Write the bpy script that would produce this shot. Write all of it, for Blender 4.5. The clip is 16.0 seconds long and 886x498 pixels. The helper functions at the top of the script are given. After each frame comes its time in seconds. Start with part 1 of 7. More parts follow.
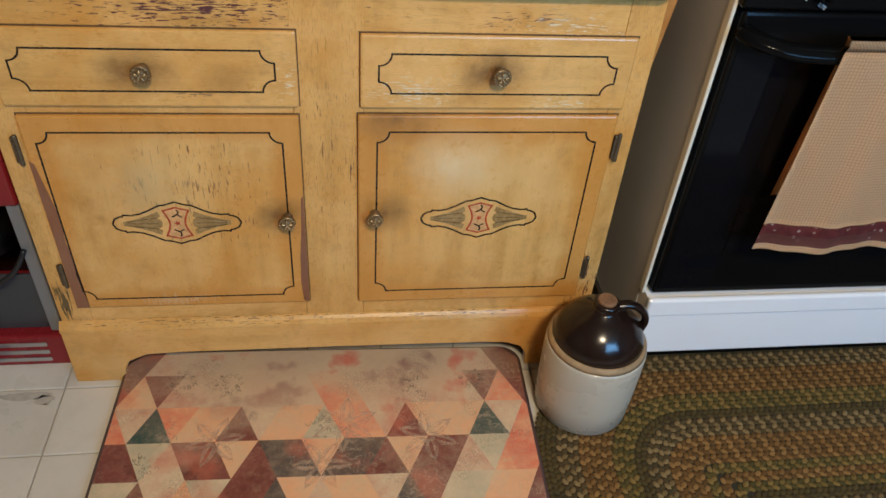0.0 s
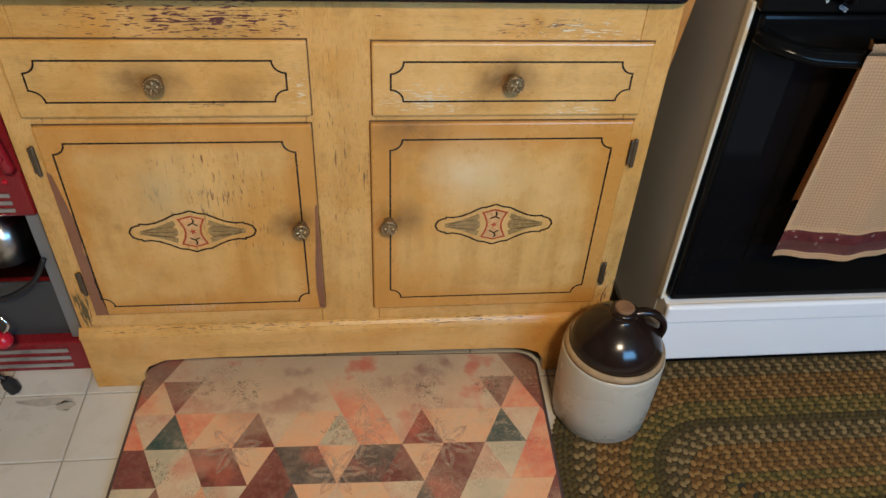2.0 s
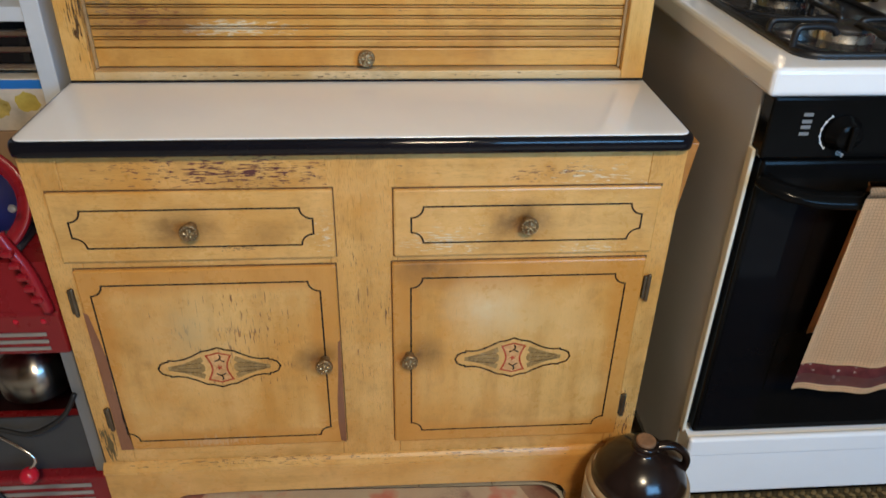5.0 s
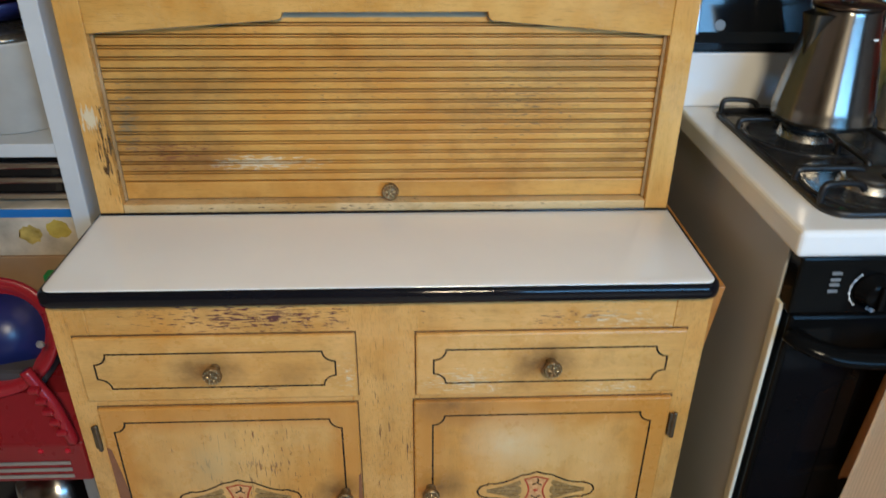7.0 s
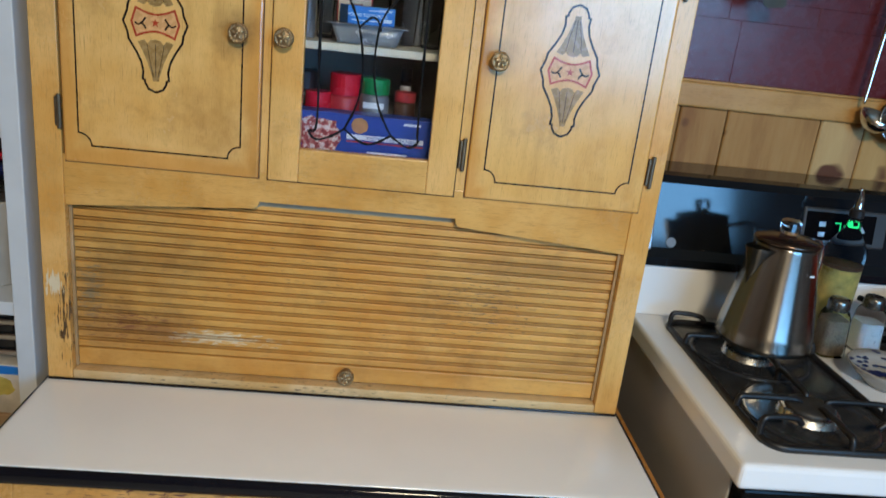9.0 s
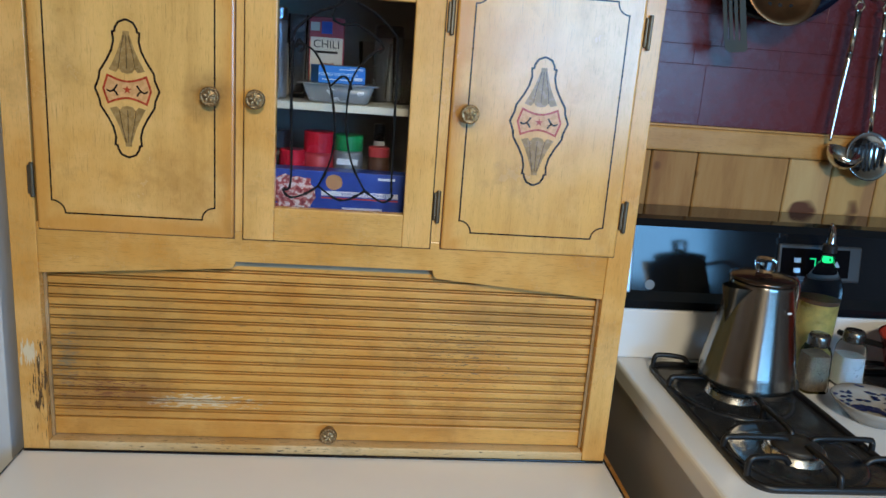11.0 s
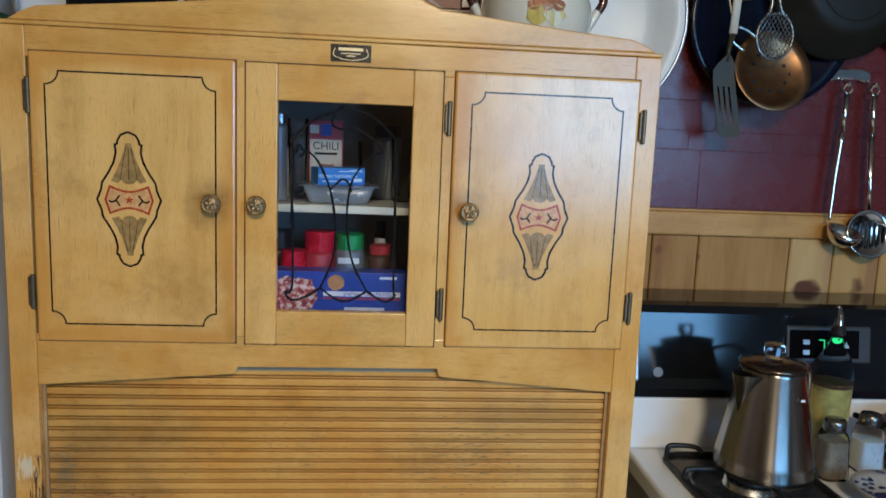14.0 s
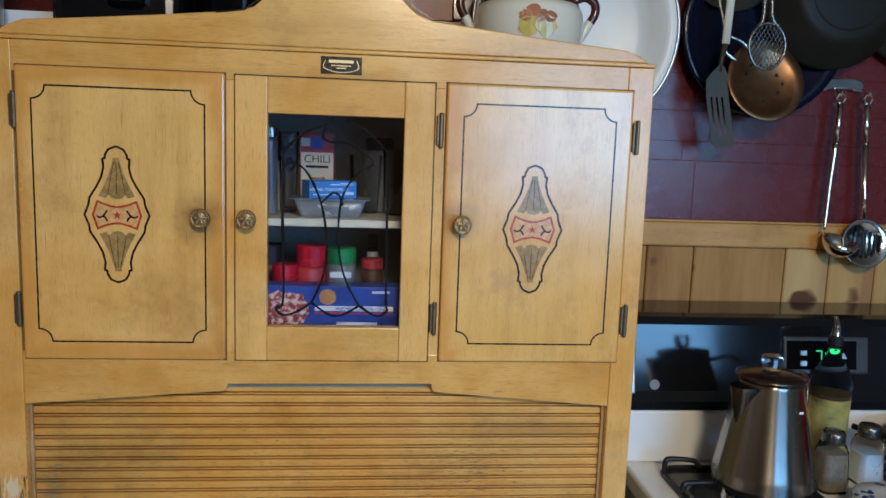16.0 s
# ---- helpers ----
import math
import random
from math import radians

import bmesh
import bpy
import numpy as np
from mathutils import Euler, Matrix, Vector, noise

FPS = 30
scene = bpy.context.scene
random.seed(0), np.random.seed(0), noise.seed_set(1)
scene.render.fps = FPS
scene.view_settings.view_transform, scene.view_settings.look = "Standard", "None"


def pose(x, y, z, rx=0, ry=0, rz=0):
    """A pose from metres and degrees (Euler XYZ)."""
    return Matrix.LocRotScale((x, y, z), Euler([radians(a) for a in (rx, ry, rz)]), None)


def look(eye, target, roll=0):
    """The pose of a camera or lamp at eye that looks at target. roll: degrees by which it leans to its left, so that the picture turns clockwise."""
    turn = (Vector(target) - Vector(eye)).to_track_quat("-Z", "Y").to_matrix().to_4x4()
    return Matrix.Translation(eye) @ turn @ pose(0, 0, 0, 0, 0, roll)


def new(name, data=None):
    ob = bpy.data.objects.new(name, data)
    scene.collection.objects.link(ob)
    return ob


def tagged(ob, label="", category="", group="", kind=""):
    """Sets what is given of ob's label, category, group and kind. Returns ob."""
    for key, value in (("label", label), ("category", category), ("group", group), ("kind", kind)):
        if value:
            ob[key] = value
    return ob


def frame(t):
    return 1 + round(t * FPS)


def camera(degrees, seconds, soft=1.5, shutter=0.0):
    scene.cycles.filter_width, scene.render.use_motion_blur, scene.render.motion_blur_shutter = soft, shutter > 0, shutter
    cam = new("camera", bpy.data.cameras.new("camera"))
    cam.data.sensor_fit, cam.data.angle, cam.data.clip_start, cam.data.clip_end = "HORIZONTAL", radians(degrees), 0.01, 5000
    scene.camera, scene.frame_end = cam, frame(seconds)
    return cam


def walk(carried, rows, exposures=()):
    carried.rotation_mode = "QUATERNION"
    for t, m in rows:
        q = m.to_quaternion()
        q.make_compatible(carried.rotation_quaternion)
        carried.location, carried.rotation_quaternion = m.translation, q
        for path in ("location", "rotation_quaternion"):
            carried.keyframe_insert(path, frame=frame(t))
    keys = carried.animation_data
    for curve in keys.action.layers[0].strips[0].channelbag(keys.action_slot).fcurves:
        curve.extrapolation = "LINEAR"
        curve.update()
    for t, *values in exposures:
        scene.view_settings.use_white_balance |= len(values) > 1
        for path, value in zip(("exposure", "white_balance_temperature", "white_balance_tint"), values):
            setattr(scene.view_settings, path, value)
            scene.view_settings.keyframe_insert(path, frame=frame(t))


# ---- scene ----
cam = camera(61.0, 16.0, shutter=0.5)
PATH = [
    (0, (0.0162, -1.0251, 1.1619), (0.2631, 0.4246, -0.0418), 5.0),
    (0.5, (0.0276, -1.0251, 1.1742), (0.2594, 0.436, -0.0171), 4.7),
    (1, (0.0323, -1.0165, 1.1714), (0.2451, 0.4503, -0.0171), 3.8),
    (1.5, (0.0342, -1.007, 1.1714), (0.2261, 0.4503, -0.0333), 3.5),
    (2, (0.037, -1.0089, 1.1723), (0.2185, 0.4417, -0.0427), 3.2),
    (2.5, (0.0408, -1.0155, 1.1714), (0.2204, 0.438, -0.038), 2.8),
    (3, (0.0399, -1.0136, 1.1733), (0.2128, 0.4455, -0.0314), 2.7),
    (3.5, (0.0418, -1.0108, 1.1723), (0.2099, 0.4512, -0.0285), 2.6),
    (4, (0.0427, -1.0193, 1.178), (0.2128, 0.4769, 0.019), 2.8),
    (4.5, (0.0389, -1.0203, 1.2017), (0.1928, 0.5538, 0.1482), 2.2),
    (4.7, (0.038, -1.0212, 1.2093), (0.1824, 0.5842, 0.2033), 1.7),
    (6.8, (0.0399, -0.9357, 1.3633), (0.1425, 0.7125, 0.4227), 0.5),
    (7, (0.0408, -0.93, 1.3718), (0.1187, 0.7315, 0.4541), 0.6),
    (7.5, (0.0323, -0.9205, 1.3965), (0.114, 0.7648, 0.5225), 2.9),
    (8, (0.0323, -0.9177, 1.4155), (0.1587, 0.7999, 0.6137), 5.3),
    (8.5, (0.037, -0.9177, 1.4402), (0.1938, 0.8474, 0.7543), 6.3),
    (9, (0.0408, -0.9215, 1.4592), (0.2052, 0.8797, 0.8769), 6.5),
    (9.5, (0.0475, -0.9234, 1.4677), (0.228, 0.892, 0.9367), 6.2),
    (9.7, (0.0427, -0.9243, 1.4639), (0.2223, 0.8977, 0.9538), 5.9),
    (11.8, (0.0608, -0.9215, 1.4753), (0.2717, 0.9101, 1.0146), 3.6),
    (12, (0.0522, -0.9215, 1.4791), (0.2679, 0.9082, 1.0165), 3.5),
    (12.5, (0.0551, -0.9167, 1.4772), (0.2622, 0.9148, 1.0165), 3.2),
    (13, (0.056, -0.9129, 1.4801), (0.2612, 0.9205, 1.0251), 3.1),
    (13.5, (0.0522, -0.9139, 1.4962), (0.2413, 0.9395, 1.12), 2.8),
    (14, (0.0541, -0.9082, 1.5029), (0.2299, 0.9623, 1.2198), 2.4),
    (14.5, (0.0522, -0.9053, 1.5105), (0.228, 0.9718, 1.2739), 2.5),
    (15, (0.056, -0.9063, 1.5095), (0.2375, 0.9718, 1.2901), 2.0),
    (15.5, (0.0579, -0.9034, 1.5086), (0.246, 0.9737, 1.2768), 2.0),
    (16, (0.0589, -0.8949, 1.5029), (0.246, 0.9785, 1.2502), 2.0),
]
walk(cam, [(t, look(eye, target, roll)) for t, eye, target, roll in PATH],
     [(0.0, -0.06, 6550, 12), (4.0, -0.06, 6550, 12), (7.0, -0.12, 6200, 7), (9.0, -0.20, 6150, 7), (12.0, -0.22, 6080, 6), (14.5, -0.37, 6250, 10), (16.0, -0.35, 6220, 10)])

# ---- world and light ----
world = bpy.data.worlds.new("world")
scene.world = world
world.use_nodes = True
sky = world.node_tree.nodes.new("ShaderNodeTexSky")
sky.sky_type = "NISHITA"
sky.sun_disc = False
sky.sun_elevation, sky.sun_rotation = radians(30), radians(200)
world.node_tree.links.new(sky.outputs[0], world.node_tree.nodes["Background"].inputs[0])
world.node_tree.nodes["Background"].inputs[1].default_value = 0.12


def area_lamp(name, m, sx, sy, watts, colour):
    lamp = bpy.data.lights.new(name, "AREA")
    lamp.shape, lamp.size, lamp.size_y, lamp.energy, lamp.color = ("RECTANGLE" if sx > 1 else "DISK"), sx, sy, watts, colour
    ob = new(name, lamp)
    ob.matrix_world = m
    return ob


CEIL, SOUTH = 2.40, -2.60
area_lamp("window_light", look((1.42, SOUTH + 0.04, 1.66), (1.42, 0, 1.66)), 1.45, 0.90, 62, (0.20, 0.54, 1.0))
area_lamp("ceiling_light_glow", look((0.30, -1.90, CEIL - 0.09), (0.30, -0.9, 0)), 0.36, 0.36, 58, (1.0, 0.83, 0.58))

# ---- materials ----


def nd(nt, kind, ins=None):
    node = nt.nodes.new(kind)
    for key, v in (ins or {}).items():
        if isinstance(v, bpy.types.NodeSocket):
            nt.links.new(v, node.inputs[key])
        else:
            node.inputs[key].default_value = v
    return node


def rgb(r, g, b):
    return (r, g, b, 1.0)


def math_node(nt, op, a, b=0.0, c=0.0, clamp=False):
    node = nd(nt, "ShaderNodeMath", {0: a, 1: b, 2: c})
    node.operation, node.use_clamp = op, clamp
    return node.outputs[0]


def mix(nt, f, a, b, mode="MIX"):
    node = nt.nodes.new("ShaderNodeMix")
    node.data_type, node.blend_type = "RGBA", mode
    for i, v in ((0, f), (6, a), (7, b)):
        if isinstance(v, bpy.types.NodeSocket):
            nt.links.new(v, node.inputs[i])
        else:
            node.inputs[i].default_value = v
    return node.outputs[2]


def noise_tex(nt, vec, scale, detail=4.0, rough=0.55):
    return nd(nt, "ShaderNodeTexNoise", {"Vector": vec, "Scale": scale, "Detail": detail, "Roughness": rough}).outputs[0]


def stretch(nt, vec, sx, sy, sz):
    return nd(nt, "ShaderNodeMapping", {"Vector": vec, "Scale": (sx, sy, sz)}).outputs[0]


def ramp(nt, f, stops, constant=False):
    node = nd(nt, "ShaderNodeValToRGB", {0: f})
    cr = node.color_ramp
    cr.interpolation = "CONSTANT" if constant else "LINEAR"
    while len(cr.elements) < len(stops):
        cr.elements.new(0.5)
    for e, (p, c) in zip(cr.elements, stops):
        e.position, e.color = p, c
    return node.outputs[0]


def band(nt, v, lo, hi):
    return nd(nt, "ShaderNodeMapRange", {0: v, 1: lo, 2: hi, 3: 0.0, 4: 1.0}).outputs[0]


def base(name):
    m = bpy.data.materials.new(name)
    m.use_nodes = True
    nt = m.node_tree
    return m, nt, nt.nodes["Principled BSDF"]


def bump(nt, bsdf, height, strength, dist):
    b = nd(nt, "ShaderNodeBump", {"Height": height, "Strength": strength, "Distance": dist})
    nt.links.new(b.outputs[0], bsdf.inputs["Normal"])


def plain(name, colour, rough=0.5, metal=0.0, vary=0.12, scale=30.0, rough_vary=0.1, relief=0.0, coat=0.0):
    """A surface with cloudy variation at two scales."""
    m, nt, b = base(name)
    vec = nd(nt, "ShaderNodeTexCoord").outputs["Object"]
    n1, n2 = noise_tex(nt, vec, scale), noise_tex(nt, vec, scale * 0.15, 2.0)
    f = math_node(nt, "ADD", math_node(nt, "MULTIPLY", n1, 0.5), math_node(nt, "MULTIPLY", n2, 0.5))
    lo = rgb(*[c * (1 - vary) for c in colour])
    hi = rgb(*[min(1, c * (1 + vary)) for c in colour])
    nt.links.new(ramp(nt, f, [(0.3, lo), (0.7, hi)]), b.inputs["Base Color"])
    r = math_node(nt, "ADD", math_node(nt, "MULTIPLY", n1, rough_vary * 2), rough - rough_vary)
    nt.links.new(r, b.inputs["Roughness"])
    b.inputs["Metallic"].default_value = metal
    b.inputs["Coat Weight"].default_value = coat
    b.inputs["Coat Roughness"].default_value = 0.08
    if relief:
        bump(nt, b, n1, 0.5, relief)
    return m


def glow(name, colour, power):
    m, nt, b = base(name)
    b.inputs["Base Color"].default_value = rgb(*colour)
    b.inputs["Emission Color"].default_value = rgb(*colour)
    b.inputs["Emission Strength"].default_value = power
    return m


def clear(name, colour=(1, 1, 1), rough=0.0, ior=1.45):
    m, nt, b = base(name)
    b.inputs["Base Color"].default_value = rgb(*colour)
    b.inputs["Transmission Weight"].default_value = 1.0
    b.inputs["Roughness"].default_value = rough
    b.inputs["IOR"].default_value = ior
    return m


def wood(name, grain, light, dark, spots=(), gloss=0.27, stain=0.75, inner=(), smudges_and_sheen=(), sheen=0.5, grainy=0.42, relief=0.0002):
    """Varnished oak. grain: 'x' or 'z'. spots: worn patches, some with painted glare (x, z, rx, rz, colour, bite)."""
    m, nt, b = base(name)
    vec = nd(nt, "ShaderNodeTexCoord").outputs["Object"]
    along, across = 3.0, 26.0
    g = (along, across, across) if grain == "x" else (across, across, along)
    v1 = stretch(nt, vec, *g)
    wob = noise_tex(nt, v1, 1.0, 5.0, 0.6)
    fine = noise_tex(nt, stretch(nt, vec, *[(q * 8 if q == along else q * 19) for q in g]), 1.0, 3.0, 0.6)
    cloud = noise_tex(nt, vec, 5.0, 3.0, 0.6)
    c = ramp(nt, wob, [(0.22, rgb(*dark)), (0.52, rgb(*light)), (0.75, rgb(*[q * 1.1 for q in light]))])
    amber = rgb(light[0] * 0.86, light[1] * 0.66, light[2] * 0.36)
    c = mix(nt, math_node(nt, "MULTIPLY", band(nt, cloud, 0.40, 0.66), stain), c, amber)
    pale = noise_tex(nt, nd(nt, "ShaderNodeVectorMath", {0: vec, 1: (5.3, 2.1, 7.7)}).outputs[0], 7.0, 4.0, 0.65)
    c = mix(nt, math_node(nt, "MULTIPLY", band(nt, pale, 0.48, 0.68), 0.62), c, rgb(light[0] * 1.12, light[1] * 1.16, light[2] * 1.35))
    grime = noise_tex(nt, vec, 11.0, 5.0, 0.7)
    c = mix(nt, math_node(nt, "MULTIPLY", band(nt, grime, 0.54, 0.78), 0.55), c, rgb(dark[0] * 0.55, dark[1] * 0.5, dark[2] * 0.45))
    pores = band(nt, fine, 0.60, 0.72)
    c = mix(nt, math_node(nt, "MULTIPLY", pores, grainy), c, rgb(dark[0] * 0.5, dark[1] * 0.42, dark[2] * 0.4))
    hair = noise_tex(nt, stretch(nt, vec, *[(q * 26 if q == along else q * 34) for q in g]), 1.0, 2.0, 0.7)
    c = mix(nt, math_node(nt, "MULTIPLY", band(nt, hair, 0.54, 0.70), grainy * 0.75), c, rgb(dark[0] * 0.62, dark[1] * 0.52, dark[2] * 0.45))
    rare = band(nt, noise_tex(nt, stretch(nt, vec, *[(q * 4 if q == along else q * 10) for q in g]), 1.0, 4.0, 0.6), 0.70, 0.735)
    c = mix(nt, math_node(nt, "MULTIPLY", rare, 0.35), c, rgb(0.16, 0.07, 0.02))
    xyz = nd(nt, "ShaderNodeSeparateXYZ", {0: vec}).outputs
    chips = noise_tex(nt, stretch(nt, vec, *[((58.0 if grain == "x" else 30.0) if q == along else (430.0 if grain == "x" else 330.0)) for q in g]), 1.0, 3.0, 0.6)
    for cx, cz, rx, rz, colour, bite in spots:
        dx = math_node(nt, "DIVIDE", math_node(nt, "SUBTRACT", xyz[0], cx), rx)
        dz = math_node(nt, "DIVIDE", math_node(nt, "SUBTRACT", xyz[2], cz), rz)
        d = math_node(nt, "SQRT", math_node(nt, "ADD", math_node(nt, "MULTIPLY", dx, dx), math_node(nt, "MULTIPLY", dz, dz)))
        near = math_node(nt, "SUBTRACT", 1.0, d, clamp=True)
        worn = band(nt, math_node(nt, "ADD", chips, math_node(nt, "MULTIPLY", near, bite)), 0.685, 0.715)
        worn = math_node(nt, "MULTIPLY", worn, band(nt, near, 0.0, 0.05))
        c = mix(nt, worn, c, rgb(*colour))
    if inner:
        keep = None
        for cx, cz, hx, hz in inner:
            ex = math_node(nt, "SUBTRACT", math_node(nt, "ABSOLUTE", math_node(nt, "SUBTRACT", xyz[0], cx)), hx)
            ez = math_node(nt, "SUBTRACT", math_node(nt, "ABSOLUTE", math_node(nt, "SUBTRACT", xyz[2], cz)), hz)
            out = band(nt, math_node(nt, "ADD", math_node(nt, "MAXIMUM", ex, ez), math_node(nt, "MULTIPLY", math_node(nt, "SUBTRACT", cloud, 0.5), 0.05)), -0.012, 0.008)
            keep = out if keep is None else math_node(nt, "MULTIPLY", keep, out)
        c = mix(nt, math_node(nt, "MULTIPLY", keep, 0.64), c, rgb(light[0] * 0.80, light[1] * 0.57, light[2] * 0.30))
    # soft patches: dirt, wood tone and, on the lower doors, painted sheen
    for cx, cz, rx, rz, colour, power in smudges_and_sheen:
        dx = math_node(nt, "DIVIDE", math_node(nt, "SUBTRACT", xyz[0], cx), rx)
        dz = math_node(nt, "DIVIDE", math_node(nt, "SUBTRACT", xyz[2], cz), rz)
        d = math_node(nt, "SQRT", math_node(nt, "ADD", math_node(nt, "MULTIPLY", dx, dx), math_node(nt, "MULTIPLY", dz, dz)))
        near = math_node(nt, "SUBTRACT", 1.0, d, clamp=True)
        c = mix(nt, math_node(nt, "MULTIPLY", math_node(nt, "MULTIPLY", near, band(nt, grime, 0.25, 0.6)), power), c, rgb(*colour))
    nt.links.new(c, b.inputs["Base Color"])
    r = math_node(nt, "ADD", math_node(nt, "MULTIPLY", grime, 0.3), gloss - 0.13)
    nt.links.new(r, b.inputs["Roughness"])
    b.inputs["Specular IOR Level"].default_value = sheen
    h = math_node(nt, "ADD", math_node(nt, "MULTIPLY", fine, -0.6), math_node(nt, "MULTIPLY", wob, 0.8))
    bump(nt, b, h, 0.6, relief)
    return m


OAK, OAK_D = (0.71, 0.41, 0.132), (0.47, 0.24, 0.060)
PURPLE = (0.105, 0.034, 0.036)
# cream of worn varnish, also used for glare painted on the right drawer
CREAM_WEAR_GLARE = (0.72, 0.60, 0.40)
M_LOW_H = wood("oak_rail", "x", OAK, OAK_D, [(-0.175, 0.742, 0.25, 0.042, PURPLE, 0.22), (0.32, 0.733, 0.13, 0.022, PURPLE, 0.17),
                                           (-0.03, 0.735, 0.12, 0.03, PURPLE, 0.08), (0.36, 0.725, 0.10, 0.03, CREAM_WEAR_GLARE, 0.16)])
M_LOW_V = wood("oak_stile", "z", OAK, OAK_D, grainy=0.8, spots=[(-0.01, 0.50, 0.06, 0.16, (0.24, 0.11, 0.04), 0.08), (0.03, 0.49, 0.03, 0.12, (0.16, 0.075, 0.035), 0.13),
                                            (0.47, 0.22, 0.03, 0.10, PURPLE, 0.13), (-0.478, 0.20, 0.02, 0.06, (0.12, 0.08, 0.03), 0.4)])
M_DOOR = wood("oak_door_lower", "z", OAK, OAK_D, [(-0.22, 0.45, 0.16, 0.16, (0.20, 0.075, 0.03), 0.14), (-0.29, 0.205, 0.12, 0.02, CREAM_WEAR_GLARE, 0.30),
                                                (-0.30, 0.46, 0.03, 0.05, (0.12, 0.06, 0.03), 0.18)],
              inner=[(-0.2565, 0.381, 0.165, 0.155), (0.2495, 0.3825, 0.164, 0.155)],
              # the last three, pale ones paint lamp sheen over scuffed varnish
              smudges_and_sheen=[(-0.085, 0.385, 0.05, 0.05, (0.10, 0.05, 0.02), 1.0), (0.085, 0.395, 0.055, 0.05, (0.10, 0.05, 0.02), 1.0), (0.10, 0.57, 0.09, 0.05, (0.2, 0.09, 0.03), 0.9), (-0.30, 0.45, 0.05, 0.08, (0.10, 0.05, 0.02), 0.5), (0.20, 0.49, 0.09, 0.08, (0.82, 0.66, 0.40), 0.8), (0.27, 0.45, 0.12, 0.12, (0.78, 0.56, 0.26), 0.6), (-0.28, 0.46, 0.12, 0.12, (0.78, 0.56, 0.26), 0.6)])
# cream patches on the right drawer: wear with window glare painted in
M_DRAWER = wood("oak_drawer", "x", OAK, OAK_D, [(-0.06, 0.63, 0.03, 0.08, CREAM_WEAR_GLARE, 0.14), (-0.19, 0.615, 0.06, 0.010, (0.2, 0.12, 0.06), 0.20), (0.12, 0.62, 0.10, 0.04, CREAM_WEAR_GLARE, 0.20), (0.36, 0.60, 0.09, 0.02, CREAM_WEAR_GLARE, 0.18)],
                smudges_and_sheen=[(-0.275, 0.650, 0.07, 0.045, (0.10, 0.05, 0.02), 0.9), (0.245, 0.655, 0.07, 0.045, (0.10, 0.05, 0.02), 1.0), (-0.15, 0.64, 0.05, 0.03, (0.10, 0.05, 0.02), 0.5)])
M_PLINTH = wood("oak_plinth", "x", OAK, OAK_D, [(-0.2, 0.150, 0.4, 0.018, (0.20, 0.10, 0.04), 0.15), (0.2, 0.150, 0.3, 0.018, (0.20, 0.10, 0.04), 0.15)])
M_UP_V = wood("oak_upper_upright", "z", (0.77, 0.46, 0.150), (0.56, 0.31, 0.08), [(-0.455, 0.92, 0.024, 0.12, (0.10, 0.055, 0.025), 0.26), (-0.47, 0.97, 0.02, 0.03, CREAM_WEAR_GLARE, 0.4)], gloss=0.23, sheen=0.5, relief=0.0003)
M_UP_H = wood("oak_upper_rail", "x", (0.72, 0.42, 0.125), (0.51, 0.28, 0.068), gloss=0.23, sheen=0.5, relief=0.0003)
M_UP_DOOR = wood("oak_door_upper", "z", (0.80, 0.495, 0.165), (0.58, 0.33, 0.095), stain=0.5, gloss=0.21, sheen=0.75, relief=0.00035, inner=[(-0.3, 1.3865, 0.125, 0.19), (0.313, 1.3865, 0.125, 0.19), (0.34, 1.39, 0.14, 0.23)],
                 smudges_and_sheen=[(-0.19, 1.39, 0.045, 0.05, (0.10, 0.05, 0.02), 0.9), (-0.115, 1.392, 0.04, 0.05, (0.10, 0.05, 0.02), 0.9), (0.195, 1.392, 0.045, 0.04, (0.10, 0.05, 0.02), 0.8), (-0.20, 1.25, 0.10, 0.12, (0.42, 0.19, 0.04), 0.8), (-0.12, 1.19, 0.05, 0.05, (0.10, 0.05, 0.02), 0.8)])
M_SLAT = wood("oak_slat", "x", (0.70, 0.39, 0.098), (0.44, 0.22, 0.045), [(-0.22, 0.885, 0.16, 0.022, CREAM_WEAR_GLARE, 0.30), (-0.42, 0.95, 0.03, 0.12, (0.30, 0.22, 0.12), 0.25),
                                                               (0.22, 0.98, 0.16, 0.10, (0.22, 0.13, 0.05), 0.14), (-0.1, 1.0, 0.45, 0.16, (0.30, 0.16, 0.055), 0.06), (-0.36, 0.90, 0.12, 0.06, (0.25, 0.09, 0.035), 0.2)], gloss=0.42,
              smudges_and_sheen=[(-0.36, 1.0, 0.18, 0.17, (0.20, 0.12, 0.045), 0.6), (0.24, 1.04, 0.20, 0.12, (0.22, 0.12, 0.04), 0.4), (-0.33, 0.89, 0.14, 0.05, (0.22, 0.08, 0.025), 0.7), (-0.1, 0.842, 0.55, 0.05, (0.50, 0.22, 0.04), 0.8)])
M_TRACK = wood("worn_grey_track", "z", (0.42, 0.30, 0.16), (0.24, 0.16, 0.08), [(0.0, 0.95, 0.6, 0.2, (0.55, 0.48, 0.36), 0.12)], gloss=0.5)
# oak darkened to amber: the bracket's shade is put into its colour
M_BRACKET = wood("shaded_oak_bracket", "x", (0.48, 0.23, 0.065), (0.32, 0.14, 0.035))
M_LEAD = plain("lead_black", (0.006, 0.006, 0.007), 0.75)
M_LEAD.node_tree.nodes["Principled BSDF"].inputs["Specular IOR Level"].default_value = 0.15
M_GROOVE = plain("dark_groove", (0.016, 0.009, 0.005), 0.8)
# brown for seam lines: gap shade put into colour, together with old grime
M_SEAM_SHADE_GRIME = plain("brown_seam_shade_grime", (0.13, 0.065, 0.022), 0.7, 0, 0.6, 18)
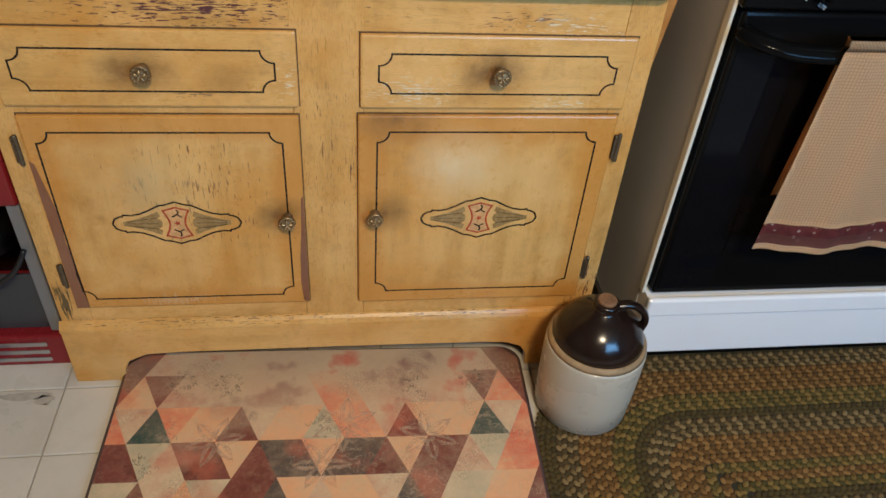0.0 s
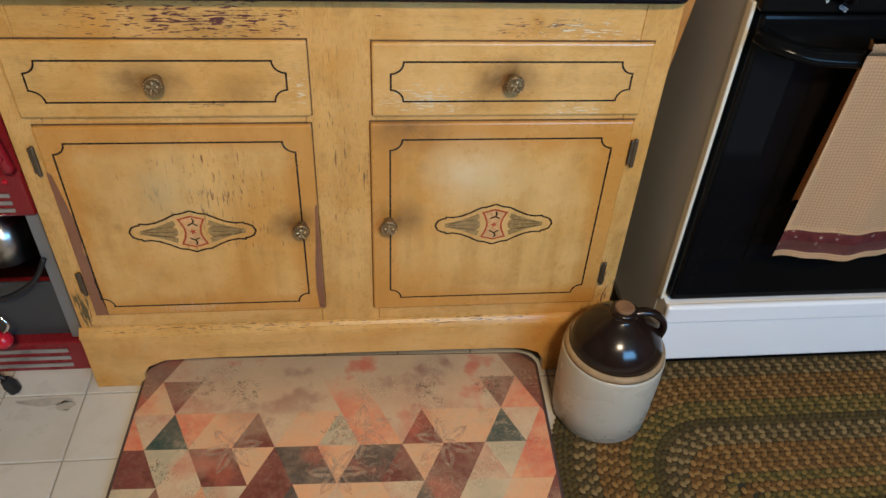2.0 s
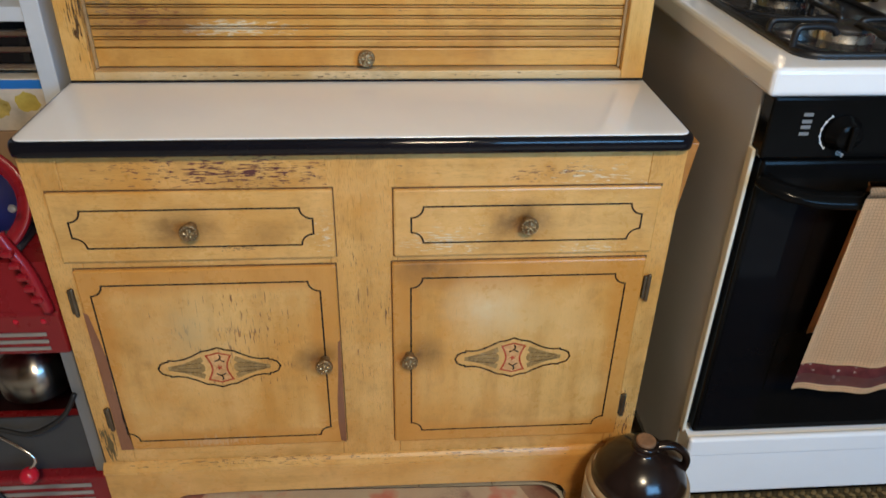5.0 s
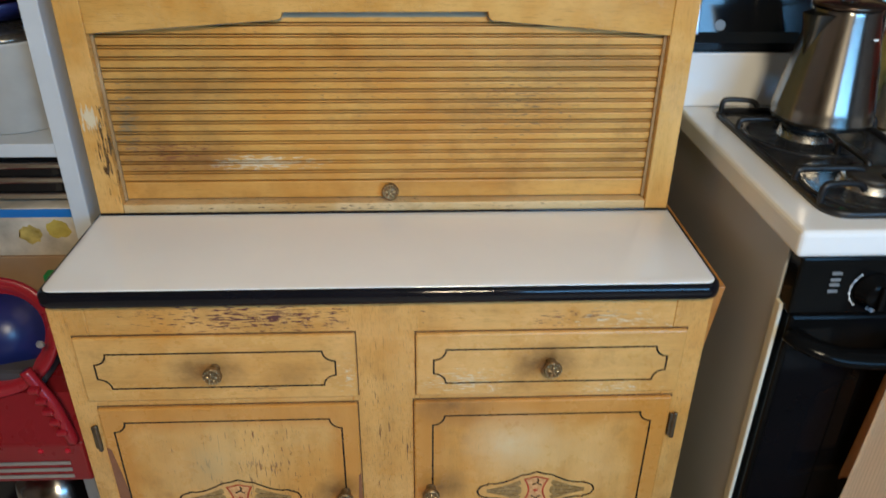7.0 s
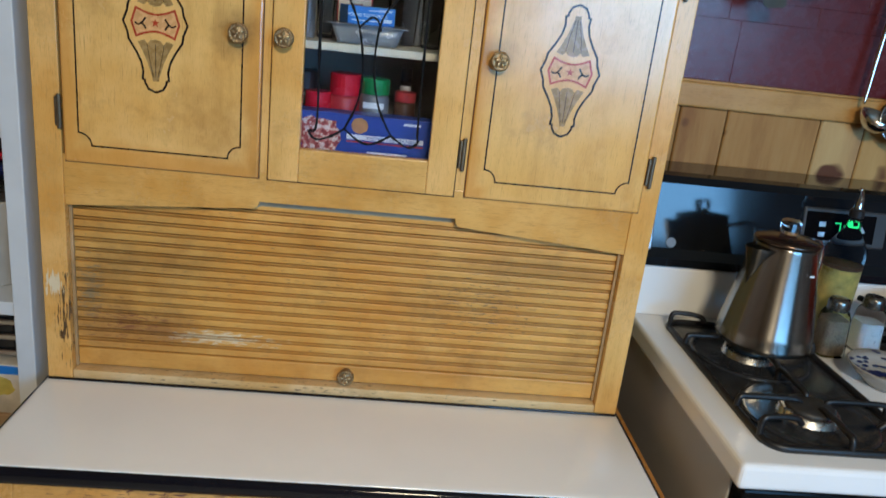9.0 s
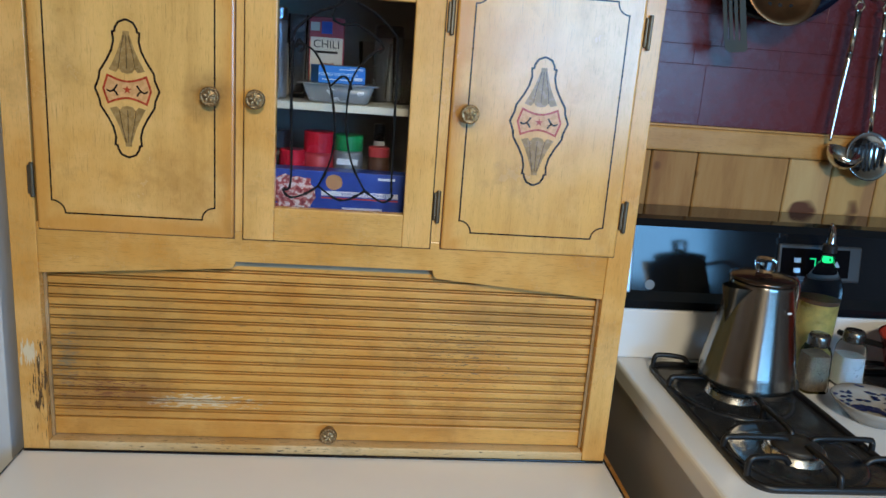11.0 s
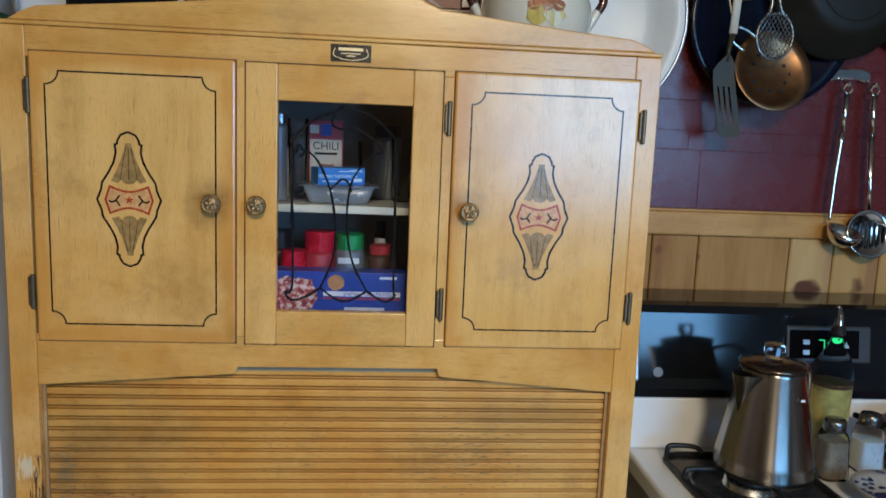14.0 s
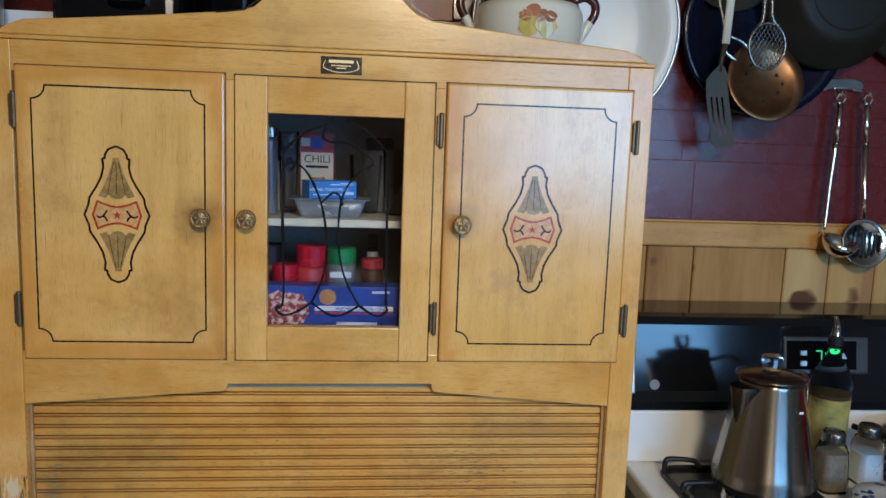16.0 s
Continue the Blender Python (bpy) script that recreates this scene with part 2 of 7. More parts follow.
M_FELT = plain("grey_felt_strip", (0.27, 0.26, 0.19), 0.9, 0, 0.2, 60)
M_SILL = wood("weathered_sill", "x", (0.66, 0.48, 0.24), (0.46, 0.29, 0.12), [(-0.1, 0.81, 0.5, 0.02, (0.12, 0.07, 0.035), 0.10)], gloss=0.5)
M_RED_D = plain("deep_red_plastic", (0.30, 0.012, 0.02), 0.3, 0, 0.1, 30)
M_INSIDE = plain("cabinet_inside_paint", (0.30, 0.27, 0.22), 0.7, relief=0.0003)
M_SHELF_IN = plain("cream_shelf_paint", (0.72, 0.66, 0.50), 0.5)
M_STRIPE = plain("black_stripe_paint", (0.012, 0.007, 0.006), 0.28, scale=200)
M_STRIPE.node_tree.nodes["Principled BSDF"].inputs["Specular IOR Level"].default_value = 0.4
M_RED_PAINT = plain("red_stencil_paint", (0.42, 0.055, 0.022), 0.27, scale=150, vary=0.25)
M_OLIVE = plain("olive_stencil_paint", (0.33, 0.205, 0.075), 0.27, scale=90, vary=0.3)
M_OLIVE_D = plain("dark_olive_stencil_paint", (0.10, 0.062, 0.028), 0.27, scale=90, vary=0.4)
M_PINK = plain("pink_stencil_paint", (0.66, 0.36, 0.15), 0.27, scale=120, vary=0.2)
M_BAREWOOD = wood("bare_wood", "z", (0.26, 0.115, 0.06), (0.17, 0.065, 0.04), gloss=0.6)
M_BRASS = plain("tarnished_brass", (0.29, 0.20, 0.105), 0.42, 0.85, 0.5, 260, 0.15, 0.002)
M_KNOB_D = plain("rubbed_brass_relief", (0.46, 0.35, 0.20), 0.34, 0.9, 0.45, 300)
M_HINGE = plain("old_bronze", (0.17, 0.135, 0.09), 0.5, 0.85, 0.3, 200)
M_ENAMEL = plain("white_enamel", (0.88, 0.855, 0.83), 0.14, 0, 0.03, 8, 0.05, coat=0.4)
M_BLACK_EN = plain("black_enamel", (0.007, 0.007, 0.010), 0.08, 0, 0.2, 20, 0.04)
M_BLACK_EN.node_tree.nodes["Principled BSDF"].inputs["Specular IOR Level"].default_value = 0.3
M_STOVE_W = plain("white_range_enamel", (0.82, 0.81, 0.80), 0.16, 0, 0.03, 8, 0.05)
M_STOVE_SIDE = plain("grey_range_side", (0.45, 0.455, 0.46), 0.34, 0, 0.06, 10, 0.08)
M_STOVE_B = plain("black_range_panel", (0.004, 0.004, 0.004), 0.14, 0, 0.2, 25, 0.05)
M_STOVE_B.node_tree.nodes["Principled BSDF"].inputs["Specular IOR Level"].default_value = 0.08
M_GLASS_B = plain("black_glass", (0.004, 0.004, 0.005), 0.07, 0, 0.2, 12, 0.02)
M_GLASS_B.node_tree.nodes["Principled BSDF"].inputs["Specular IOR Level"].default_value = 0.09
M_BACKG = plain("black_backguard_glass", (0.006, 0.007, 0.009), 0.10, 0, 0.2, 12, 0.04)
M_BACKG.node_tree.nodes["Principled BSDF"].inputs["Specular IOR Level"].default_value = 0.5
M_IRON = plain("black_iron", (0.012, 0.011, 0.011), 0.42, 0.1, 0.3, 120, 0.12, 0.0004)
M_WELL = plain("greasy_black_enamel", (0.050, 0.050, 0.053), 0.15, 0.5, 0.5, 45, 0.06, 0.0018)
M_CHROME = plain("chrome", (0.72, 0.70, 0.67), 0.16, 1.0, 0.08, 60, 0.06)
M_ALU = plain("burner_aluminium", (0.60, 0.58, 0.55), 0.26, 1.0, 0.25, 80, 0.1)
M_CAP = plain("burner_cap", (0.05, 0.045, 0.04), 0.5, 0.5, 0.4, 90)
M_RED = plain("red_lacquer", (0.22, 0.012, 0.016), 0.28, 0, 0.15, 20, 0.06)
M_RED_B = plain("bright_red_plastic", (0.52, 0.012, 0.03), 0.25, 0, 0.1, 30)
M_GREY_P = plain("grey_panel", (0.045, 0.047, 0.05), 0.3, 0, 0.15, 12)
M_SILVER = plain("silver_trim", (0.5, 0.5, 0.5), 0.35, 0.8, 0.1, 60)
M_GREYPOST = plain("grey_metal_post", (0.22, 0.225, 0.23), 0.4, 0.2, 0.1, 20)
M_CORD = plain("black_cord", (0.012, 0.012, 0.012), 0.5)
M_SHELF = plain("white_shelf_paint", (0.60, 0.62, 0.64), 0.5, 0, 0.08, 15)
M_COPPER = plain("dull_copper", (0.20, 0.10, 0.045), 0.34, 0.9, 0.3, 40, 0.1)
M_NAVY = plain("navy_enamel", (0.004, 0.005, 0.014), 0.22, 0, 0.25, 20)
M_NAVY.node_tree.nodes["Principled BSDF"].inputs["Specular IOR Level"].default_value = 0.25
M_CREAM = plain("cream_glaze", (0.70, 0.66, 0.54), 0.16, 0, 0.05, 12, coat=0.3)
M_BASIN = plain("chalky_white_enamel", (0.72, 0.71, 0.66), 0.36, 0, 0.10, 9, 0.12, 0.0006)
M_BROWN_G = plain("brown_glaze", (0.07, 0.018, 0.010), 0.13, 0, 0.3, 25, 0.05, coat=0.3)
M_JUG_D = plain("dark_brown_glaze", (0.014, 0.007, 0.005), 0.2, 0, 0.35, 25, 0.06, 0.0006)
M_JUG_W = plain("salt_glaze_grey", (0.47, 0.42, 0.33), 0.28, 0, 0.12, 14, 0.08, 0.0005)
M_JUG_R = plain("raw_clay_rim", (0.34, 0.22, 0.11), 0.6, 0, 0.45, 70)
M_CORK = plain("cork", (0.22, 0.11, 0.05), 0.8, 0, 0.4, 150)
M_PEAR = plain("pear_transfer", (0.52, 0.40, 0.09), 0.25, 0, 0.3, 60)
M_LEAF = plain("rust_leaf_transfer", (0.33, 0.115, 0.05), 0.3, 0, 0.4, 90)
M_OIL = plain("yellow_oil", (0.60, 0.44, 0.12), 0.3, 0, 0.6, 40)
M_GLASSY = clear("clear_glass", (0.98, 0.99, 0.99), 0.0, 1.07)
M_PANE = clear("thin_pane", (0.56, 0.60, 0.67), 0.02, 1.25)
M_CUTGLASS = clear("cut_glass", (0.97, 0.98, 0.98), 0.03, 1.45)
M_SPATULA = plain("dull_spatula_steel", (0.045, 0.037, 0.020), 0.42, 0.0, 0.45, 25)
M_SPATULA.node_tree.nodes["Principled BSDF"].inputs["Specular IOR Level"].default_value = 0.25
M_SALT = plain("white_salt", (0.8, 0.8, 0.78), 0.7)
M_PEPPER = plain("ground_pepper", (0.27, 0.20, 0.13), 0.8, 0, 0.4, 400)
M_LID = plain("dark_tin_lid", (0.20, 0.18, 0.155), 0.26, 0.9)
M_GREEN = plain("green_plastic", (0.01, 0.22, 0.06), 0.4)
M_GREENBOX = plain("green_painted_box", (0.012, 0.09, 0.035), 0.5)
M_BLUE_B = plain("blue_carton", (0.018, 0.055, 0.30), 0.4, 0, 0.12, 15)
M_BLUE_L = plain("light_blue_carton", (0.02, 0.17, 0.50), 0.4, 0, 0.1, 20)
M_WHITE_P = plain("white_print", (0.75, 0.75, 0.75), 0.5)
M_RED_P = plain("red_print", (0.42, 0.03, 0.04), 0.45)
M_CREAM_P = plain("cream_carton", (0.62, 0.52, 0.38), 0.55)
M_BROWN_P = plain("brown_food_print", (0.30, 0.11, 0.045), 0.5, 0, 0.6, 60)


def mince_material():
    """Printed dish: red sauce flecked with pale pasta."""
    m, nt, b = base("printed_pasta_dish")
    vec = nd(nt, "ShaderNodeTexCoord").outputs["Object"]
    n = noise_tex(nt, vec, 120.0, 3.0, 0.6)
    c = ramp(nt, n, [(0.36, rgb(0.22, 0.02, 0.025)), (0.48, rgb(0.42, 0.07, 0.06)), (0.54, rgb(0.62, 0.42, 0.34)), (0.62, rgb(0.72, 0.60, 0.52))])
    nt.links.new(c, b.inputs["Base Color"])
    b.inputs["Roughness"].default_value = 0.45
    return m


M_MINCE = mince_material()
M_MEATBALL = plain("printed_meatball", (0.48, 0.22, 0.075), 0.45, 0, 0.35, 90)
M_TRAY = plain("cloudy_plastic", (0.42, 0.44, 0.44), 0.25, 0, 0.15, 40, 0.08)
M_TRAY.node_tree.nodes["Principled BSDF"].inputs["Transmission Weight"].default_value = 0.45
M_DARKJAR = plain("dark_jar", (0.015, 0.014, 0.015), 0.3)
M_SPICE = plain("brown_spice", (0.09, 0.035, 0.015), 0.5, 0, 0.4, 120)
M_DISPLAY = glow("green_digits", (0.05, 1.0, 0.25), 0.55)
M_BACKDROP_BLACK = plain("black_appliance", (0.006, 0.006, 0.007), 0.2, 0, 0.2, 10)
M_GREYGLASS = plain("grey_handle", (0.09, 0.085, 0.08), 0.35)
M_STEEL_DARK = plain("brown_steel_lid", (0.11, 0.075, 0.055), 0.2, 0.9)
M_FOODBOX = plain("printed_food_box", (0.55, 0.48, 0.38), 0.5, 0, 0.5, 22)
M_CARD = plain("brown_cardboard", (0.32, 0.2, 0.11), 0.7)
M_BLUE_D = plain("dark_blue_plastic", (0.010, 0.018, 0.10), 0.35)
M_CLOTH_D = plain("dark_cloth", (0.05, 0.045, 0.05), 0.9)


def steel_material():
    """Steel brushed round its axis, so that lamps draw out into upright streaks."""
    m, nt, b = base("brushed_steel")
    vec = nd(nt, "ShaderNodeTexCoord").outputs["Object"]
    n = noise_tex(nt, stretch(nt, vec, 30, 30, 4000), 1.0, 2.0)
    nt.links.new(ramp(nt, n, [(0.3, rgb(0.32, 0.305, 0.28)), (0.7, rgb(0.41, 0.39, 0.36))]), b.inputs["Base Color"])
    b.inputs["Metallic"].default_value = 1.0
    b.inputs["Anisotropic"].default_value = 0.85
    b.inputs["Anisotropic Rotation"].default_value = 0.25
    round_axis = nt.nodes.new("ShaderNodeTangent")
    round_axis.direction_type, round_axis.axis = "RADIAL", "Z"
    nt.links.new(round_axis.outputs[0], b.inputs["Tangent"])
    nt.links.new(math_node(nt, "ADD", math_node(nt, "MULTIPLY", n, 0.10), 0.19), b.inputs["Roughness"])
    return m


def tile_material():
    m, nt, b = base("white_floor_tile")
    vec = nd(nt, "ShaderNodeTexCoord").outputs["Object"]
    rnd = nd(nt, "ShaderNodeObjectInfo").outputs["Random"]
    n = noise_tex(nt, nd(nt, "ShaderNodeNewGeometry").outputs["Position"], 9.0, 6.0, 0.65)
    c = ramp(nt, rnd, [(0, rgb(0.58, 0.54, 0.46)), (1, rgb(0.66, 0.62, 0.54))])
    c = mix(nt, math_node(nt, "MULTIPLY", band(nt, n, 0.50, 0.75), 0.35), c, rgb(0.42, 0.36, 0.27))
    nt.links.new(c, b.inputs["Base Color"])
    nt.links.new(math_node(nt, "ADD", math_node(nt, "MULTIPLY", n, 0.3), 0.15), b.inputs["Roughness"])
    bump(nt, b, n, 0.2, 0.001)
    return m


def brick_material():
    m, nt, b = base("maroon_gloss_paint")
    pos = nd(nt, "ShaderNodeNewGeometry").outputs["Position"]
    n = noise_tex(nt, pos, 60.0, 5.0, 0.6)
    big = noise_tex(nt, pos, 6.0, 3.0)
    nt.links.new(ramp(nt, big, [(0.3, rgb(0.095, 0.013, 0.013)), (0.7, rgb(0.125, 0.018, 0.017))]), b.inputs["Base Color"])
    nt.links.new(math_node(nt, "ADD", math_node(nt, "MULTIPLY", n, 0.14), 0.20), b.inputs["Roughness"])
    b.inputs["Specular IOR Level"].default_value = 0.40
    lump = noise_tex(nt, pos, 22.0, 3.0, 0.5)
    crease = noise_tex(nt, stretch(nt, pos, 14, 14, 70), 1.0, 4.0, 0.6)
    bump(nt, b, math_node(nt, "ADD", math_node(nt, "ADD", math_node(nt, "MULTIPLY", n, 0.6), crease), math_node(nt, "MULTIPLY", lump, 2.0)), 0.6, 0.0007)
    return m


def plank_material():
    m, nt, b = base("knotty_cedar_plank")
    pos = nd(nt, "ShaderNodeTexCoord").outputs["Object"]
    rnd = nd(nt, "ShaderNodeObjectInfo").outputs["Random"]
    seed = nd(nt, "ShaderNodeVectorMath", {0: pos, 1: nd(nt, "ShaderNodeCombineXYZ", {0: math_node(nt, "MULTIPLY", rnd, 9.0)}).outputs[0]}).outputs[0]
    g = noise_tex(nt, stretch(nt, seed, 22, 22, 3), 1.0, 6.0, 0.65)
    c = ramp(nt, g, [(0.3, rgb(0.26, 0.115, 0.04)), (0.5, rgb(0.46, 0.25, 0.085)), (0.7, rgb(0.54, 0.33, 0.13))])
    c = mix(nt, 0.45, c, ramp(nt, rnd, [(0.0, rgb(0.66, 0.45, 0.20)), (0.45, rgb(0.50, 0.27, 0.07)), (1.0, rgb(0.26, 0.10, 0.03))]))
    heart = band(nt, noise_tex(nt, stretch(nt, seed, 11, 11, 0.8), 1.0, 2.0), 0.52, 0.66)
    c = mix(nt, math_node(nt, "MULTIPLY", heart, 0.6), c, rgb(0.27, 0.115, 0.055))
    knot = noise_tex(nt, seed, 14.0, 1.0)
    c = mix(nt, band(nt, knot, 0.70, 0.76), c, rgb(0.12, 0.045, 0.02))
    nt.links.new(c, b.inputs["Base Color"])
    b.inputs["Roughness"].default_value = 0.55
    b.inputs["Specular IOR Level"].default_value = 0.2
    bump(nt, b, g, 0.3, 0.001)
    return m


def towel_material():
    m, nt, b = base("checked_linen")
    vec = nd(nt, "ShaderNodeTexCoord").outputs["Object"]
    xyz = nd(nt, "ShaderNodeSeparateXYZ", {0: vec}).outputs

    def lines(s, period):
        f = math_node(nt, "FRACT", math_node(nt, "DIVIDE", s, period))
        return math_node(nt, "LESS_THAN", f, 0.22)
    chk = math_node(nt, "MAXIMUM", lines(xyz[0], 0.0050), lines(xyz[2], 0.0050))
    weave = noise_tex(nt, vec, 700.0, 2.0)
    c = mix(nt, math_node(nt, "MULTIPLY", chk, 0.65), rgb(0.82, 0.52, 0.28), rgb(0.46, 0.25, 0.12))
    c = mix(nt, 0.25, c, ramp(nt, weave, [(0.3, rgb(0.50, 0.30, 0.16)), (0.7, rgb(0.85, 0.60, 0.36))]))
    nt.links.new(c, b.inputs["Base Color"])
    b.inputs["Roughness"].default_value = 0.9
    bump(nt, b, weave, 0.5, 0.0006)
    return m


def hem_material():
    m, nt, b = base("burgundy_flowered_hem")
    vec = nd(nt, "ShaderNodeTexCoord").outputs["Object"]
    v = nd(nt, "ShaderNodeTexVoronoi", {"Vector": vec, "Scale": 60.0}).outputs["Distance"]
    n = noise_tex(nt, vec, 160.0)
    f = math_node(nt, "MULTIPLY", math_node(nt, "LESS_THAN", v, 0.2), band(nt, n, 0.4, 0.55))
    c = mix(nt, f, ramp(nt, noise_tex(nt, vec, 60.0), [(0.35, rgb(0.13, 0.02, 0.02)), (0.7, rgb(0.22, 0.04, 0.035))]), rgb(0.55, 0.42, 0.34))
    low = math_node(nt, "LESS_THAN", nd(nt, "ShaderNodeSeparateXYZ", {0: vec}).outputs[2], 0.450)
    c = mix(nt, math_node(nt, "MULTIPLY", low, 0.55), c, rgb(0.17, 0.075, 0.055))
    nt.links.new(c, b.inputs["Base Color"])
    b.inputs["Roughness"].default_value = 0.9
    return m


def print_material(name, colour, second):
    """Faded printed vinyl: the colour, clouded by a second one, with pale scrollwork."""
    m, nt, b = base(name)
    vec = nd(nt, "ShaderNodeTexCoord").outputs["Object"]
    n = noise_tex(nt, vec, 14.0, 6.0, 0.7)
    fine = noise_tex(nt, vec, 120.0, 4.0, 0.7)
    c = mix(nt, band(nt, n, 0.38, 0.66), rgb(*colour), rgb(*second))
    w = nd(nt, "ShaderNodeTexWave", {"Vector": vec, "Scale": 16.0, "Distortion": 14.0, "Detail": 2.0, "Detail Scale": 3.0})
    w.wave_type = "RINGS"
    curl = math_node(nt, "MULTIPLY", math_node(nt, "GREATER_THAN", w.outputs[1], 0.93), band(nt, noise_tex(nt, vec, 9.0, 1.0), 0.5, 0.62))
    c = mix(nt, math_node(nt, "MULTIPLY", curl, 0.35), c, rgb(0.58, 0.44, 0.30))
    c = mix(nt, math_node(nt, "MULTIPLY", band(nt, fine, 0.45, 0.75), 0.22), c, rgb(0.46, 0.30, 0.20))
    pale = noise_tex(nt, nd(nt, "ShaderNodeVectorMath", {0: vec, 1: (3.1, 1.7, 0.0)}).outputs[0], 8.0, 5.0, 0.7)
    c = mix(nt, math_node(nt, "MULTIPLY", band(nt, pale, 0.48, 0.72), 0.38), c, rgb(0.70, 0.52, 0.33))
    far = nd(nt, "ShaderNodeSeparateXYZ", {0: vec}).outputs[1]
    drift = noise_tex(nt, nd(nt, "ShaderNodeVectorMath", {0: vec, 1: (1.3, 4.4, 0.0)}).outputs[0], 8.0, 4.0, 0.6)
    cloudy = ramp(nt, drift, [(0.34, rgb(0.30, 0.14, 0.10)), (0.44, rgb(0.56, 0.38, 0.23)), (0.57, rgb(0.60, 0.42, 0.25)), (0.66, rgb(0.60, 0.16, 0.09))])
    mid = math_node(nt, "SUBTRACT", 1.0, band(nt, math_node(nt, "ABSOLUTE", nd(nt, "ShaderNodeSeparateXYZ", {0: vec}).outputs[0]), 0.20, 0.34))
    worn = math_node(nt, "MULTIPLY", math_node(nt, "MULTIPLY", band(nt, far, -0.17, -0.03), math_node(nt, "ADD", math_node(nt, "MULTIPLY", mid, 0.7), 0.3)), band(nt, math_node(nt, "ADD", pale, math_node(nt, "MULTIPLY", band(nt, far, -0.12, 0.02), 0.25)), 0.40, 0.58))
    c = mix(nt, math_node(nt, "MULTIPLY", worn, 0.86), c, cloudy)
    c = mix(nt, math_node(nt, "MULTIPLY", band(nt, drift, 0.56, 0.70), 0.55), c, rgb(0.62, 0.17, 0.10))
    lace = nd(nt, "ShaderNodeTexVoronoi", {"Vector": vec, "Scale": 170.0})
    lace.feature = "DISTANCE_TO_EDGE"
    mesh_ = math_node(nt, "MULTIPLY", math_node(nt, "LESS_THAN", lace.outputs[0], 0.07), band(nt, noise_tex(nt, vec, 10.0, 2.0), 0.55, 0.64))
    c = mix(nt, math_node(nt, "MULTIPLY", mesh_, 0.28), c, rgb(0.10, 0.09, 0.07))
    nt.links.new(c, b.inputs["Base Color"])
    nt.links.new(math_node(nt, "ADD", math_node(nt, "MULTIPLY", n, 0.2), 0.32), b.inputs["Roughness"])
    bump(nt, b, fine, 0.25, 0.0004)
    return m


def yarn_material(name, stops):
    m, nt, b = base(name)
    rnd = nd(nt, "ShaderNodeNewGeometry").outputs["Random Per Island"]
    vec = nd(nt, "ShaderNodeTexCoord").outputs["Object"]
    n = noise_tex(nt, vec, 500.0, 2.0)
    c = ramp(nt, rnd, [(i / len(stops), rgb(s[0] * 1.18, s[1] * 1.13, s[2] * 0.88)) for i, s in enumerate(stops)], True)
    c = mix(nt, math_node(nt, "MULTIPLY", n, 0.8), c, rgb(0.030, 0.018, 0.005))
    nt.links.new(c, b.inputs["Base Color"])
    b.inputs["Roughness"].default_value = 0.95
    return m


M_STEEL, M_TILE, M_BRICK, M_PLANK = steel_material(), tile_material(), brick_material(), plank_material()
M_TOWEL, M_HEM = towel_material(), hem_material()
M_GROUT = plain("grey_grout", (0.36, 0.33, 0.27), 0.9, 0, 0.2, 60)
M_WALL = plain("brown_wall_paint", (0.17, 0.115, 0.085), 0.7, 0, 0.06, 6)
M_CEIL = plain("tan_ceiling_boards", (0.36, 0.27, 0.17), 0.8, 0, 0.04, 6)
M_TRIM = wood("pine_trim", "x", (0.55, 0.31, 0.11), (0.45, 0.23, 0.07), stain=0.3, sheen=0.2)

# ---- mesh helpers ----
BASE = {}


def thing(name, at, label, category, group=""):
    ob = new(name)
    ob.empty_display_size = 0.05
    ob.location = at
    BASE[ob] = Matrix.Translation(at).inverted()
    return tagged(ob, label, category, group)


def part(name, bm, material, parent=None, label="", smooth=False):
    me = bpy.data.meshes.new(name)
    if smooth:
        for f in bm.faces:
            f.smooth = True
    bm.to_mesh(me)
    bm.free()
    me.materials.append(material)
    ob = new(name, me)
    if parent is not None:
        ob.parent = parent
        ob.matrix_parent_inverse = BASE.get(parent, Matrix())
    if label:
        ob["label"] = label
    return ob


def box(x0, x1, y0, y1, z0, z1, r=0.0, seg=2, bm=None):
    bm = bm or bmesh.new()
    m = Matrix.Translation(((x0 + x1) / 2, (y0 + y1) / 2, (z0 + z1) / 2)) @ Matrix.Diagonal((x1 - x0, y1 - y0, z1 - z0, 1))
    vs = bmesh.ops.create_cube(bm, size=1, matrix=m)["verts"]
    if r:
        es = list({e for v in vs for e in v.link_edges})
        bmesh.ops.bevel(bm, geom=es, offset=r, segments=seg, affect="EDGES", profile=0.5)
    return bm


def lathe(profile, at=(0, 0, 0), segs=40, turn=None, bm=None, sx=1.0, sy=1.0):
    """A turned solid: profile of (radius, height) from bottom to top."""
    bm = bm or bmesh.new()
    turn = turn or Matrix()
    rings = []
    for r, h in profile:
        if r < 1e-6:
            rings.append([bm.verts.new(Vector(at) + turn @ Vector((0, 0, h)))])
        else:
            rings.append([bm.verts.new(Vector(at) + turn @ Vector((sx * r * math.cos(6.2831853 * k / segs), sy * r * math.sin(6.2831853 * k / segs), h))) for k in range(segs)])
    for a, b in zip(rings, rings[1:]):
        for k in range(segs):
            j = (k + 1) % segs
            if len(a) == 1 and len(b) == 1:
                continue
            if len(a) == 1:
                bm.faces.new((a[0], b[j], b[k]))
            elif len(b) == 1:
                bm.faces.new((a[k], a[j], b[0]))
            else:
                bm.faces.new((a[k], a[j], b[j], b[k]))
    if len(rings[0]) > 1:
        bm.faces.new(list(reversed(rings[0])))
    if len(rings[-1]) > 1:
        bm.faces.new(rings[-1])
    return bm


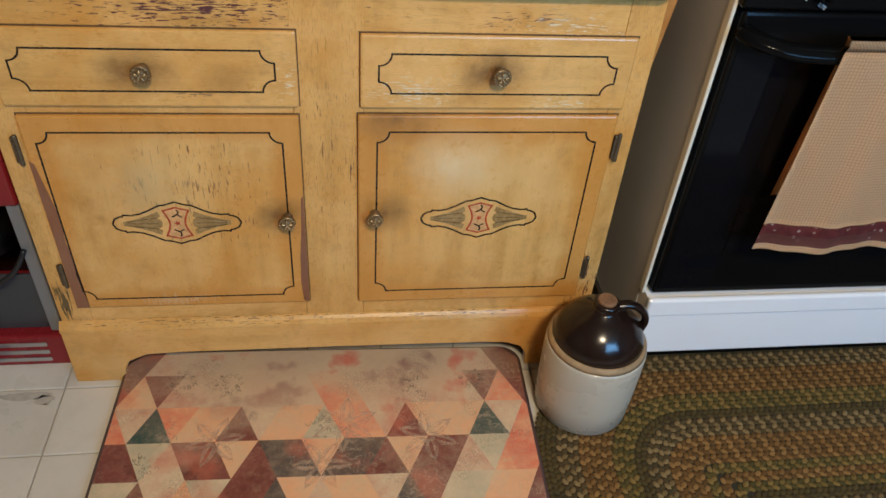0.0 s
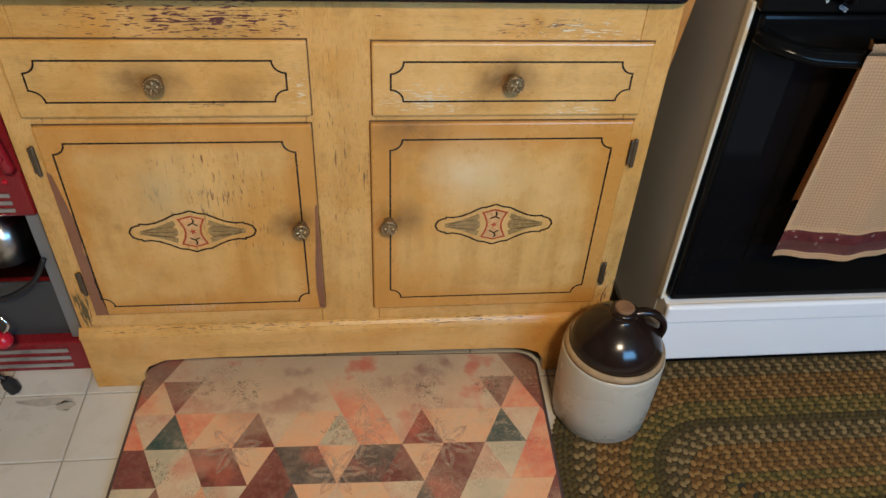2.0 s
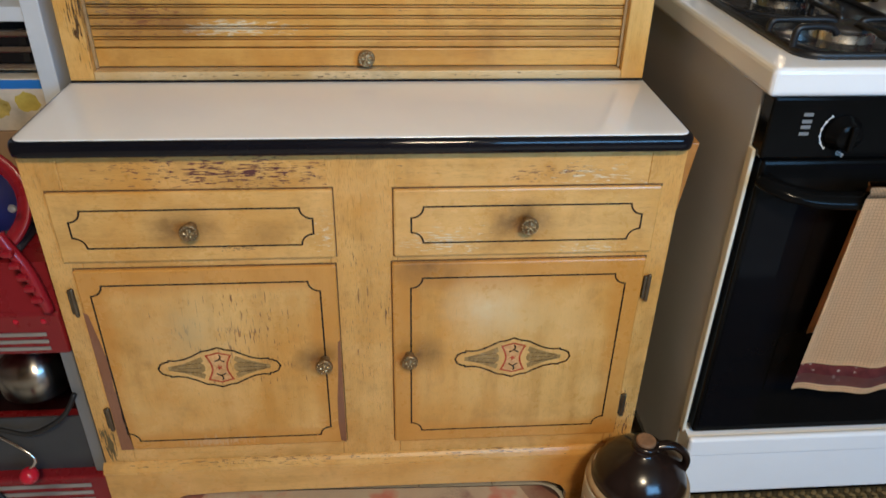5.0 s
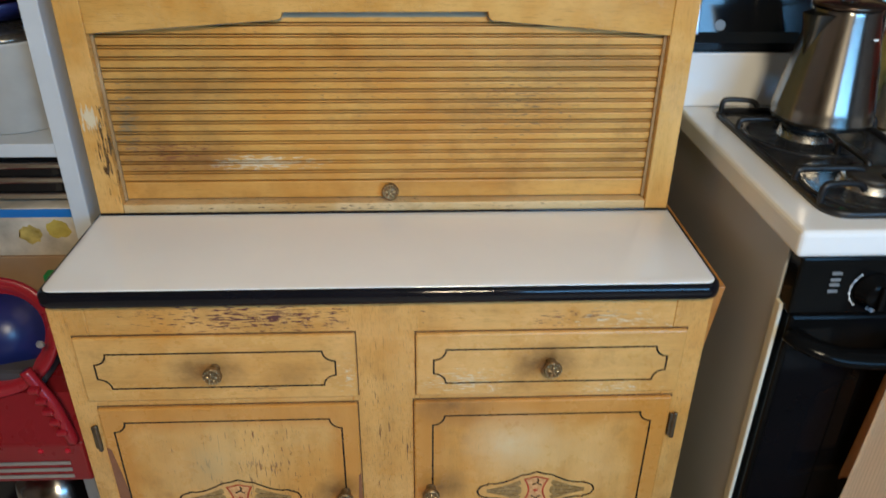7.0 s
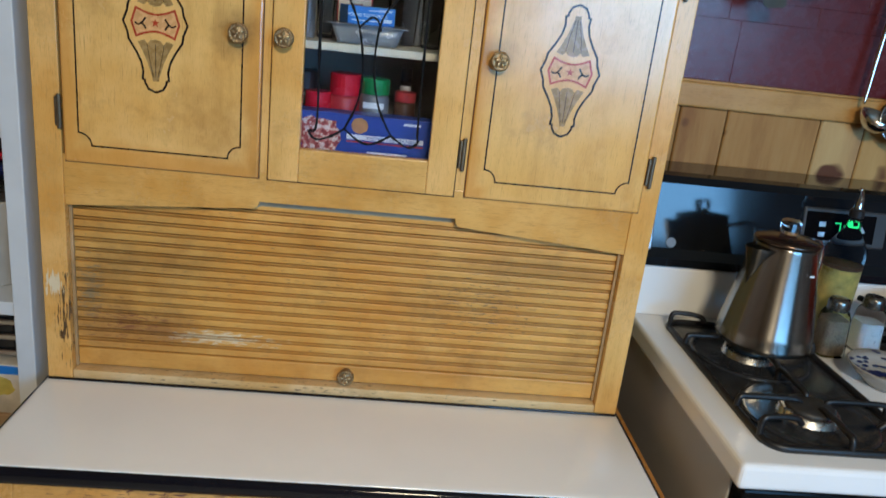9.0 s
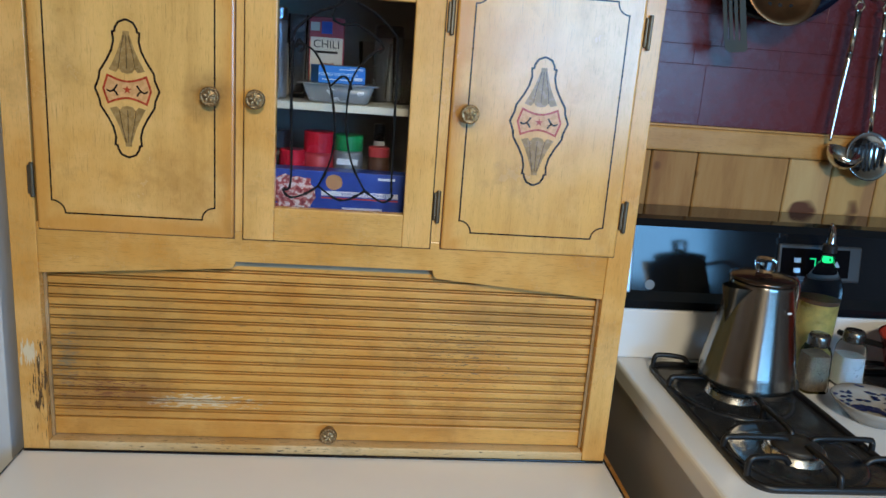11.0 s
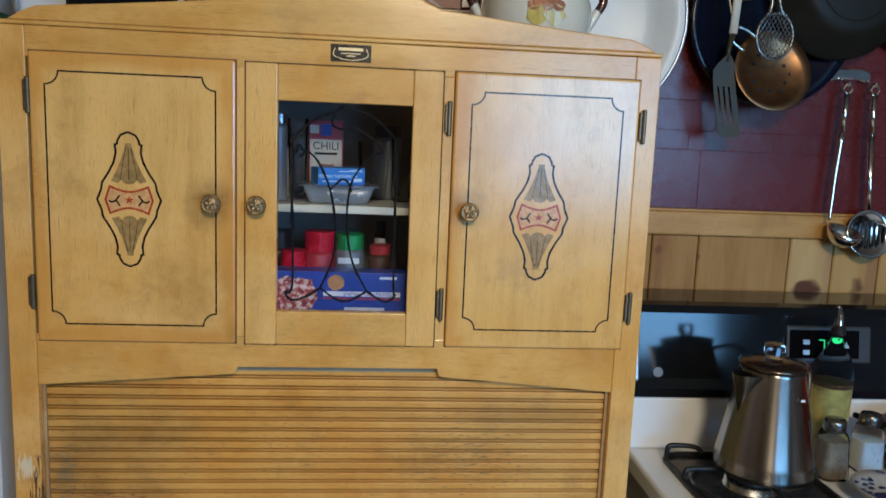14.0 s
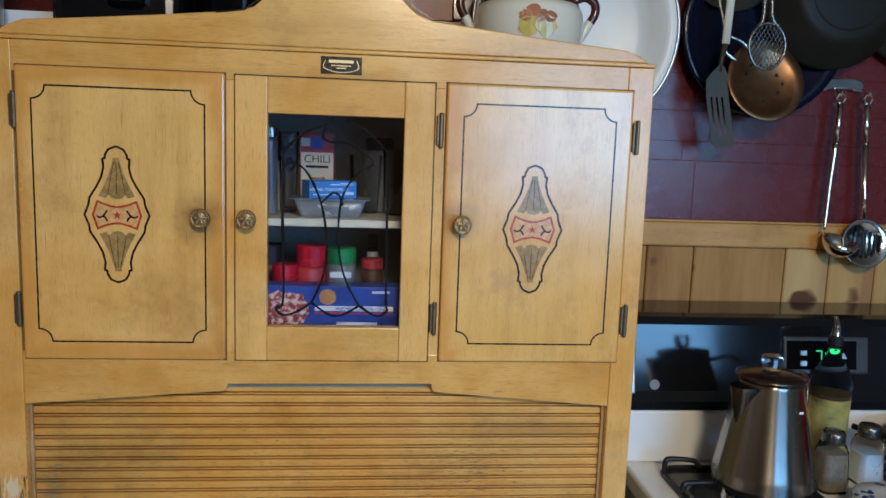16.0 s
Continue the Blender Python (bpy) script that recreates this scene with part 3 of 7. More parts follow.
FRONT = Matrix.Rotation(radians(90), 4, "X")  # turns a lathe's axis towards the viewer (-y)


def smooth_path(pts, n=6, closed=False):
    pts = [Vector(p) for p in pts]
    out, m = [], len(pts)
    for i in range(m if closed else m - 1):
        p1, p2 = pts[i], pts[(i + 1) % m]
        p0 = pts[(i - 1) % m] if closed or i > 0 else p1
        p3 = pts[(i + 2) % m] if closed or i + 2 < m else p2
        for k in range(n):
            t = k / n
            out.append(0.5 * (2 * p1 + (p2 - p0) * t + (2 * p0 - 5 * p1 + 4 * p2 - p3) * t * t + (3 * p1 - p0 - 3 * p2 + p3) * t ** 3))
    if not closed:
        out.append(pts[-1])
    return out


def tube(pts, r, segs=10, closed=False, bm=None, flat=1.0):
    bm = bm or bmesh.new()
    pts = [Vector(p) for p in pts]
    n, rings, side = len(pts), [], None
    for i, p in enumerate(pts):
        a = pts[(i - 1) % n] if closed or i else p
        b = pts[(i + 1) % n] if closed or i < n - 1 else p
        d = (b - a).normalized()
        if side is None:
            side = d.cross(Vector((0, 0, 1)) if abs(d.z) < 0.9 else Vector((0, 1, 0))).normalized()
        side = (side - d * side.dot(d)).normalized()
        up = side.cross(d)
        rr = r[i] if isinstance(r, list) else r
        rings.append([bm.verts.new(p + rr * (side * math.cos(6.2831853 * k / segs) + flat * up * math.sin(6.2831853 * k / segs))) for k in range(segs)])
    pairs = list(zip(rings, rings[1:])) + ([(rings[-1], rings[0])] if closed else [])
    for a, b in pairs:
        for k in range(segs):
            j = (k + 1) % segs
            bm.faces.new((a[k], b[k], b[j], a[j]))
    if not closed:
        bm.faces.new(rings[0])
        bm.faces.new(list(reversed(rings[-1])))
    return bm


def slab(outline, y0, y1, r=0.0, bm=None):
    """A board cut to an outline of (x, z) points, from y0 (front) to y1 (back)."""
    bm = bm or bmesh.new()
    vs = [bm.verts.new((x, y0, z)) for x, z in outline]
    f = bm.faces.new(vs)
    got = bmesh.ops.extrude_face_region(bm, geom=[f])["geom"]
    bmesh.ops.translate(bm, verts=[g for g in got if isinstance(g, bmesh.types.BMVert)], vec=(0, y1 - y0, 0))
    bmesh.ops.recalc_face_normals(bm, faces=bm.faces)
    if r:
        es = [e for e in bm.edges if abs(e.verts[0].co.y - y0) < 1e-6 and abs(e.verts[1].co.y - y0) < 1e-6]
        bmesh.ops.bevel(bm, geom=es, offset=r, segments=2, affect="EDGES", profile=0.5)
    return bm


def ribbon(pts, w, y, thick=0.0005, closed=True, bm=None):
    """A painted line of width w along (x, z) points, a film of paint on a board whose face is at y."""
    bm = bm or bmesh.new()
    pts = [Vector((p[0], p[1])) for p in pts]
    n, left, right = len(pts), [], []
    for i, p in enumerate(pts):
        a = pts[(i - 1) % n] if closed or i else p
        b = pts[(i + 1) % n] if closed or i < n - 1 else p
        d1 = (p - a).normalized() if (p - a).length > 1e-9 else (b - p).normalized()
        d2 = (b - p).normalized() if (b - p).length > 1e-9 else d1
        d = (d1 + d2).normalized()
        nrm = Vector((-d.y, d.x))
        k = w / 2 / max(0.5, nrm.dot(Vector((-d1.y, d1.x))))
        left.append(bm.verts.new((p.x + nrm.x * k, y - thick, p.y + nrm.y * k)))
        right.append(bm.verts.new((p.x - nrm.x * k, y - thick, p.y - nrm.y * k)))
    for i in range(n if closed else n - 1):
        j = (i + 1) % n
        bm.faces.new((left[i], left[j], right[j], right[i]))
    return bm


def patch(pts, y, thick=0.0004, bm=None):
    bm = bm or bmesh.new()
    bm.faces.new([bm.verts.new((x, y - thick, z)) for x, z in pts])
    bmesh.ops.triangulate(bm, faces=[f for f in bm.faces if len(f.verts) > 4])
    return bm


def letters(body, size, m, material, parent, name="lettering"):
    cu = bpy.data.curves.new("lettering", "FONT")
    cu.body, cu.size, cu.extrude, cu.align_x, cu.align_y = body, size, 0.0002, "CENTER", "CENTER"
    tmp = bpy.data.objects.new("lettering", cu)
    me = bpy.data.meshes.new_from_object(tmp)
    bpy.data.objects.remove(tmp)
    me.transform(m)
    me.materials.clear()
    me.materials.append(material)
    ob = new(name, me)
    ob.parent = parent
    ob.matrix_parent_inverse = BASE.get(parent, Matrix())
    return ob


def structure(ob, label, category):
    return tagged(ob, label, category, kind="structure")


# ---- the room ----
NORTH, WEST, EAST = 0.63, -1.70, 2.90
structure(part("wall_north", box(WEST, EAST, NORTH, NORTH + 0.12, 0, CEIL), plain("maroon_joint", (0.105, 0.015, 0.015), 0.3)), "maroon painted kitchen wall behind the range", "wall")
structure(part("wall_west", box(WEST - 0.12, WEST, SOUTH, NORTH, 0, CEIL), M_WALL), "plain brown kitchen wall", "wall")
structure(part("wall_east", box(EAST, EAST + 0.12, SOUTH, NORTH, 0, CEIL), M_WALL), "plain brown kitchen wall", "wall")
WX0, WX1, WZ0, WZ1 = 0.67, 2.17, 1.18, 2.14
bm = box(WEST, WX0, SOUTH - 0.12, SOUTH, 0, CEIL)
box(WX1, EAST, SOUTH - 0.12, SOUTH, 0, CEIL, bm=bm)
box(WX0, WX1, SOUTH - 0.12, SOUTH, 0, WZ0, bm=bm)
box(WX0, WX1, SOUTH - 0.12, SOUTH, WZ1, CEIL, bm=bm)
structure(part("wall_south", bm, M_WALL), "plain brown kitchen wall with a window opening", "wall")
structure(part("ceiling", box(WEST, EAST, SOUTH, NORTH, CEIL, CEIL + 0.1), M_CEIL), "tan boarded kitchen ceiling", "ceiling")
floor = structure(part("floor", box(WEST, EAST, SOUTH, NORTH, -0.06, -0.004), M_GROUT), "grey grout bed under white square floor tiles", "floor")
win = structure(part("window_1", box(WX0, WX1, SOUTH - 0.10, SOUTH - 0.06, WZ0, WZ0 + 0.04), M_WHITE_P), "white window in the far wall", "window")
for x0, x1, z0, z1 in ((WX0, WX1, WZ1 - 0.04, WZ1), (WX0, WX0 + 0.04, WZ0 + 0.04, WZ1 - 0.04), (WX1 - 0.04, WX1, WZ0 + 0.04, WZ1 - 0.04)):
    part("window_frame", box(x0, x1, SOUTH - 0.10, SOUTH - 0.06, z0, z1), M_WHITE_P, win)
lampbase = thing("ceiling_light", (0.30, -1.90, CEIL), "white round flush ceiling light fitting", "light")
part("canopy", lathe([(0.0, -0.05), (0.16, -0.05), (0.17, -0.03), (0.17, 0.0)], (0.30, -1.90, CEIL)), M_WHITE_P, lampbase)

# wainscot, trim and painted blocks on the north wall
structure(part("trim", box(0.40, 2.0, NORTH - 0.022, NORTH, 1.317, 1.367, 0.004), M_TRIM), "flat varnished pine trim strip above the planks", "trim")
structure(part("trim", box(0.40, 2.0, NORTH - 0.016, NORTH, 1.3672, 1.372, 0.0015), M_TRIM), "thin edge bead on top of the pine trim", "trim")

# ---- the hoosier cabinet ----
YF, YD = 0.008, 0.0          # face frame and door faces of the base
UF, UD = 0.239, 0.233        # the same of the upper case
HW, TOP = 0.494, 0.800
cab = thing("kitchen_cabinet", (0, 0.3, 0), "antique yellow oak kitchen cabinet with white enamel worktop and roll front", "cabinet")
part("side_panel", box(-HW, -HW + 0.018, YF + 0.0202, 0.58, 0.02, 0.775, 0.002), M_LOW_V, cab)
part("side_panel", box(HW - 0.018, HW, YF + 0.0202, 0.58, 0.02, 0.775, 0.002), M_LOW_V, cab)
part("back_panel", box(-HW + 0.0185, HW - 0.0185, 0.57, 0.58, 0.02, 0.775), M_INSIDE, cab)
for x0, x1 in ((-HW, -0.440), (-0.056, 0.050), (0.440, HW)):
    part("stile", box(x0, x1, YF, YF + 0.02, 0.139, 0.775, 0.0015), M_LOW_V, cab)
part("top_rail", box(-0.4398, 0.4398, YF + 0.0004, YF + 0.02, 0.700, 0.775, 0.001), M_LOW_H, cab)
for x0, x1 in ((-0.4398, -0.0562), (0.0502, 0.4398)):
    part("middle_rail", box(x0, x1, YF + 0.0004, YF + 0.02, 0.570, 0.602, 0.001), M_LOW_H, cab)
    part("bottom_rail", box(x0, x1, YF + 0.0004, YF + 0.02, 0.139, 0.205, 0.001), M_LOW_H, cab)
part("bottom_board", box(-0.47, 0.47, YF + 0.021, 0.565, 0.142, 0.156), M_INSIDE, cab)
# flared bracket board under the worktop's end
part("bracket", slab([(HW + 0.0004, 0.770), (HW + 0.0004, 0.575), (HW + 0.006, 0.622), (HW + 0.023, 0.757), (HW + 0.025, 0.770)], 0.0285, 0.575, 0.0015), M_BRACKET, cab, "flared oak bracket under the worktop's end")
# plinth with its arched cut-out
arch = [(-HW - 0.004, 0.0), (-0.406, 0.0), (-0.404, 0.030), (-0.392, 0.053), (-0.358, 0.069), (-0.29, 0.072), (0.0, 0.072), (0.29, 0.069), (0.335, 0.066), (0.366, 0.053),
        (0.379, 0.032), (0.381, 0.0), (HW + 0.004, 0.0), (HW + 0.004, 0.1325), (-HW - 0.004, 0.1325)]
part("plinth", slab(arch, -0.004, 0.014, 0.002), M_PLINTH, cab)
ledge = bmesh.new()
sec = [(0.0076, 0.1330), (-0.0045, 0.1330), (-0.0058, 0.1355), (-0.0045, 0.1400), (-0.0005, 0.1465), (0.0040, 0.1515), (0.0076, 0.1535)]
ea, eb = [[ledge.verts.new((x, y, z)) for y, z in sec] for x in (-HW - 0.004, HW + 0.004)]
for i in range(len(sec)):
    j = (i + 1) % len(sec)
    ledge.faces.new((ea[i], eb[i], eb[j], ea[j]))
ledge.faces.new(list(reversed(ea)))
ledge.faces.new(eb)
bmesh.ops.recalc_face_normals(ledge, faces=ledge.faces)
part("plinth_ledge", ledge, M_PLINTH, cab, "rounded worn ledge on the plinth")
part("plinth_side", box(-HW - 0.004, -HW + 0.016, 0.0142, 0.58, 0.0, 0.1385, 0.002), M_PLINTH, cab)
part("plinth_side", box(HW - 0.016, HW + 0.004, 0.0142, 0.58, 0.0, 0.1385, 0.002), M_PLINTH, cab)


def scoop(x0, x1, z0, z1, r=0.019):
    out = []
    for cx, cz, s, e in ((x0, z1, 270, 360), (x1, z1, 180, 270), (x1, z0, 90, 180), (x0, z0, 0, 90)):
        out += [(cx + r * math.cos(radians(s + (e - s) * k / 6)), cz + r * math.sin(radians(s + (e - s) * k / 6))) for k in range(7)]
    return out


def knob(x, y, z, parent, r=0.0145):
    k = part("knob", lathe([(0.0085, 0.0), (0.0085, 0.003), (0.006, 0.006), (0.0065, 0.010), (r * 0.85, 0.013), (r, 0.017), (r * 0.97, 0.021), (r * 0.82, 0.0235), (r * 0.78, 0.0228),
                                  (r * 0.5, 0.0245), (r * 0.2, 0.0262), (0, 0.0266)], (x, y, z), 28, FRONT), M_BRASS, parent, "round tarnished brass knob with raised flower", True)
    b = bmesh.new()
    for i in range(5):
        a = radians(90 + 72 * i)
        tube([(x + r * q * math.cos(a), y - 0.0240 - d, z + r * q * math.sin(a)) for q, d in ((0.14, 0.0016), (0.28, 0.0018), (0.46, 0.0014), (0.62, 0.0004), (0.68, -0.0004))],
             [r * 0.06, r * 0.13, r * 0.19, r * 0.14, r * 0.04], 8, bm=b)
    for i in range(16):
        a = radians(22.5 * i)
        lathe([(r * 0.085, -0.0006), (r * 0.08, 0.0008), (r * 0.04, 0.0014), (0, 0.0015)], (x + r * 0.84 * math.cos(a), y - 0.0230, z + r * 0.84 * math.sin(a)), 6, FRONT, b)
    lathe([(r * 0.15, 0.0), (r * 0.13, 0.0016), (0, 0.0024)], (x, y - 0.0258, z), 10, FRONT, b)
    part("flower_relief", b, M_KNOB_D, parent if parent.parent is not None and parent.parent.parent is not None else parent, "", True)
    return k


def hinge(x, z, y, parent, h=0.046, w=0.009):
    b = box(x - w / 2, x + w / 2, y - 0.004, y + 0.002, z - h / 2, z + h / 2, 0.0015)
    lathe([(0.0026, 0), (0.0036, 0.002), (0.0036, h + 0.006), (0.0026, h + 0.008)], (x + w * 0.3, y - 0.004, z - h / 2 - 0.004), 10, None, b)
    for q in (-0.32, 0.32):
        lathe([(0.0022, 0), (0.002, 0.0012), (0, 0.0015)], (x - w * 0.2, y - 0.004, z + q * h), 8, FRONT, b)
    return part("hinge", b, M_HINGE, parent, "old bronze butterfly hinge")


def emblem(cx, cz, a, b_, y, parent, sideways=False):
    """The stencilled ornament: half width a across, half length b_ along; sideways: it lies on its side."""
    def put(u, v):
        return (cx - v * b_, cz + u * a) if sideways else (cx + u * a, cz + v * b_)
    half = [(0.035, 1.0), (0.23, 0.96), (0.33, 0.88), (0.345, 0.83), (0.415, 0.82), (0.39, 0.70), (0.46, 0.56), (0.61, 0.42), (0.84, 0.25), (0.87, 0.15), (1.0, 0.0)]
    right = half + [(u, -v) for u, v in reversed(half[:-1])]
    loop = right + [(-u, v) for u, v in reversed(right)]
    part("emblem_outline", ribbon([put(u, v) for u, v in loop], 0.0031, y), M_STRIPE, parent)
    for s in (1, -1):
        for lobe in ([(-0.10, 0.84), (0.10, 0.84), (0.13, 0.6), (0.24, 0.30), (0.16, 0.25), (0.0, 0.235), (-0.16, 0.25), (-0.24, 0.30), (-0.13, 0.6)],
                     [(-0.10, 0.80), (-0.13, 0.6), (-0.25, 0.30), (-0.34, 0.25), (-0.56, 0.28), (-0.40, 0.42), (-0.25, 0.58)],
                     [(0.10, 0.80), (0.25, 0.58), (0.40, 0.42), (0.56, 0.28), (0.34, 0.25), (0.25, 0.30), (0.13, 0.6)]):
            part("emblem_fan", patch([put(u, s * v) for u, v in lobe], y), M_OLIVE, parent)
        for u0, u1 in ((-0.10, -0.26), (0.10, 0.26), (0.0, 0.0)):
            part("emblem_rib", ribbon([put(u0 * 0.7, s * 0.78), put((u0 + u1) / 2, s * 0.55), put(u1, s * 0.30)], 0.0012, y, 0.0007, False), M_OLIVE_D, parent)
    frame_pts = smooth_path([(-0.60, 0.20, 0), (-0.3, 0.145, 0), (0, 0.12, 0), (0.3, 0.145, 0), (0.60, 0.20, 0)], 3)
    top = [(p.x, p.y) for p in frame_pts]
    ring = top + [(0.74, 0.0)] + [(u, -v) for u, v in reversed(top)] + [(-0.74, 0.0)]
    field = bmesh.new()
    cols = [(-0.74, 0.0)] + top + [(0.74, 0.0)]
    for (ua, va), (ub, vb) in zip(cols, cols[1:]):
        quad = [put(ua, va), put(ub, vb)] + ([put(ub, -vb)] if vb else []) + ([put(ua, -va)] if va else [])
        field.faces.new([field.verts.new((qx, y - 0.0003, qz)) for qx, qz in quad])
    bmesh.ops.remove_doubles(field, verts=field.verts, dist=1e-6)
    part("emblem_field", field, M_PINK, parent)
    part("emblem_frame", ribbon([put(u, v) for u, v in ring], 0.0030, y, 0.0006), M_RED_PAINT, parent)
    star = [(0.15 * (1 if k % 2 == 0 else 0.38) * math.sin(radians(36 * k)), 0.068 * (1 if k % 2 == 0 else 0.38) * math.cos(radians(36 * k))) for k in range(10)]
    st = bmesh.new()
    hub = st.verts.new((put(0, 0)[0], y - 0.0007, put(0, 0)[1]))
    tips = [st.verts.new((put(u, v)[0], y - 0.0007, put(u, v)[1])) for u, v in star]
    for k in range(10):
        st.faces.new((hub, tips[k], tips[(k + 1) % 10]))
    part("emblem_star", st, M_RED_PAINT, parent)
    for s in (1, -1):
        curl = bmesh.new()
        for pts in ([(-0.64, -0.01, 0), (-0.54, -0.035, 0), (-0.42, -0.01, 0), (-0.30, 0.07, 0)], [(-0.45, -0.01, 0), (-0.36, -0.04, 0), (-0.30, -0.09, 0)]):
            ribbon([put(s * p.x, p.y) for p in smooth_path(pts, 4)], 0.0025, y, 0.0007, False, curl)
        part("emblem_scroll", curl, M_STRIPE, parent)


def front(name, x0, x1, z0, z1, y, material, line, knob_at, label=""):
    d = part(name, box(x0, x1, y, y + (0.0077 if y < 0.1 else 0.0057), z0, z1, 0.0034), material, cab, label)
    yf = (YF if y < 0.1 else UF)
    # fronts sit flush, so this painted line gives the shade of the gap
    part("grime_line", ribbon([(x0 - 0.0004, z0 - 0.0006), (x1 + 0.0004, z0 - 0.0006), (x1 + 0.0004, z1 + 0.0004), (x0 - 0.0004, z1 + 0.0004)], 0.0026, yf, 0.0003), M_SEAM_SHADE_GRIME, d)
    part("pinstripe", ribbon(scoop(*line), 0.0028 if y < 0.1 else 0.0023, y), M_STRIPE, d)
    knob(knob_at[0], y, knob_at[1], d)
    return d


front("drawer", -0.466, -0.047, 0.593, 0.713, YD, M_DRAWER, (-0.441, -0.079, 0.619, 0.684), (-0.262, 0.655), "yellow oak drawer with black line and brass knob")
front("drawer", 0.0445, 0.462, 0.592, 0.711, YD, M_DRAWER, (0.072, 0.436, 0.618, 0.682), (0.254, 0.655), "yellow oak drawer with black line and brass knob")
dl = front("door", -0.456, -0.049, 0.190, 0.578, YD, M_DOOR, (-0.437, -0.076, 0.212, 0.550), (-0.077, 0.388), "cracked yellow oak door with stencilled emblem")
dr = front("door", 0.0405, 0.458, 0.186, 0.580, YD, M_DOOR, (0.071, 0.428, 0.214, 0.551), (0.068, 0.392), "yellow oak door with stencilled emblem")
emblem(-0.256, 0.378, 0.043, 0.102, YD, dl, True)
emblem(0.249, 0.380, 0.043, 0.101, YD, dr, True)
for x, z, d in ((-0.468, 0.519, dl), (-0.464, 0.267, dl), (0.465, 0.521, dr), (0.461, 0.259, dr)):
    hinge(x, z, YF if abs(x) > 0.47 else 0.004, d, 0.045, 0.010)
# veneer lost along the edges of the cracked door
part("bare_patch", patch([(-0.0492, 0.43), (-0.0535, 0.425), (-0.056, 0.36), (-0.0605, 0.30), (-0.062, 0.24), (-0.059, 0.196), (-0.0492, 0.1915)], YD), M_BAREWOOD, dl, "veneer lost, purplish wood bare")
part("bare_patch", patch([(-0.4558, 0.50), (-0.449, 0.495), (-0.442, 0.44), (-0.437, 0.39), (-0.440, 0.34), (-0.436, 0.31), (-0.440, 0.27), (-0.434, 0.22), (-0.4335, 0.192), (-0.4558, 0.1915)], YD), M_BAREWOOD, dl, "veneer lost, brown wood bare")

# worktop: white enamel sheet with a black rolled rim


def round_rect(x0, x1, y0, y1, r, n=7):
    out = []
    for cx, cy, a in ((x1 - r, y1 - r, 0), (x0 + r, y1 - r, 90), (x0 + r, y0 + r, 180), (x1 - r, y0 + r, 270)):
        out += [(cx + r * math.cos(radians(a + 90 * k / n)), cy + r * math.sin(radians(a + 90 * k / n))) for k in range(n + 1)]
    return out


def plate(loops):
    """A closed solid through rings of equal length: (outline, z)."""
    bm = bmesh.new()
    rings = [[bm.verts.new((x, y, z)) for x, y in outline] for outline, z in loops]
    n = len(rings[0])
    for a, b in zip(rings, rings[1:]):
        for k in range(n):
            bm.faces.new((a[k], a[(k + 1) % n], b[(k + 1) % n], b[k]))
    bm.faces.new(list(reversed(rings[0])))
    bm.faces.new(rings[-1])
    return bm


TX, TY0, TY1 = 0.497, -0.014, 0.585
wt = part("worktop", plate([(round_rect(-TX + q, TX - q, TY0 + q, TY1 - q, 0.024 - q * 0.9), TOP + z) for q, z in ((0.0085, -0.005), (0.0085, -0.0008), (0.0115, 0.0))]), M_ENAMEL, cab, "glossy white enamel worktop sheet", True)
part("rim", plate([(round_rect(-TX + q, TX - q, TY0 + q, TY1 - q, 0.024 - q * 0.9), TOP + z) for q, z in ((0.004, -0.0255), (0.001, -0.024), (0.0, -0.018), (0.0, -0.010), (0.002, -0.005), (0.006, -0.0022), (0.0092, -0.0016))]),
     M_BLACK_EN, wt, "black enamel rolled edge", True)

# upper case
UW, UTOP = 0.4865, 1.634
for s in (-1, 1):
    part("side_panel", box(min(s * UW, s * (UW - 0.018)), max(s * UW, s * (UW - 0.018)), UF + 0.0202, 0.575, TOP + 0.001, UTOP, 0.002), M_UP_V, cab)
    part("stile", box(min(s * UW, s * 0.447), max(s * UW, s * 0.447), UF, UF + 0.02, TOP + 0.001, UTOP - 0.0005, 0.0015), M_UP_V, cab)
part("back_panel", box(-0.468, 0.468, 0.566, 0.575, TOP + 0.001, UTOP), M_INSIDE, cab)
part("top_rail", box(-0.4468, 0.4468, UF + 0.0004, UF + 0.02, 1.590, UTOP - 0.0005, 0.001), M_UP_H, cab)
for x in (-0.143, 0.161):
    part("stile", box(x - 0.014, x + 0.014, UF + 0.0004, UF + 0.02, 1.184, 1.5898, 0.001), M_UP_V, cab)
part("top_board", box(-UW, UW, UF - 0.004, 0.575, UTOP, UTOP + 0.006, 0.002), M_UP_H, cab)
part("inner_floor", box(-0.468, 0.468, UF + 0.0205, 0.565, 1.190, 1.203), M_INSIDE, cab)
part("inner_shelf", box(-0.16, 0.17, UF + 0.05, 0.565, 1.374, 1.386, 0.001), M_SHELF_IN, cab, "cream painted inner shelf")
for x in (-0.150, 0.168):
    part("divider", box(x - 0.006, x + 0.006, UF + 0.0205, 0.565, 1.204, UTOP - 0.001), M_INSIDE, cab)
apron = [(-0.4468, 1.103), (-0.30, 1.1135), (-0.159, 1.1235), (-0.153, 1.1265), (-0.150, 1.135), (0.1605, 1.136), (0.1625, 1.127), (0.168, 1.1225), (0.30, 1.112), (0.4468, 1.100), (0.4468, 1.1838), (-0.4468, 1.1838)]
part("felt_strip", slab([(x, z - (0.004 if z < 1.13 else 0.011)) for x, z in apron], UF + 0.0178, UF + 0.0188), M_FELT, cab, "grey felt strip")
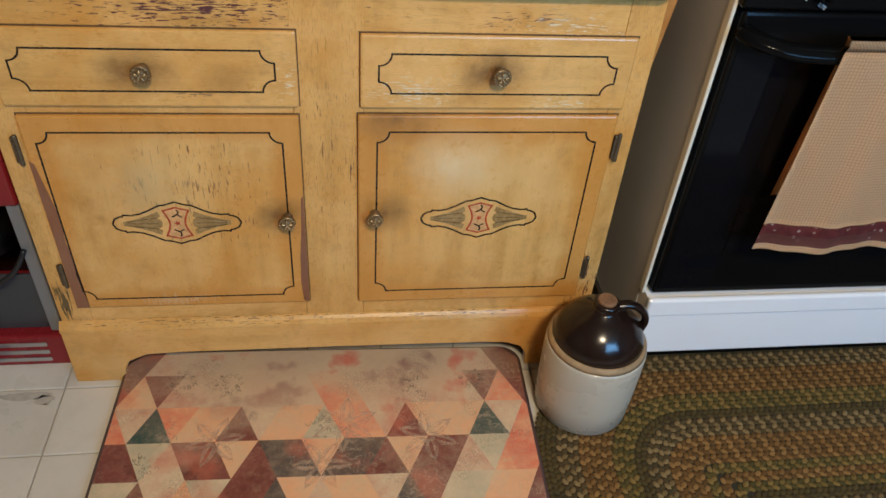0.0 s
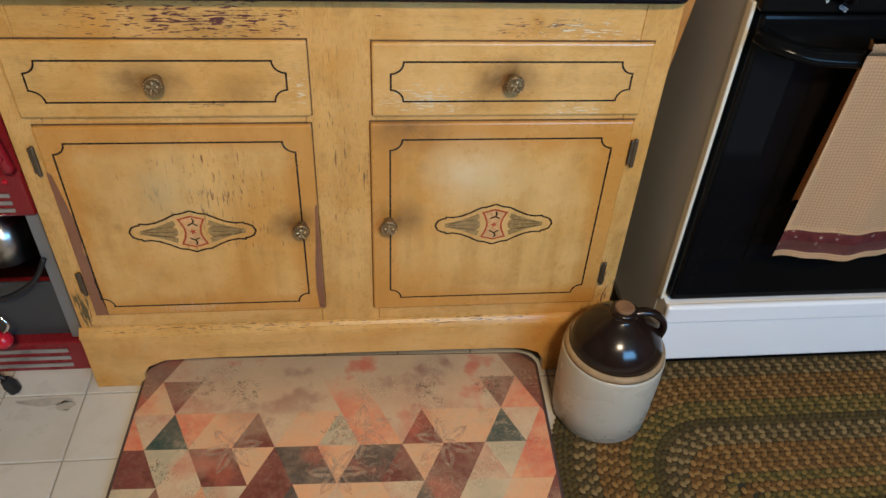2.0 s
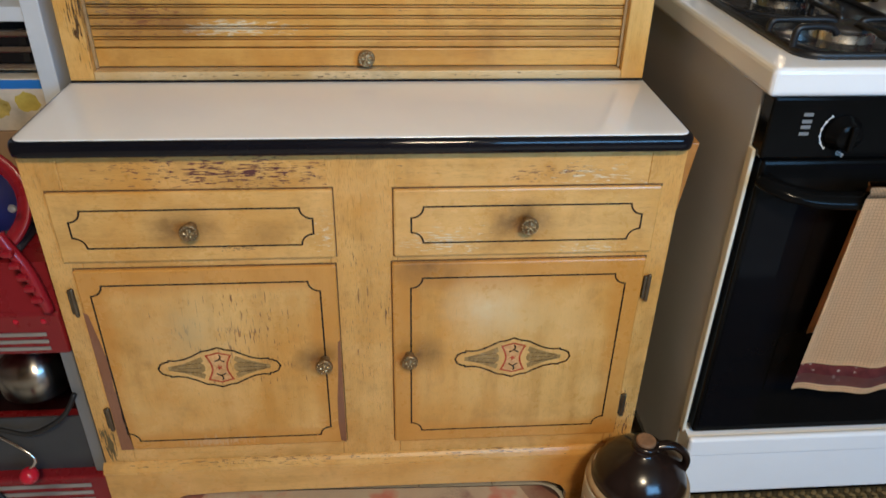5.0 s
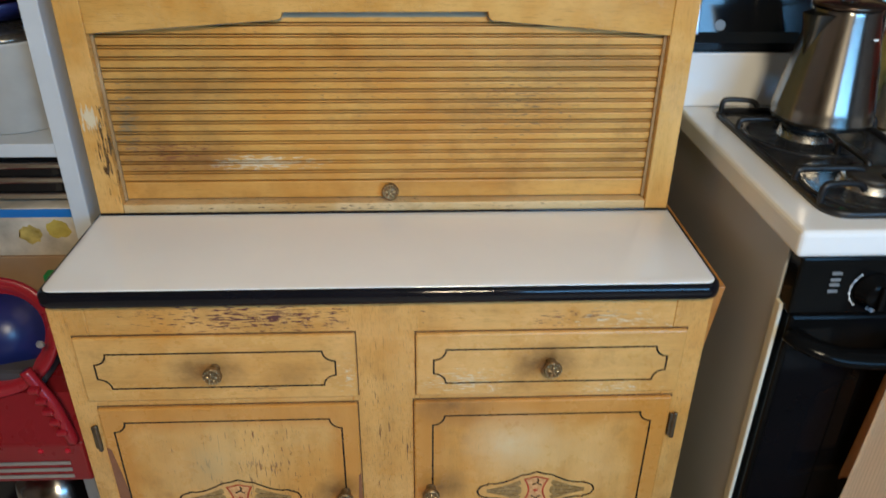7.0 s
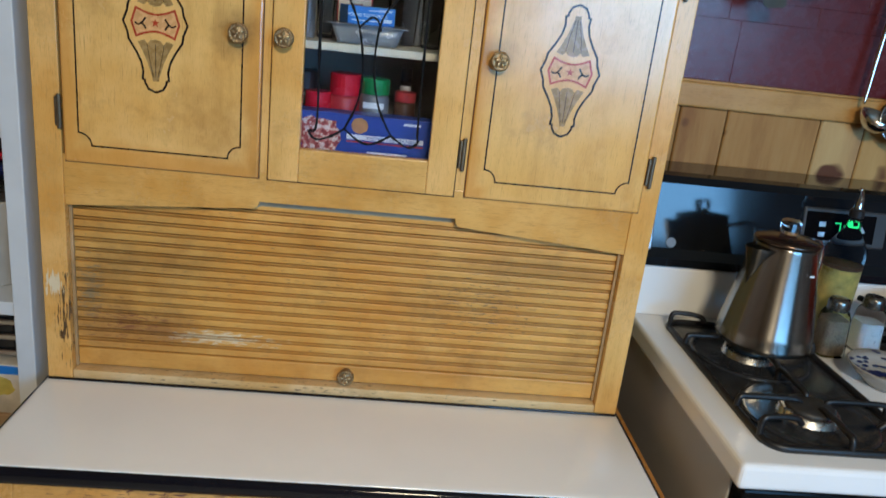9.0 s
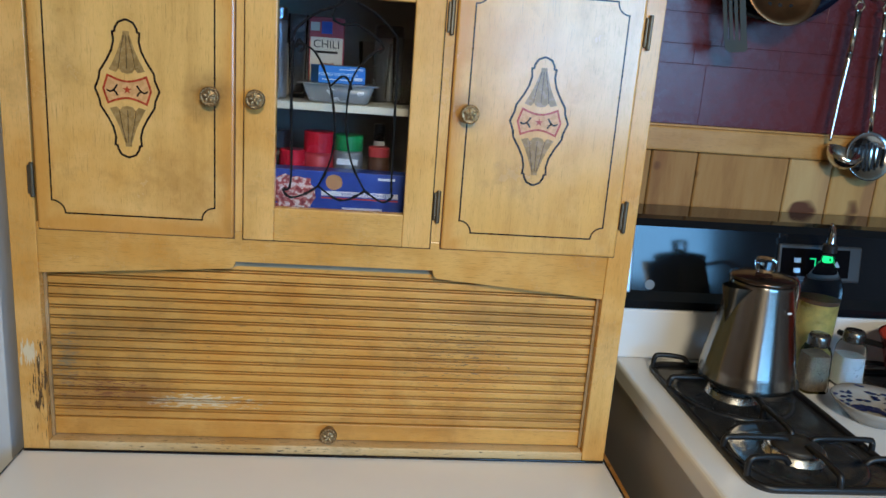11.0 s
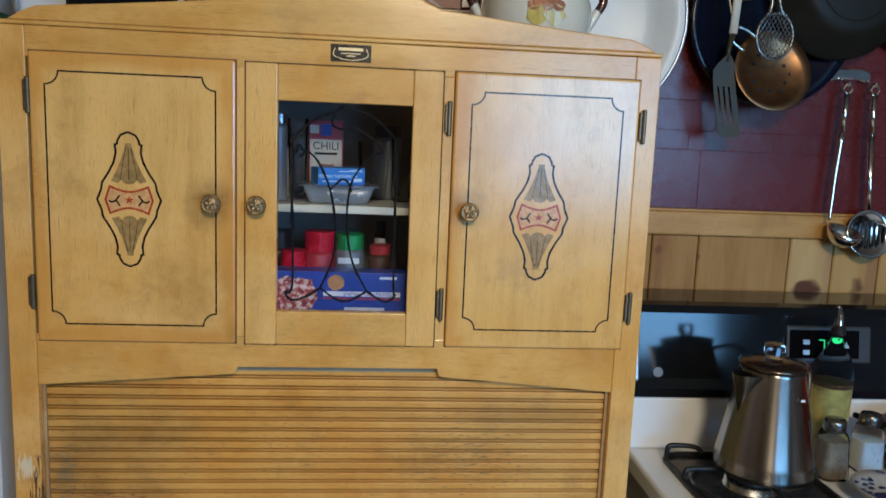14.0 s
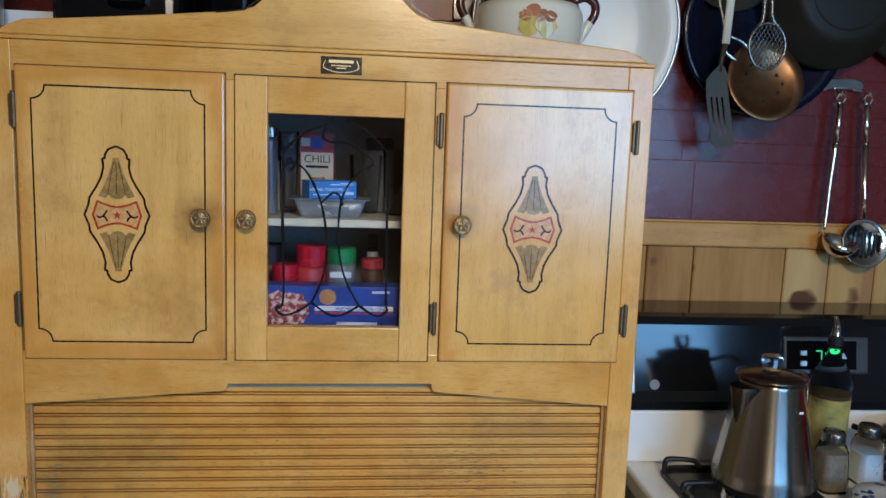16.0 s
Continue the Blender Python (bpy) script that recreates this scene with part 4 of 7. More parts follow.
part("apron", slab(apron, UF + 0.0004, UF + 0.0175, 0.0015), M_UP_H, cab, "shaped oak apron above the roll front")
part("rear_rim", box(-UW + 0.001, UW - 0.001, UF - 0.0045, UF - 0.0004, TOP + 0.0003, TOP + 0.0042, 0.001), M_BLACK_EN, wt, "dark seam behind the worktop")
part("sill", box(-0.4468, 0.4468, UF + 0.001, UF + 0.03, TOP + 0.001, 0.8175, 0.002), M_SILL, cab, "worn oak sill under the roll front")
ud = []
for x0, x1, line, kn in ((-0.441, -0.1525, (-0.419, -0.1805, 1.2015, 1.5715), (-0.184, 1.390)), (0.1705, 0.455, (0.1965, 0.4295, 1.2035, 1.5695), (0.1975, 1.390))):
    d = front("door", x0, x1, 1.1745, 1.5985, UD, M_UP_DOOR, line, kn, "pale oak upper door with upright stencilled emblem")
    ud.append(d)
emblem(-0.305, 1.390, 0.0455, 0.0985, UD, ud[0])
emblem(0.308, 1.3835, 0.0455, 0.0975, UD, ud[1])
GX0, GX1, GZ0, GZ1 = -0.0915, 0.108, 1.2265, 1.5445
DX0, DX1, DZ0, DZ1 = -0.138, 0.1525, 1.174, 1.597
bm = box(DX0, GX0, UD, UD + 0.0195, DZ0, DZ1, 0.002)
gd = part("glass_door", bm, M_UP_V, cab, "oak door with leaded glass pane")
part("door_stile", box(GX1, DX1, UD, UD + 0.0195, DZ0, DZ1, 0.002), M_UP_V, gd)
part("door_rail", box(GX0 + 0.0002, GX1 - 0.0002, UD + 0.0003, UD + 0.0192, GZ1, DZ1 - 0.0003, 0.0015), M_UP_H, gd)
part("door_rail", box(GX0 + 0.0002, GX1 - 0.0002, UD + 0.0003, UD + 0.0192, DZ0 + 0.0003, GZ0, 0.0015), M_UP_H, gd)
# painted dark line for the gap shade round the glass door
part("grime_line", ribbon([(DX0 - 0.0004, DZ0 - 0.0006), (DX1 + 0.0004, DZ0 - 0.0006), (DX1 + 0.0004, DZ1 + 0.0004), (DX0 - 0.0004, DZ1 + 0.0004)], 0.0030, UF, 0.0003), M_GROOVE, gd)
knob(-0.119, UD, 1.390, gd)
pane = part("pane", box(GX0 + 0.0005, GX1 - 0.0005, UD + 0.010, UD + 0.0125, GZ0 + 0.0005, GZ1 - 0.0005), M_PANE, gd, "clear leaded glass pane")
pane.visible_shadow = False
lead = bmesh.new()
LY = UD + 0.0085
for pts in ([(-0.069, 1.478), (-0.070, 1.40), (-0.068, 1.268), (-0.080, 1.256), (-0.068, 1.243), (-0.045, 1.250), (-0.026, 1.263)],
            [(-0.072, 1.476), (-0.063, 1.497), (-0.035, 1.520), (-0.008, 1.531), (0.004, 1.540)], [(-0.008, 1.528), (-0.012, 1.514), (0.000, 1.506), (0.024, 1.506), (0.050, 1.492), (0.064, 1.478), (0.058, 1.468)],
            [(0.022, 1.538), (0.048, 1.526), (0.078, 1.500), (0.085, 1.478), (0.086, 1.38), (0.087, 1.266), (0.090, 1.254), (0.074, 1.243), (0.046, 1.259)],
            [(-0.066, 1.468), (-0.056, 1.474), (-0.036, 1.462), (-0.017, 1.426), (-0.007, 1.385), (-0.004, 1.339), (-0.010, 1.300), (-0.026, 1.263)],
            [(0.062, 1.475), (0.042, 1.462), (0.020, 1.430), (0.013, 1.385), (0.015, 1.339), (0.026, 1.296), (0.046, 1.259)],
            [(-0.013, 1.415), (0.000, 1.428), (0.007, 1.431), (0.014, 1.426), (0.019, 1.412)], [(-0.026, 1.263), (0.000, 1.245), (0.020, 1.244), (0.046, 1.259)],
            [(-0.066, 1.468), (-0.061, 1.480), (-0.053, 1.470), (-0.060, 1.462)]):
    line = smooth_path([(x, LY, z) for x, z in pts], 5)
    tube(line, [0.0015 + 0.0013 * (math.sin(1.3 * k + 40 * pts[0][0]) * math.sin(0.47 * k + 2.0)) ** 2 for k in range(len(line))], 6, bm=lead)
part("lead_came", lead, M_LEAD, gd, "curling black lead came")
for x, z, d in ((-0.4465, 1.536, ud[0]), (-0.4495, 1.249, ud[0]), (0.1605, 1.5285, gd), (0.159, 1.242, gd), (0.4615, 1.5285, ud[1]), (0.4615, 1.242, ud[1])):
    hinge(x, z, UF - 0.0005, d, 0.044, 0.009)
# crest board
left = [(-0.470, UTOP + 0.0065), (-0.452, 1.652), (-0.430, 1.661), (-0.33, 1.669), (-0.239, 1.677), (-0.140, 1.687), (-0.112, 1.694), (-0.092, 1.712), (-0.076, 1.738), (-0.052, 1.762), (-0.02, 1.776)]
right = [(0.03, 1.776), (0.062, 1.764), (0.084, 1.739), (0.104, 1.712), (0.122, 1.696), (0.146, 1.687), (0.24, 1.677), (0.34, 1.667), (0.44, 1.658), (0.462, 1.650), (0.476, UTOP + 0.0065)]
part("crest", slab(left + right, UF - 0.001, UF + 0.018, 0.002), M_UP_H, cab, "shaped oak crest board")
part("crest_line", ribbon([(-0.165, 1.6835), (-0.125, 1.689), (-0.102, 1.706), (-0.086, 1.730), (-0.066, 1.755)], 0.0022, UF - 0.001, 0.0005, False), M_STRIPE, cab)
part("crest_line", ribbon([(0.146, 1.6885), (0.118, 1.704), (0.100, 1.728), (0.080, 1.753)], 0.0022, UF - 0.001, 0.0005, False), M_STRIPE, cab)
npl = part("nameplate", box(-0.016, 0.0435, UF - 0.0012, UF + 0.0006, 1.6045, 1.6295, 0.0006), M_STRIPE, cab, "small black maker's plate with gilt marks")
gilt = ribbon([(p.x, p.y) for p in smooth_path([(-0.009, 1.624, 0), (-0.012, 1.614, 0), (0.0, 1.6085, 0), (0.0135, 1.607, 0), (0.028, 1.6085, 0), (0.039, 1.614, 0), (0.036, 1.624, 0)], 4)], 0.0011, UF - 0.0013, 0.0004, False)
for z, w, h in ((1.6225, 0.018, 0.0042), (1.6165, 0.0145, 0.0014), (1.613, 0.007, 0.0014)):
    patch([(0.0135 - w, z - h / 2), (0.0135 + w, z - h / 2), (0.0135 + w, z + h / 2), (0.0135 - w, z + h / 2)], UF - 0.0013, 0.0004, gilt)
part("plate_mark", gilt, plain("dull_gilt", (0.55, 0.46, 0.28), 0.4, 0.5), npl)

# roll front
roll = part("roll_front", box(-0.4468, 0.4468, 0.2715, 0.275, 0.8188, 1.17), M_GROOVE, cab, "oak tambour roll front, closed")
part("bottom_slat", box(-0.4462, 0.4462, 0.258, 0.2712, 0.8205, 0.8510, 0.002), M_SLAT, roll)
knob(0.005, 0.258, 0.839, roll)
part("roll_track", box(-0.4467, -0.4417, 0.252, 0.2578, 0.8195, 1.10, 0.001), M_TRACK, roll)
part("roll_track", box(0.4417, 0.4467, 0.252, 0.2578, 0.8195, 1.10, 0.001), M_TRACK, roll)
PITCH = 0.01752
for i in range(18):
    z = 0.8530 + i * PITCH
    part("slat", box(-0.4462, 0.4462, 0.2585, 0.2712, z + 0.0008, z + PITCH - 0.0056, 0.0013), M_SLAT, roll)
    part("bead", box(-0.4462, 0.4462, 0.2602, 0.2712, z + PITCH - 0.0038, z + PITCH - 0.0018, 0.0007), M_SLAT, roll)

# ---- behind the glass ----


def carton(name, x0, x1, y0, y1, z0, z1, material, label):
    ob = thing(name, ((x0 + x1) / 2, (y0 + y1) / 2, z0), label, "box")
    part("carton", box(x0, x1, y0, y1, z0, z1, 0.0012), material, ob)
    return ob


def flat_print(x0, x1, z0, z1, y, material, parent, name="print"):
    return part(name, patch([(x0, z0), (x1, z0), (x1, z1), (x0, z1)], y, 0.0004), material, parent)


def blob(cx, cz, rx, rz, y, material, parent, name="print", n=22, seed=1, rough=0.16):
    rg = random.Random(seed)
    pts = [(cx + rx * (1 + rough * rg.uniform(-1, 1)) * math.cos(6.2831853 * k / n), cz + rz * (1 + rough * rg.uniform(-1, 1)) * math.sin(6.2831853 * k / n)) for k in range(n)]
    return part(name, patch(pts, y, 0.0006), material, parent)


READ = FRONT
bx = carton("pasta_box", -0.118, 0.110, 0.292, 0.335, 1.2035, 1.279, M_BLUE_B, "blue pasta carton standing upside down in the cabinet")
blob(-0.068, 1.243, 0.036, 0.028, 0.292, M_MINCE, bx, seed=4)
blob(-0.085, 1.214, 0.036, 0.011, 0.2915, M_MINCE, bx, seed=7, rough=0.3)
blob(-0.004, 1.262, 0.0135, 0.0125, 0.292, M_MEATBALL, bx, seed=3, rough=0.05)
flat_print(-0.024, 0.1, 1.2395, 1.2475, 0.292, M_WHITE_P, bx)
flat_print(-0.024, 0.1, 1.2345, 1.2372, 0.292, M_RED_P, bx)
letters("OVEN READY LASAGNA", 0.0078, Matrix.Translation((0.050, 0.2912, 1.2435)) @ Matrix.Rotation(radians(180), 4, "Y") @ READ, M_BLUE_B, bx)
flat_print(0.010, 0.075, 1.2155, 1.2215, 0.292, M_WHITE_P, bx)
flat_print(0.012, 0.073, 1.208, 1.2150, 0.292, M_RED_P, bx)
flat_print(0.066, 0.094, 1.2685, 1.2725, 0.292, M_WHITE_P, bx)


def jar(name, x, y, z, r, h, body, cap, caph, label, seg=24, neck=0.9):
    ob = thing(name, (x, y, z), label, "jar")
    part("body", lathe([(r * 0.9, 0), (r, 0.004), (r, h - caph - 0.008), (r * neck, h - caph)], (x, y, z), seg), body, ob, "", True)
    part("lid", lathe([(r * 0.98, h - caph), (r * 0.98, h - 0.002), (r * 0.92, h), (0, h)], (x, y, z), seg), cap, ob)
    return ob


jar("spice_jar", -0.080, 0.372, 1.2035, 0.022, 0.098, M_RED_B, M_RED_B, 0.03, "red capped spice shaker in the cabinet")
jar("spice_jar", -0.036, 0.385, 1.2035, 0.027, 0.130, M_RED_P, M_RED_B, 0.035, "large red capped seasoning jar in the cabinet")
g = jar("spice_jar", 0.014, 0.375, 1.2035, 0.025, 0.128, M_GREYPOST, M_GREEN, 0.026, "green capped seasoning shaker in the cabinet")
flat_print(-0.004, 0.031, 1.283, 1.293, 0.3495, M_WHITE_P, g)
jar("spice_jar", 0.066, 0.375, 1.2035, 0.0185, 0.110, M_SPICE, M_RED_P, 0.016, "small brown spice bottle with red cap")
jar("spice_jar", 0.066, 0.425, 1.2035, 0.010, 0.145, M_WHITE_P, M_DARKJAR, 0.03, "slim dark bottle in the cabinet")
jar("canister", -0.103, 0.350, 1.3866, 0.0135, 0.142, M_SILVER, M_CHROME, 0.02, "slim steel canister on the inner shelf")
jar("canister", -0.082, 0.46, 1.3866, 0.020, 0.120, M_TRAY, M_SILVER, 0.022, "cloudy glass canister with steel lid on the inner shelf")
jar("canister", 0.075, 0.45, 1.3866, 0.026, 0.130, M_TRAY, M_DARKJAR, 0.022, "cloudy glass canister with dark lid on the inner shelf")
jar("spice_jar", -0.108, 0.40, 1.2035, 0.024, 0.128, M_DARKJAR, M_DARKJAR, 0.03, "dark lidded jar in the cabinet")
ch = carton("seasoning_box", -0.060, -0.002, 0.405, 0.432, 1.3865, 1.5205, M_RED_P, "red and cream chili seasoning carton on the inner shelf")
flat_print(-0.058, -0.004, 1.40, 1.466, 0.405, M_CREAM_P, ch)
blob(-0.030, 1.428, 0.024, 0.020, 0.4046, M_BROWN_P, ch, seed=5)
flat_print(-0.040, -0.022, 1.494, 1.514, 0.405, M_BLUE_B, ch, "maker_mark")
flat_print(-0.058, -0.043, 1.498, 1.512, 0.405, M_CREAM_P, ch, "maker_mark")
flat_print(-0.058, -0.004, 1.466, 1.488, 0.405, M_CREAM_P, ch, "label_band")
letters("CHILI", 0.0185, Matrix.Translation((-0.031, 0.4042, 1.4765)) @ READ, M_DARKJAR, ch)
blob(-0.020, 1.420, 0.009, 0.005, 0.4038, M_WHITE_P, ch, seed=15)
blob(-0.042, 1.407, 0.012, 0.006, 0.4038, M_RED_P, ch, seed=16)
blob(-0.014, 1.432, 0.009, 0.008, 0.4038, M_MEATBALL, ch, seed=17)
flat_print(-0.050, -0.012, 1.462, 1.466, 0.4045, M_STRIPE, ch)
carton("small_carton", -0.134, -0.096, 0.43, 0.50, 1.3865, 1.478, M_CREAM_P, "small pale carton standing on the inner shelf")
tr = thing("plastic_tray", (0, 0.34, 1.3865), "shallow clear plastic loaf tray on the inner shelf", "tray")
part("tray", plate([(round_rect(-0.004 - w, -0.004 + w, 0.345 - d, 0.345 + d, 0.010, 4), 1.3866 + h) for w, d, h in ((0.046, 0.030, 0.0), (0.048, 0.032, 0.002), (0.057, 0.041, 0.028))]), M_TRAY, tr, "", True)
part("tray_lip", plate([(round_rect(-0.004 - w, -0.004 + w, 0.345 - d, 0.345 + d, 0.012, 4), 1.3866 + h) for w, d, h in ((0.057, 0.041, 0.0282), (0.064, 0.047, 0.0285), (0.064, 0.047, 0.0302), (0.057, 0.041, 0.0305))]), M_TRAY, tr)
TPM = Matrix.Translation((-0.004, 0.340, 0)) @ Matrix.Rotation(radians(20), 4, "Z") @ Matrix.Translation((0.004, -0.340, 0))
tp = thing("toothpick_box", (-0.004, 0.34, 1.417), "blue toothpick carton lying askew on a plastic tray", "box")
bm = box(-0.046, 0.032, 0.317, 0.363, 1.4173, 1.4445, 0.0012)
bmesh.ops.transform(bm, matrix=TPM, verts=bm.verts)
part("carton", bm, M_BLUE_L, tp)
letters("ROUND TOOTHPICKS", 0.0064, TPM @ Matrix.Translation((-0.014, 0.3162, 1.431)) @ READ, M_WHITE_P, tp)
for x0, x1, z0, z1 in ((-0.040, 0.008, 1.4225, 1.4238), (0.013, 0.027, 1.4225, 1.4275), (-0.012, 0.027, 1.4385, 1.4395), (0.005, 0.027, 1.4405, 1.4415)):
    bm = patch([(x0, z0), (x1, z0), (x1, z1), (x0, z1)], 0.317, 0.0004)
    bmesh.ops.transform(bm, matrix=TPM, verts=bm.verts)
    part("print", bm, M_WHITE_P, tp)
END = TPM @ Matrix.Translation((0.0324, 0.340, 1.431)) @ Matrix.Rotation(radians(90), 4, "Z")
for x0, x1, z0, z1 in ((-0.016, 0.012, 0.002, 0.0055), (-0.016, 0.014, -0.006, -0.0025), (-0.016, -0.004, 0.0075, 0.0095)):
    bm = patch([(x0, z0), (x1, z0), (x1, z1), (x0, z1)], 0.0, 0.0004)
    bmesh.ops.transform(bm, matrix=END, verts=bm.verts)
    part("print", bm, M_WHITE_P, tp)
for x, y, z, r, h in ((-0.105, 0.35, 1.3865, 0.018, 0.125), (-0.078, 0.40, 1.3865, 0.017, 0.135), (0.052, 0.43, 1.3865, 0.03, 0.10), (0.10, 0.40, 1.3865, 0.02, 0.11)):
    gl = thing("drinking_glass", (x, y, z), "clear drinking glass on the inner shelf", "glass", "glasses on the shelf")
    part("glass", lathe([(r * 0.75, 0), (r * 0.8, 0.003), (r, h), (r * 0.93, h), (r * 0.72, 0.006), (0, 0.005)], (x, y, z), 20), M_GLASSY, gl, "", True)

# ---- on top of the cabinet ----
CT = UTOP + 0.0062
pot = thing("bean_pot", (0.315, 0.40, CT), "cream stoneware bean pot with brown top, two handles and pear decal", "pot")
PX, PY = 0.316, 0.385
part("body", lathe([(0.066, 0), (0.076, 0.008), (0.090, 0.04), (0.093, 0.065), (0.090, 0.088), (0.0845, 0.100)], (PX, PY, CT), 48), M_CREAM, pot, "cream glazed body", True)
part("shoulder", lathe([(0.0846, 0.1000), (0.076, 0.112), (0.066, 0.120), (0.0645, 0.127), (0.0665, 0.135), (0.068, 0.160), (0.064, 0.160), (0.06, 0.13), (0, 0.13)], (PX, PY, CT), 48), M_BROWN_G, pot, "brown glazed shoulder and neck", True)
part("lid", lathe([(0.0642, 0.1602), (0.060, 0.172), (0.03, 0.182), (0.014, 0.185), (0.012, 0.195), (0.018, 0.205), (0, 0.210)], (PX, PY, CT), 40), M_BROWN_G, pot, "", True)
for s in (-1, 1):
    part("handle", tube(smooth_path([(PX + s * 0.074, PY, CT + 0.112), (PX + s * 0.096, PY, CT + 0.121), (PX + s * 0.112, PY, CT + 0.112), (PX + s * 0.114, PY, CT + 0.095), (PX + s * 0.106, PY, CT + 0.080)], 5), 0.0075, 10), M_BROWN_G, pot, "brown glazed loop handle", True)
    part("handle_root", tube(smooth_path([(PX + s * 0.106, PY, CT + 0.081), (PX + s * 0.098, PY, CT + 0.066), (PX + s * 0.088, PY, CT + 0.050)], 4), 0.0075, 10), M_CREAM, pot, "", True)


def decal(cx, cz, rx, rz, material, seed, name):
    rg = random.Random(seed)
    bmx = bmesh.new()
    vs = []
    for k in range(16):
        u = cx + rx * (1 + 0.15 * rg.uniform(-1, 1)) * math.cos(6.2831853 * k / 16)
        z = cz + rz * (1 + 0.15 * rg.uniform(-1, 1)) * math.sin(6.2831853 * k / 16)
        hgt = z - CT
        r = 0.0936 - max(0.0, (hgt - 0.065)) ** 2 * 6.5 - max(0.0, 0.065 - hgt) ** 2 * 5.0
        a = u / 0.093
        vs.append(bmx.verts.new((PX + r * math.sin(a), PY - r * math.cos(a) - 0.0006, z)))
    bmx.faces.new(vs)
    bmesh.ops.triangulate(bmx, faces=bmx.faces)
    return part(name, bmx, material, pot)


decal(-0.016, CT + 0.056, 0.017, 0.016, M_PEAR, 1, "pear_decal")
decal(0.012, CT + 0.057, 0.017, 0.017, M_PEAR, 2, "pear_decal")
for i, (u, z, r) in enumerate(((-0.022, 0.072, 0.010), (-0.010, 0.080, 0.012), (0.006, 0.075, 0.009), (0.018, 0.072, 0.010), (0.000, 0.068, 0.007))):
    decal(u, CT + z, r, r * 0.9, M_LEAF, 20 + i, "leaf_decal")


def dish(name, at, profile, tilt, material, label, category, segs=48, extra=None, sx=1.0):
    ob = thing(name, at, label, category)
    part("bowl", lathe(profile, at, segs, Matrix.Rotation(radians(90 + tilt), 4, "X"), sx=sx), material, ob, "", True)
    return ob


dish("enamel_basin", (0.448, 0.575, 1.742), [(0, -0.035), (0.135, -0.035), (0.16, -0.02), (0.178, 0.008), (0.196, 0.016), (0.201, 0.013), (0.199, 0.009), (0.18, 0.002), (0.164, -0.026), (0.14, -0.041), (0, -0.041)], 0, M_BASIN,
     "large white enamel basin leaning on the maroon wall", "basin")
rim = part("basin_rim", tube([(0.448 + 0.2015 * math.cos(6.2831853 * k / 64), 0.561, 1.742 + 0.2015 * math.sin(6.2831853 * k / 64)) for k in range(64)], 0.004, 8, True), M_SILVER, bpy.data.objects["enamel_basin"], "grey worn rim", True)
ap = thing("coffee_maker", (-0.30, 0.43, CT), "black glossy countertop appliance with grey handle on the cabinet", "appliance")
part("housing", box(-0.430, -0.238, 0.33, 0.55, CT, CT + 0.32, 0.02, 3), M_BACKDROP_BLACK, ap)
part("handle", box(-0.332, -0.292, 0.312, 0.3298, CT + 0.066, CT + 0.26, 0.014, 3), M_GREYGLASS, ap, "upright grey grip")
part("handle_surround", box(-0.340, -0.284, 0.318, 0.3296, CT + 0.058, CT + 0.27, 0.012, 3), M_GLASS_B, ap)
ap2 = thing("glass_canister", (-0.165, 0.43, CT), "dark glossy glass canister standing on the cabinet", "canister")
part("canister", lathe([(0.066, 0), (0.07, 0.006), (0.07, 0.24), (0.06, 0.25), (0, 0.25)], (-0.163, 0.43, CT), 40), M_GLASS_B, ap2, "", True)
fr = thing("picture_frame", (0.16, 0.56, CT), "dark wooden frame with pale print behind the crest", "frame")
part("print", box(0.075, 0.205, 0.552, 0.558, CT + 0.10, CT + 0.34), plain("pale_pink_print", (0.42, 0.25, 0.20), 0.6), fr)
for x0, x1, z0, z1 in ((0.055, 0.2249, 0.08, 0.0999), (0.055, 0.0749, 0.1, 0.34), (0.2051, 0.2249, 0.1, 0.34)):
    part("moulding", box(x0, x1, 0.548, 0.562, CT + z0, CT + z1, 0.003), M_BROWN_G, fr)
part("easel_foot", box(0.10, 0.19, 0.53, 0.57, CT, CT + 0.0799, 0.002), M_DARKJAR, fr)

# ---- the range ----
SX0, SX1, SY, CTOP = 0.548, 1.310, -0.078, 0.924
rg_ = thing("gas_range", (0.93, 0.2, 0), "white and black gas kitchen range with iron grates", "stove")
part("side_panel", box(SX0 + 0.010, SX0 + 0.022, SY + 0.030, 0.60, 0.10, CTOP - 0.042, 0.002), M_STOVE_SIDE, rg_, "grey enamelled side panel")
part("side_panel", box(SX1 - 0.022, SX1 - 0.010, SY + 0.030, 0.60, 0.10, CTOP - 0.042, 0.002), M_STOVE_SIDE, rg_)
part("side_trim", box(SX0 + 0.0075, SX0 + 0.0135, SY + 0.013, SY + 0.0298, 0.25, 0.800, 0.002), M_CREAM, rg_, "white edge trim")
part("carcass", box(SX0 + 0.0225, SX1 - 0.0225, SY + 0.031, 0.60, 0.06, CTOP - 0.045), M_STOVE_B, rg_)
top = part("cooktop", box(SX0, SX1, SY - 0.008, 0.470, CTOP - 0.040, CTOP, 0.008, 3), M_STOVE_W, rg_, "white enamel cooktop with rounded edge")
part("riser", slab([(SX0, CTOP + 0.0005), (SX1, CTOP + 0.0005), (SX1, 1.028), (SX0, 1.028)], 0.422, 0.50, 0.006), M_STOVE_W, rg_, "white enamel splash riser")
part("control_panel", box(SX0 + 0.012, SX1 - 0.012, SY - 0.004, SY + 0.030, 0.792, CTOP - 0.041, 0.004), M_STOVE_B, rg_, "black control panel")
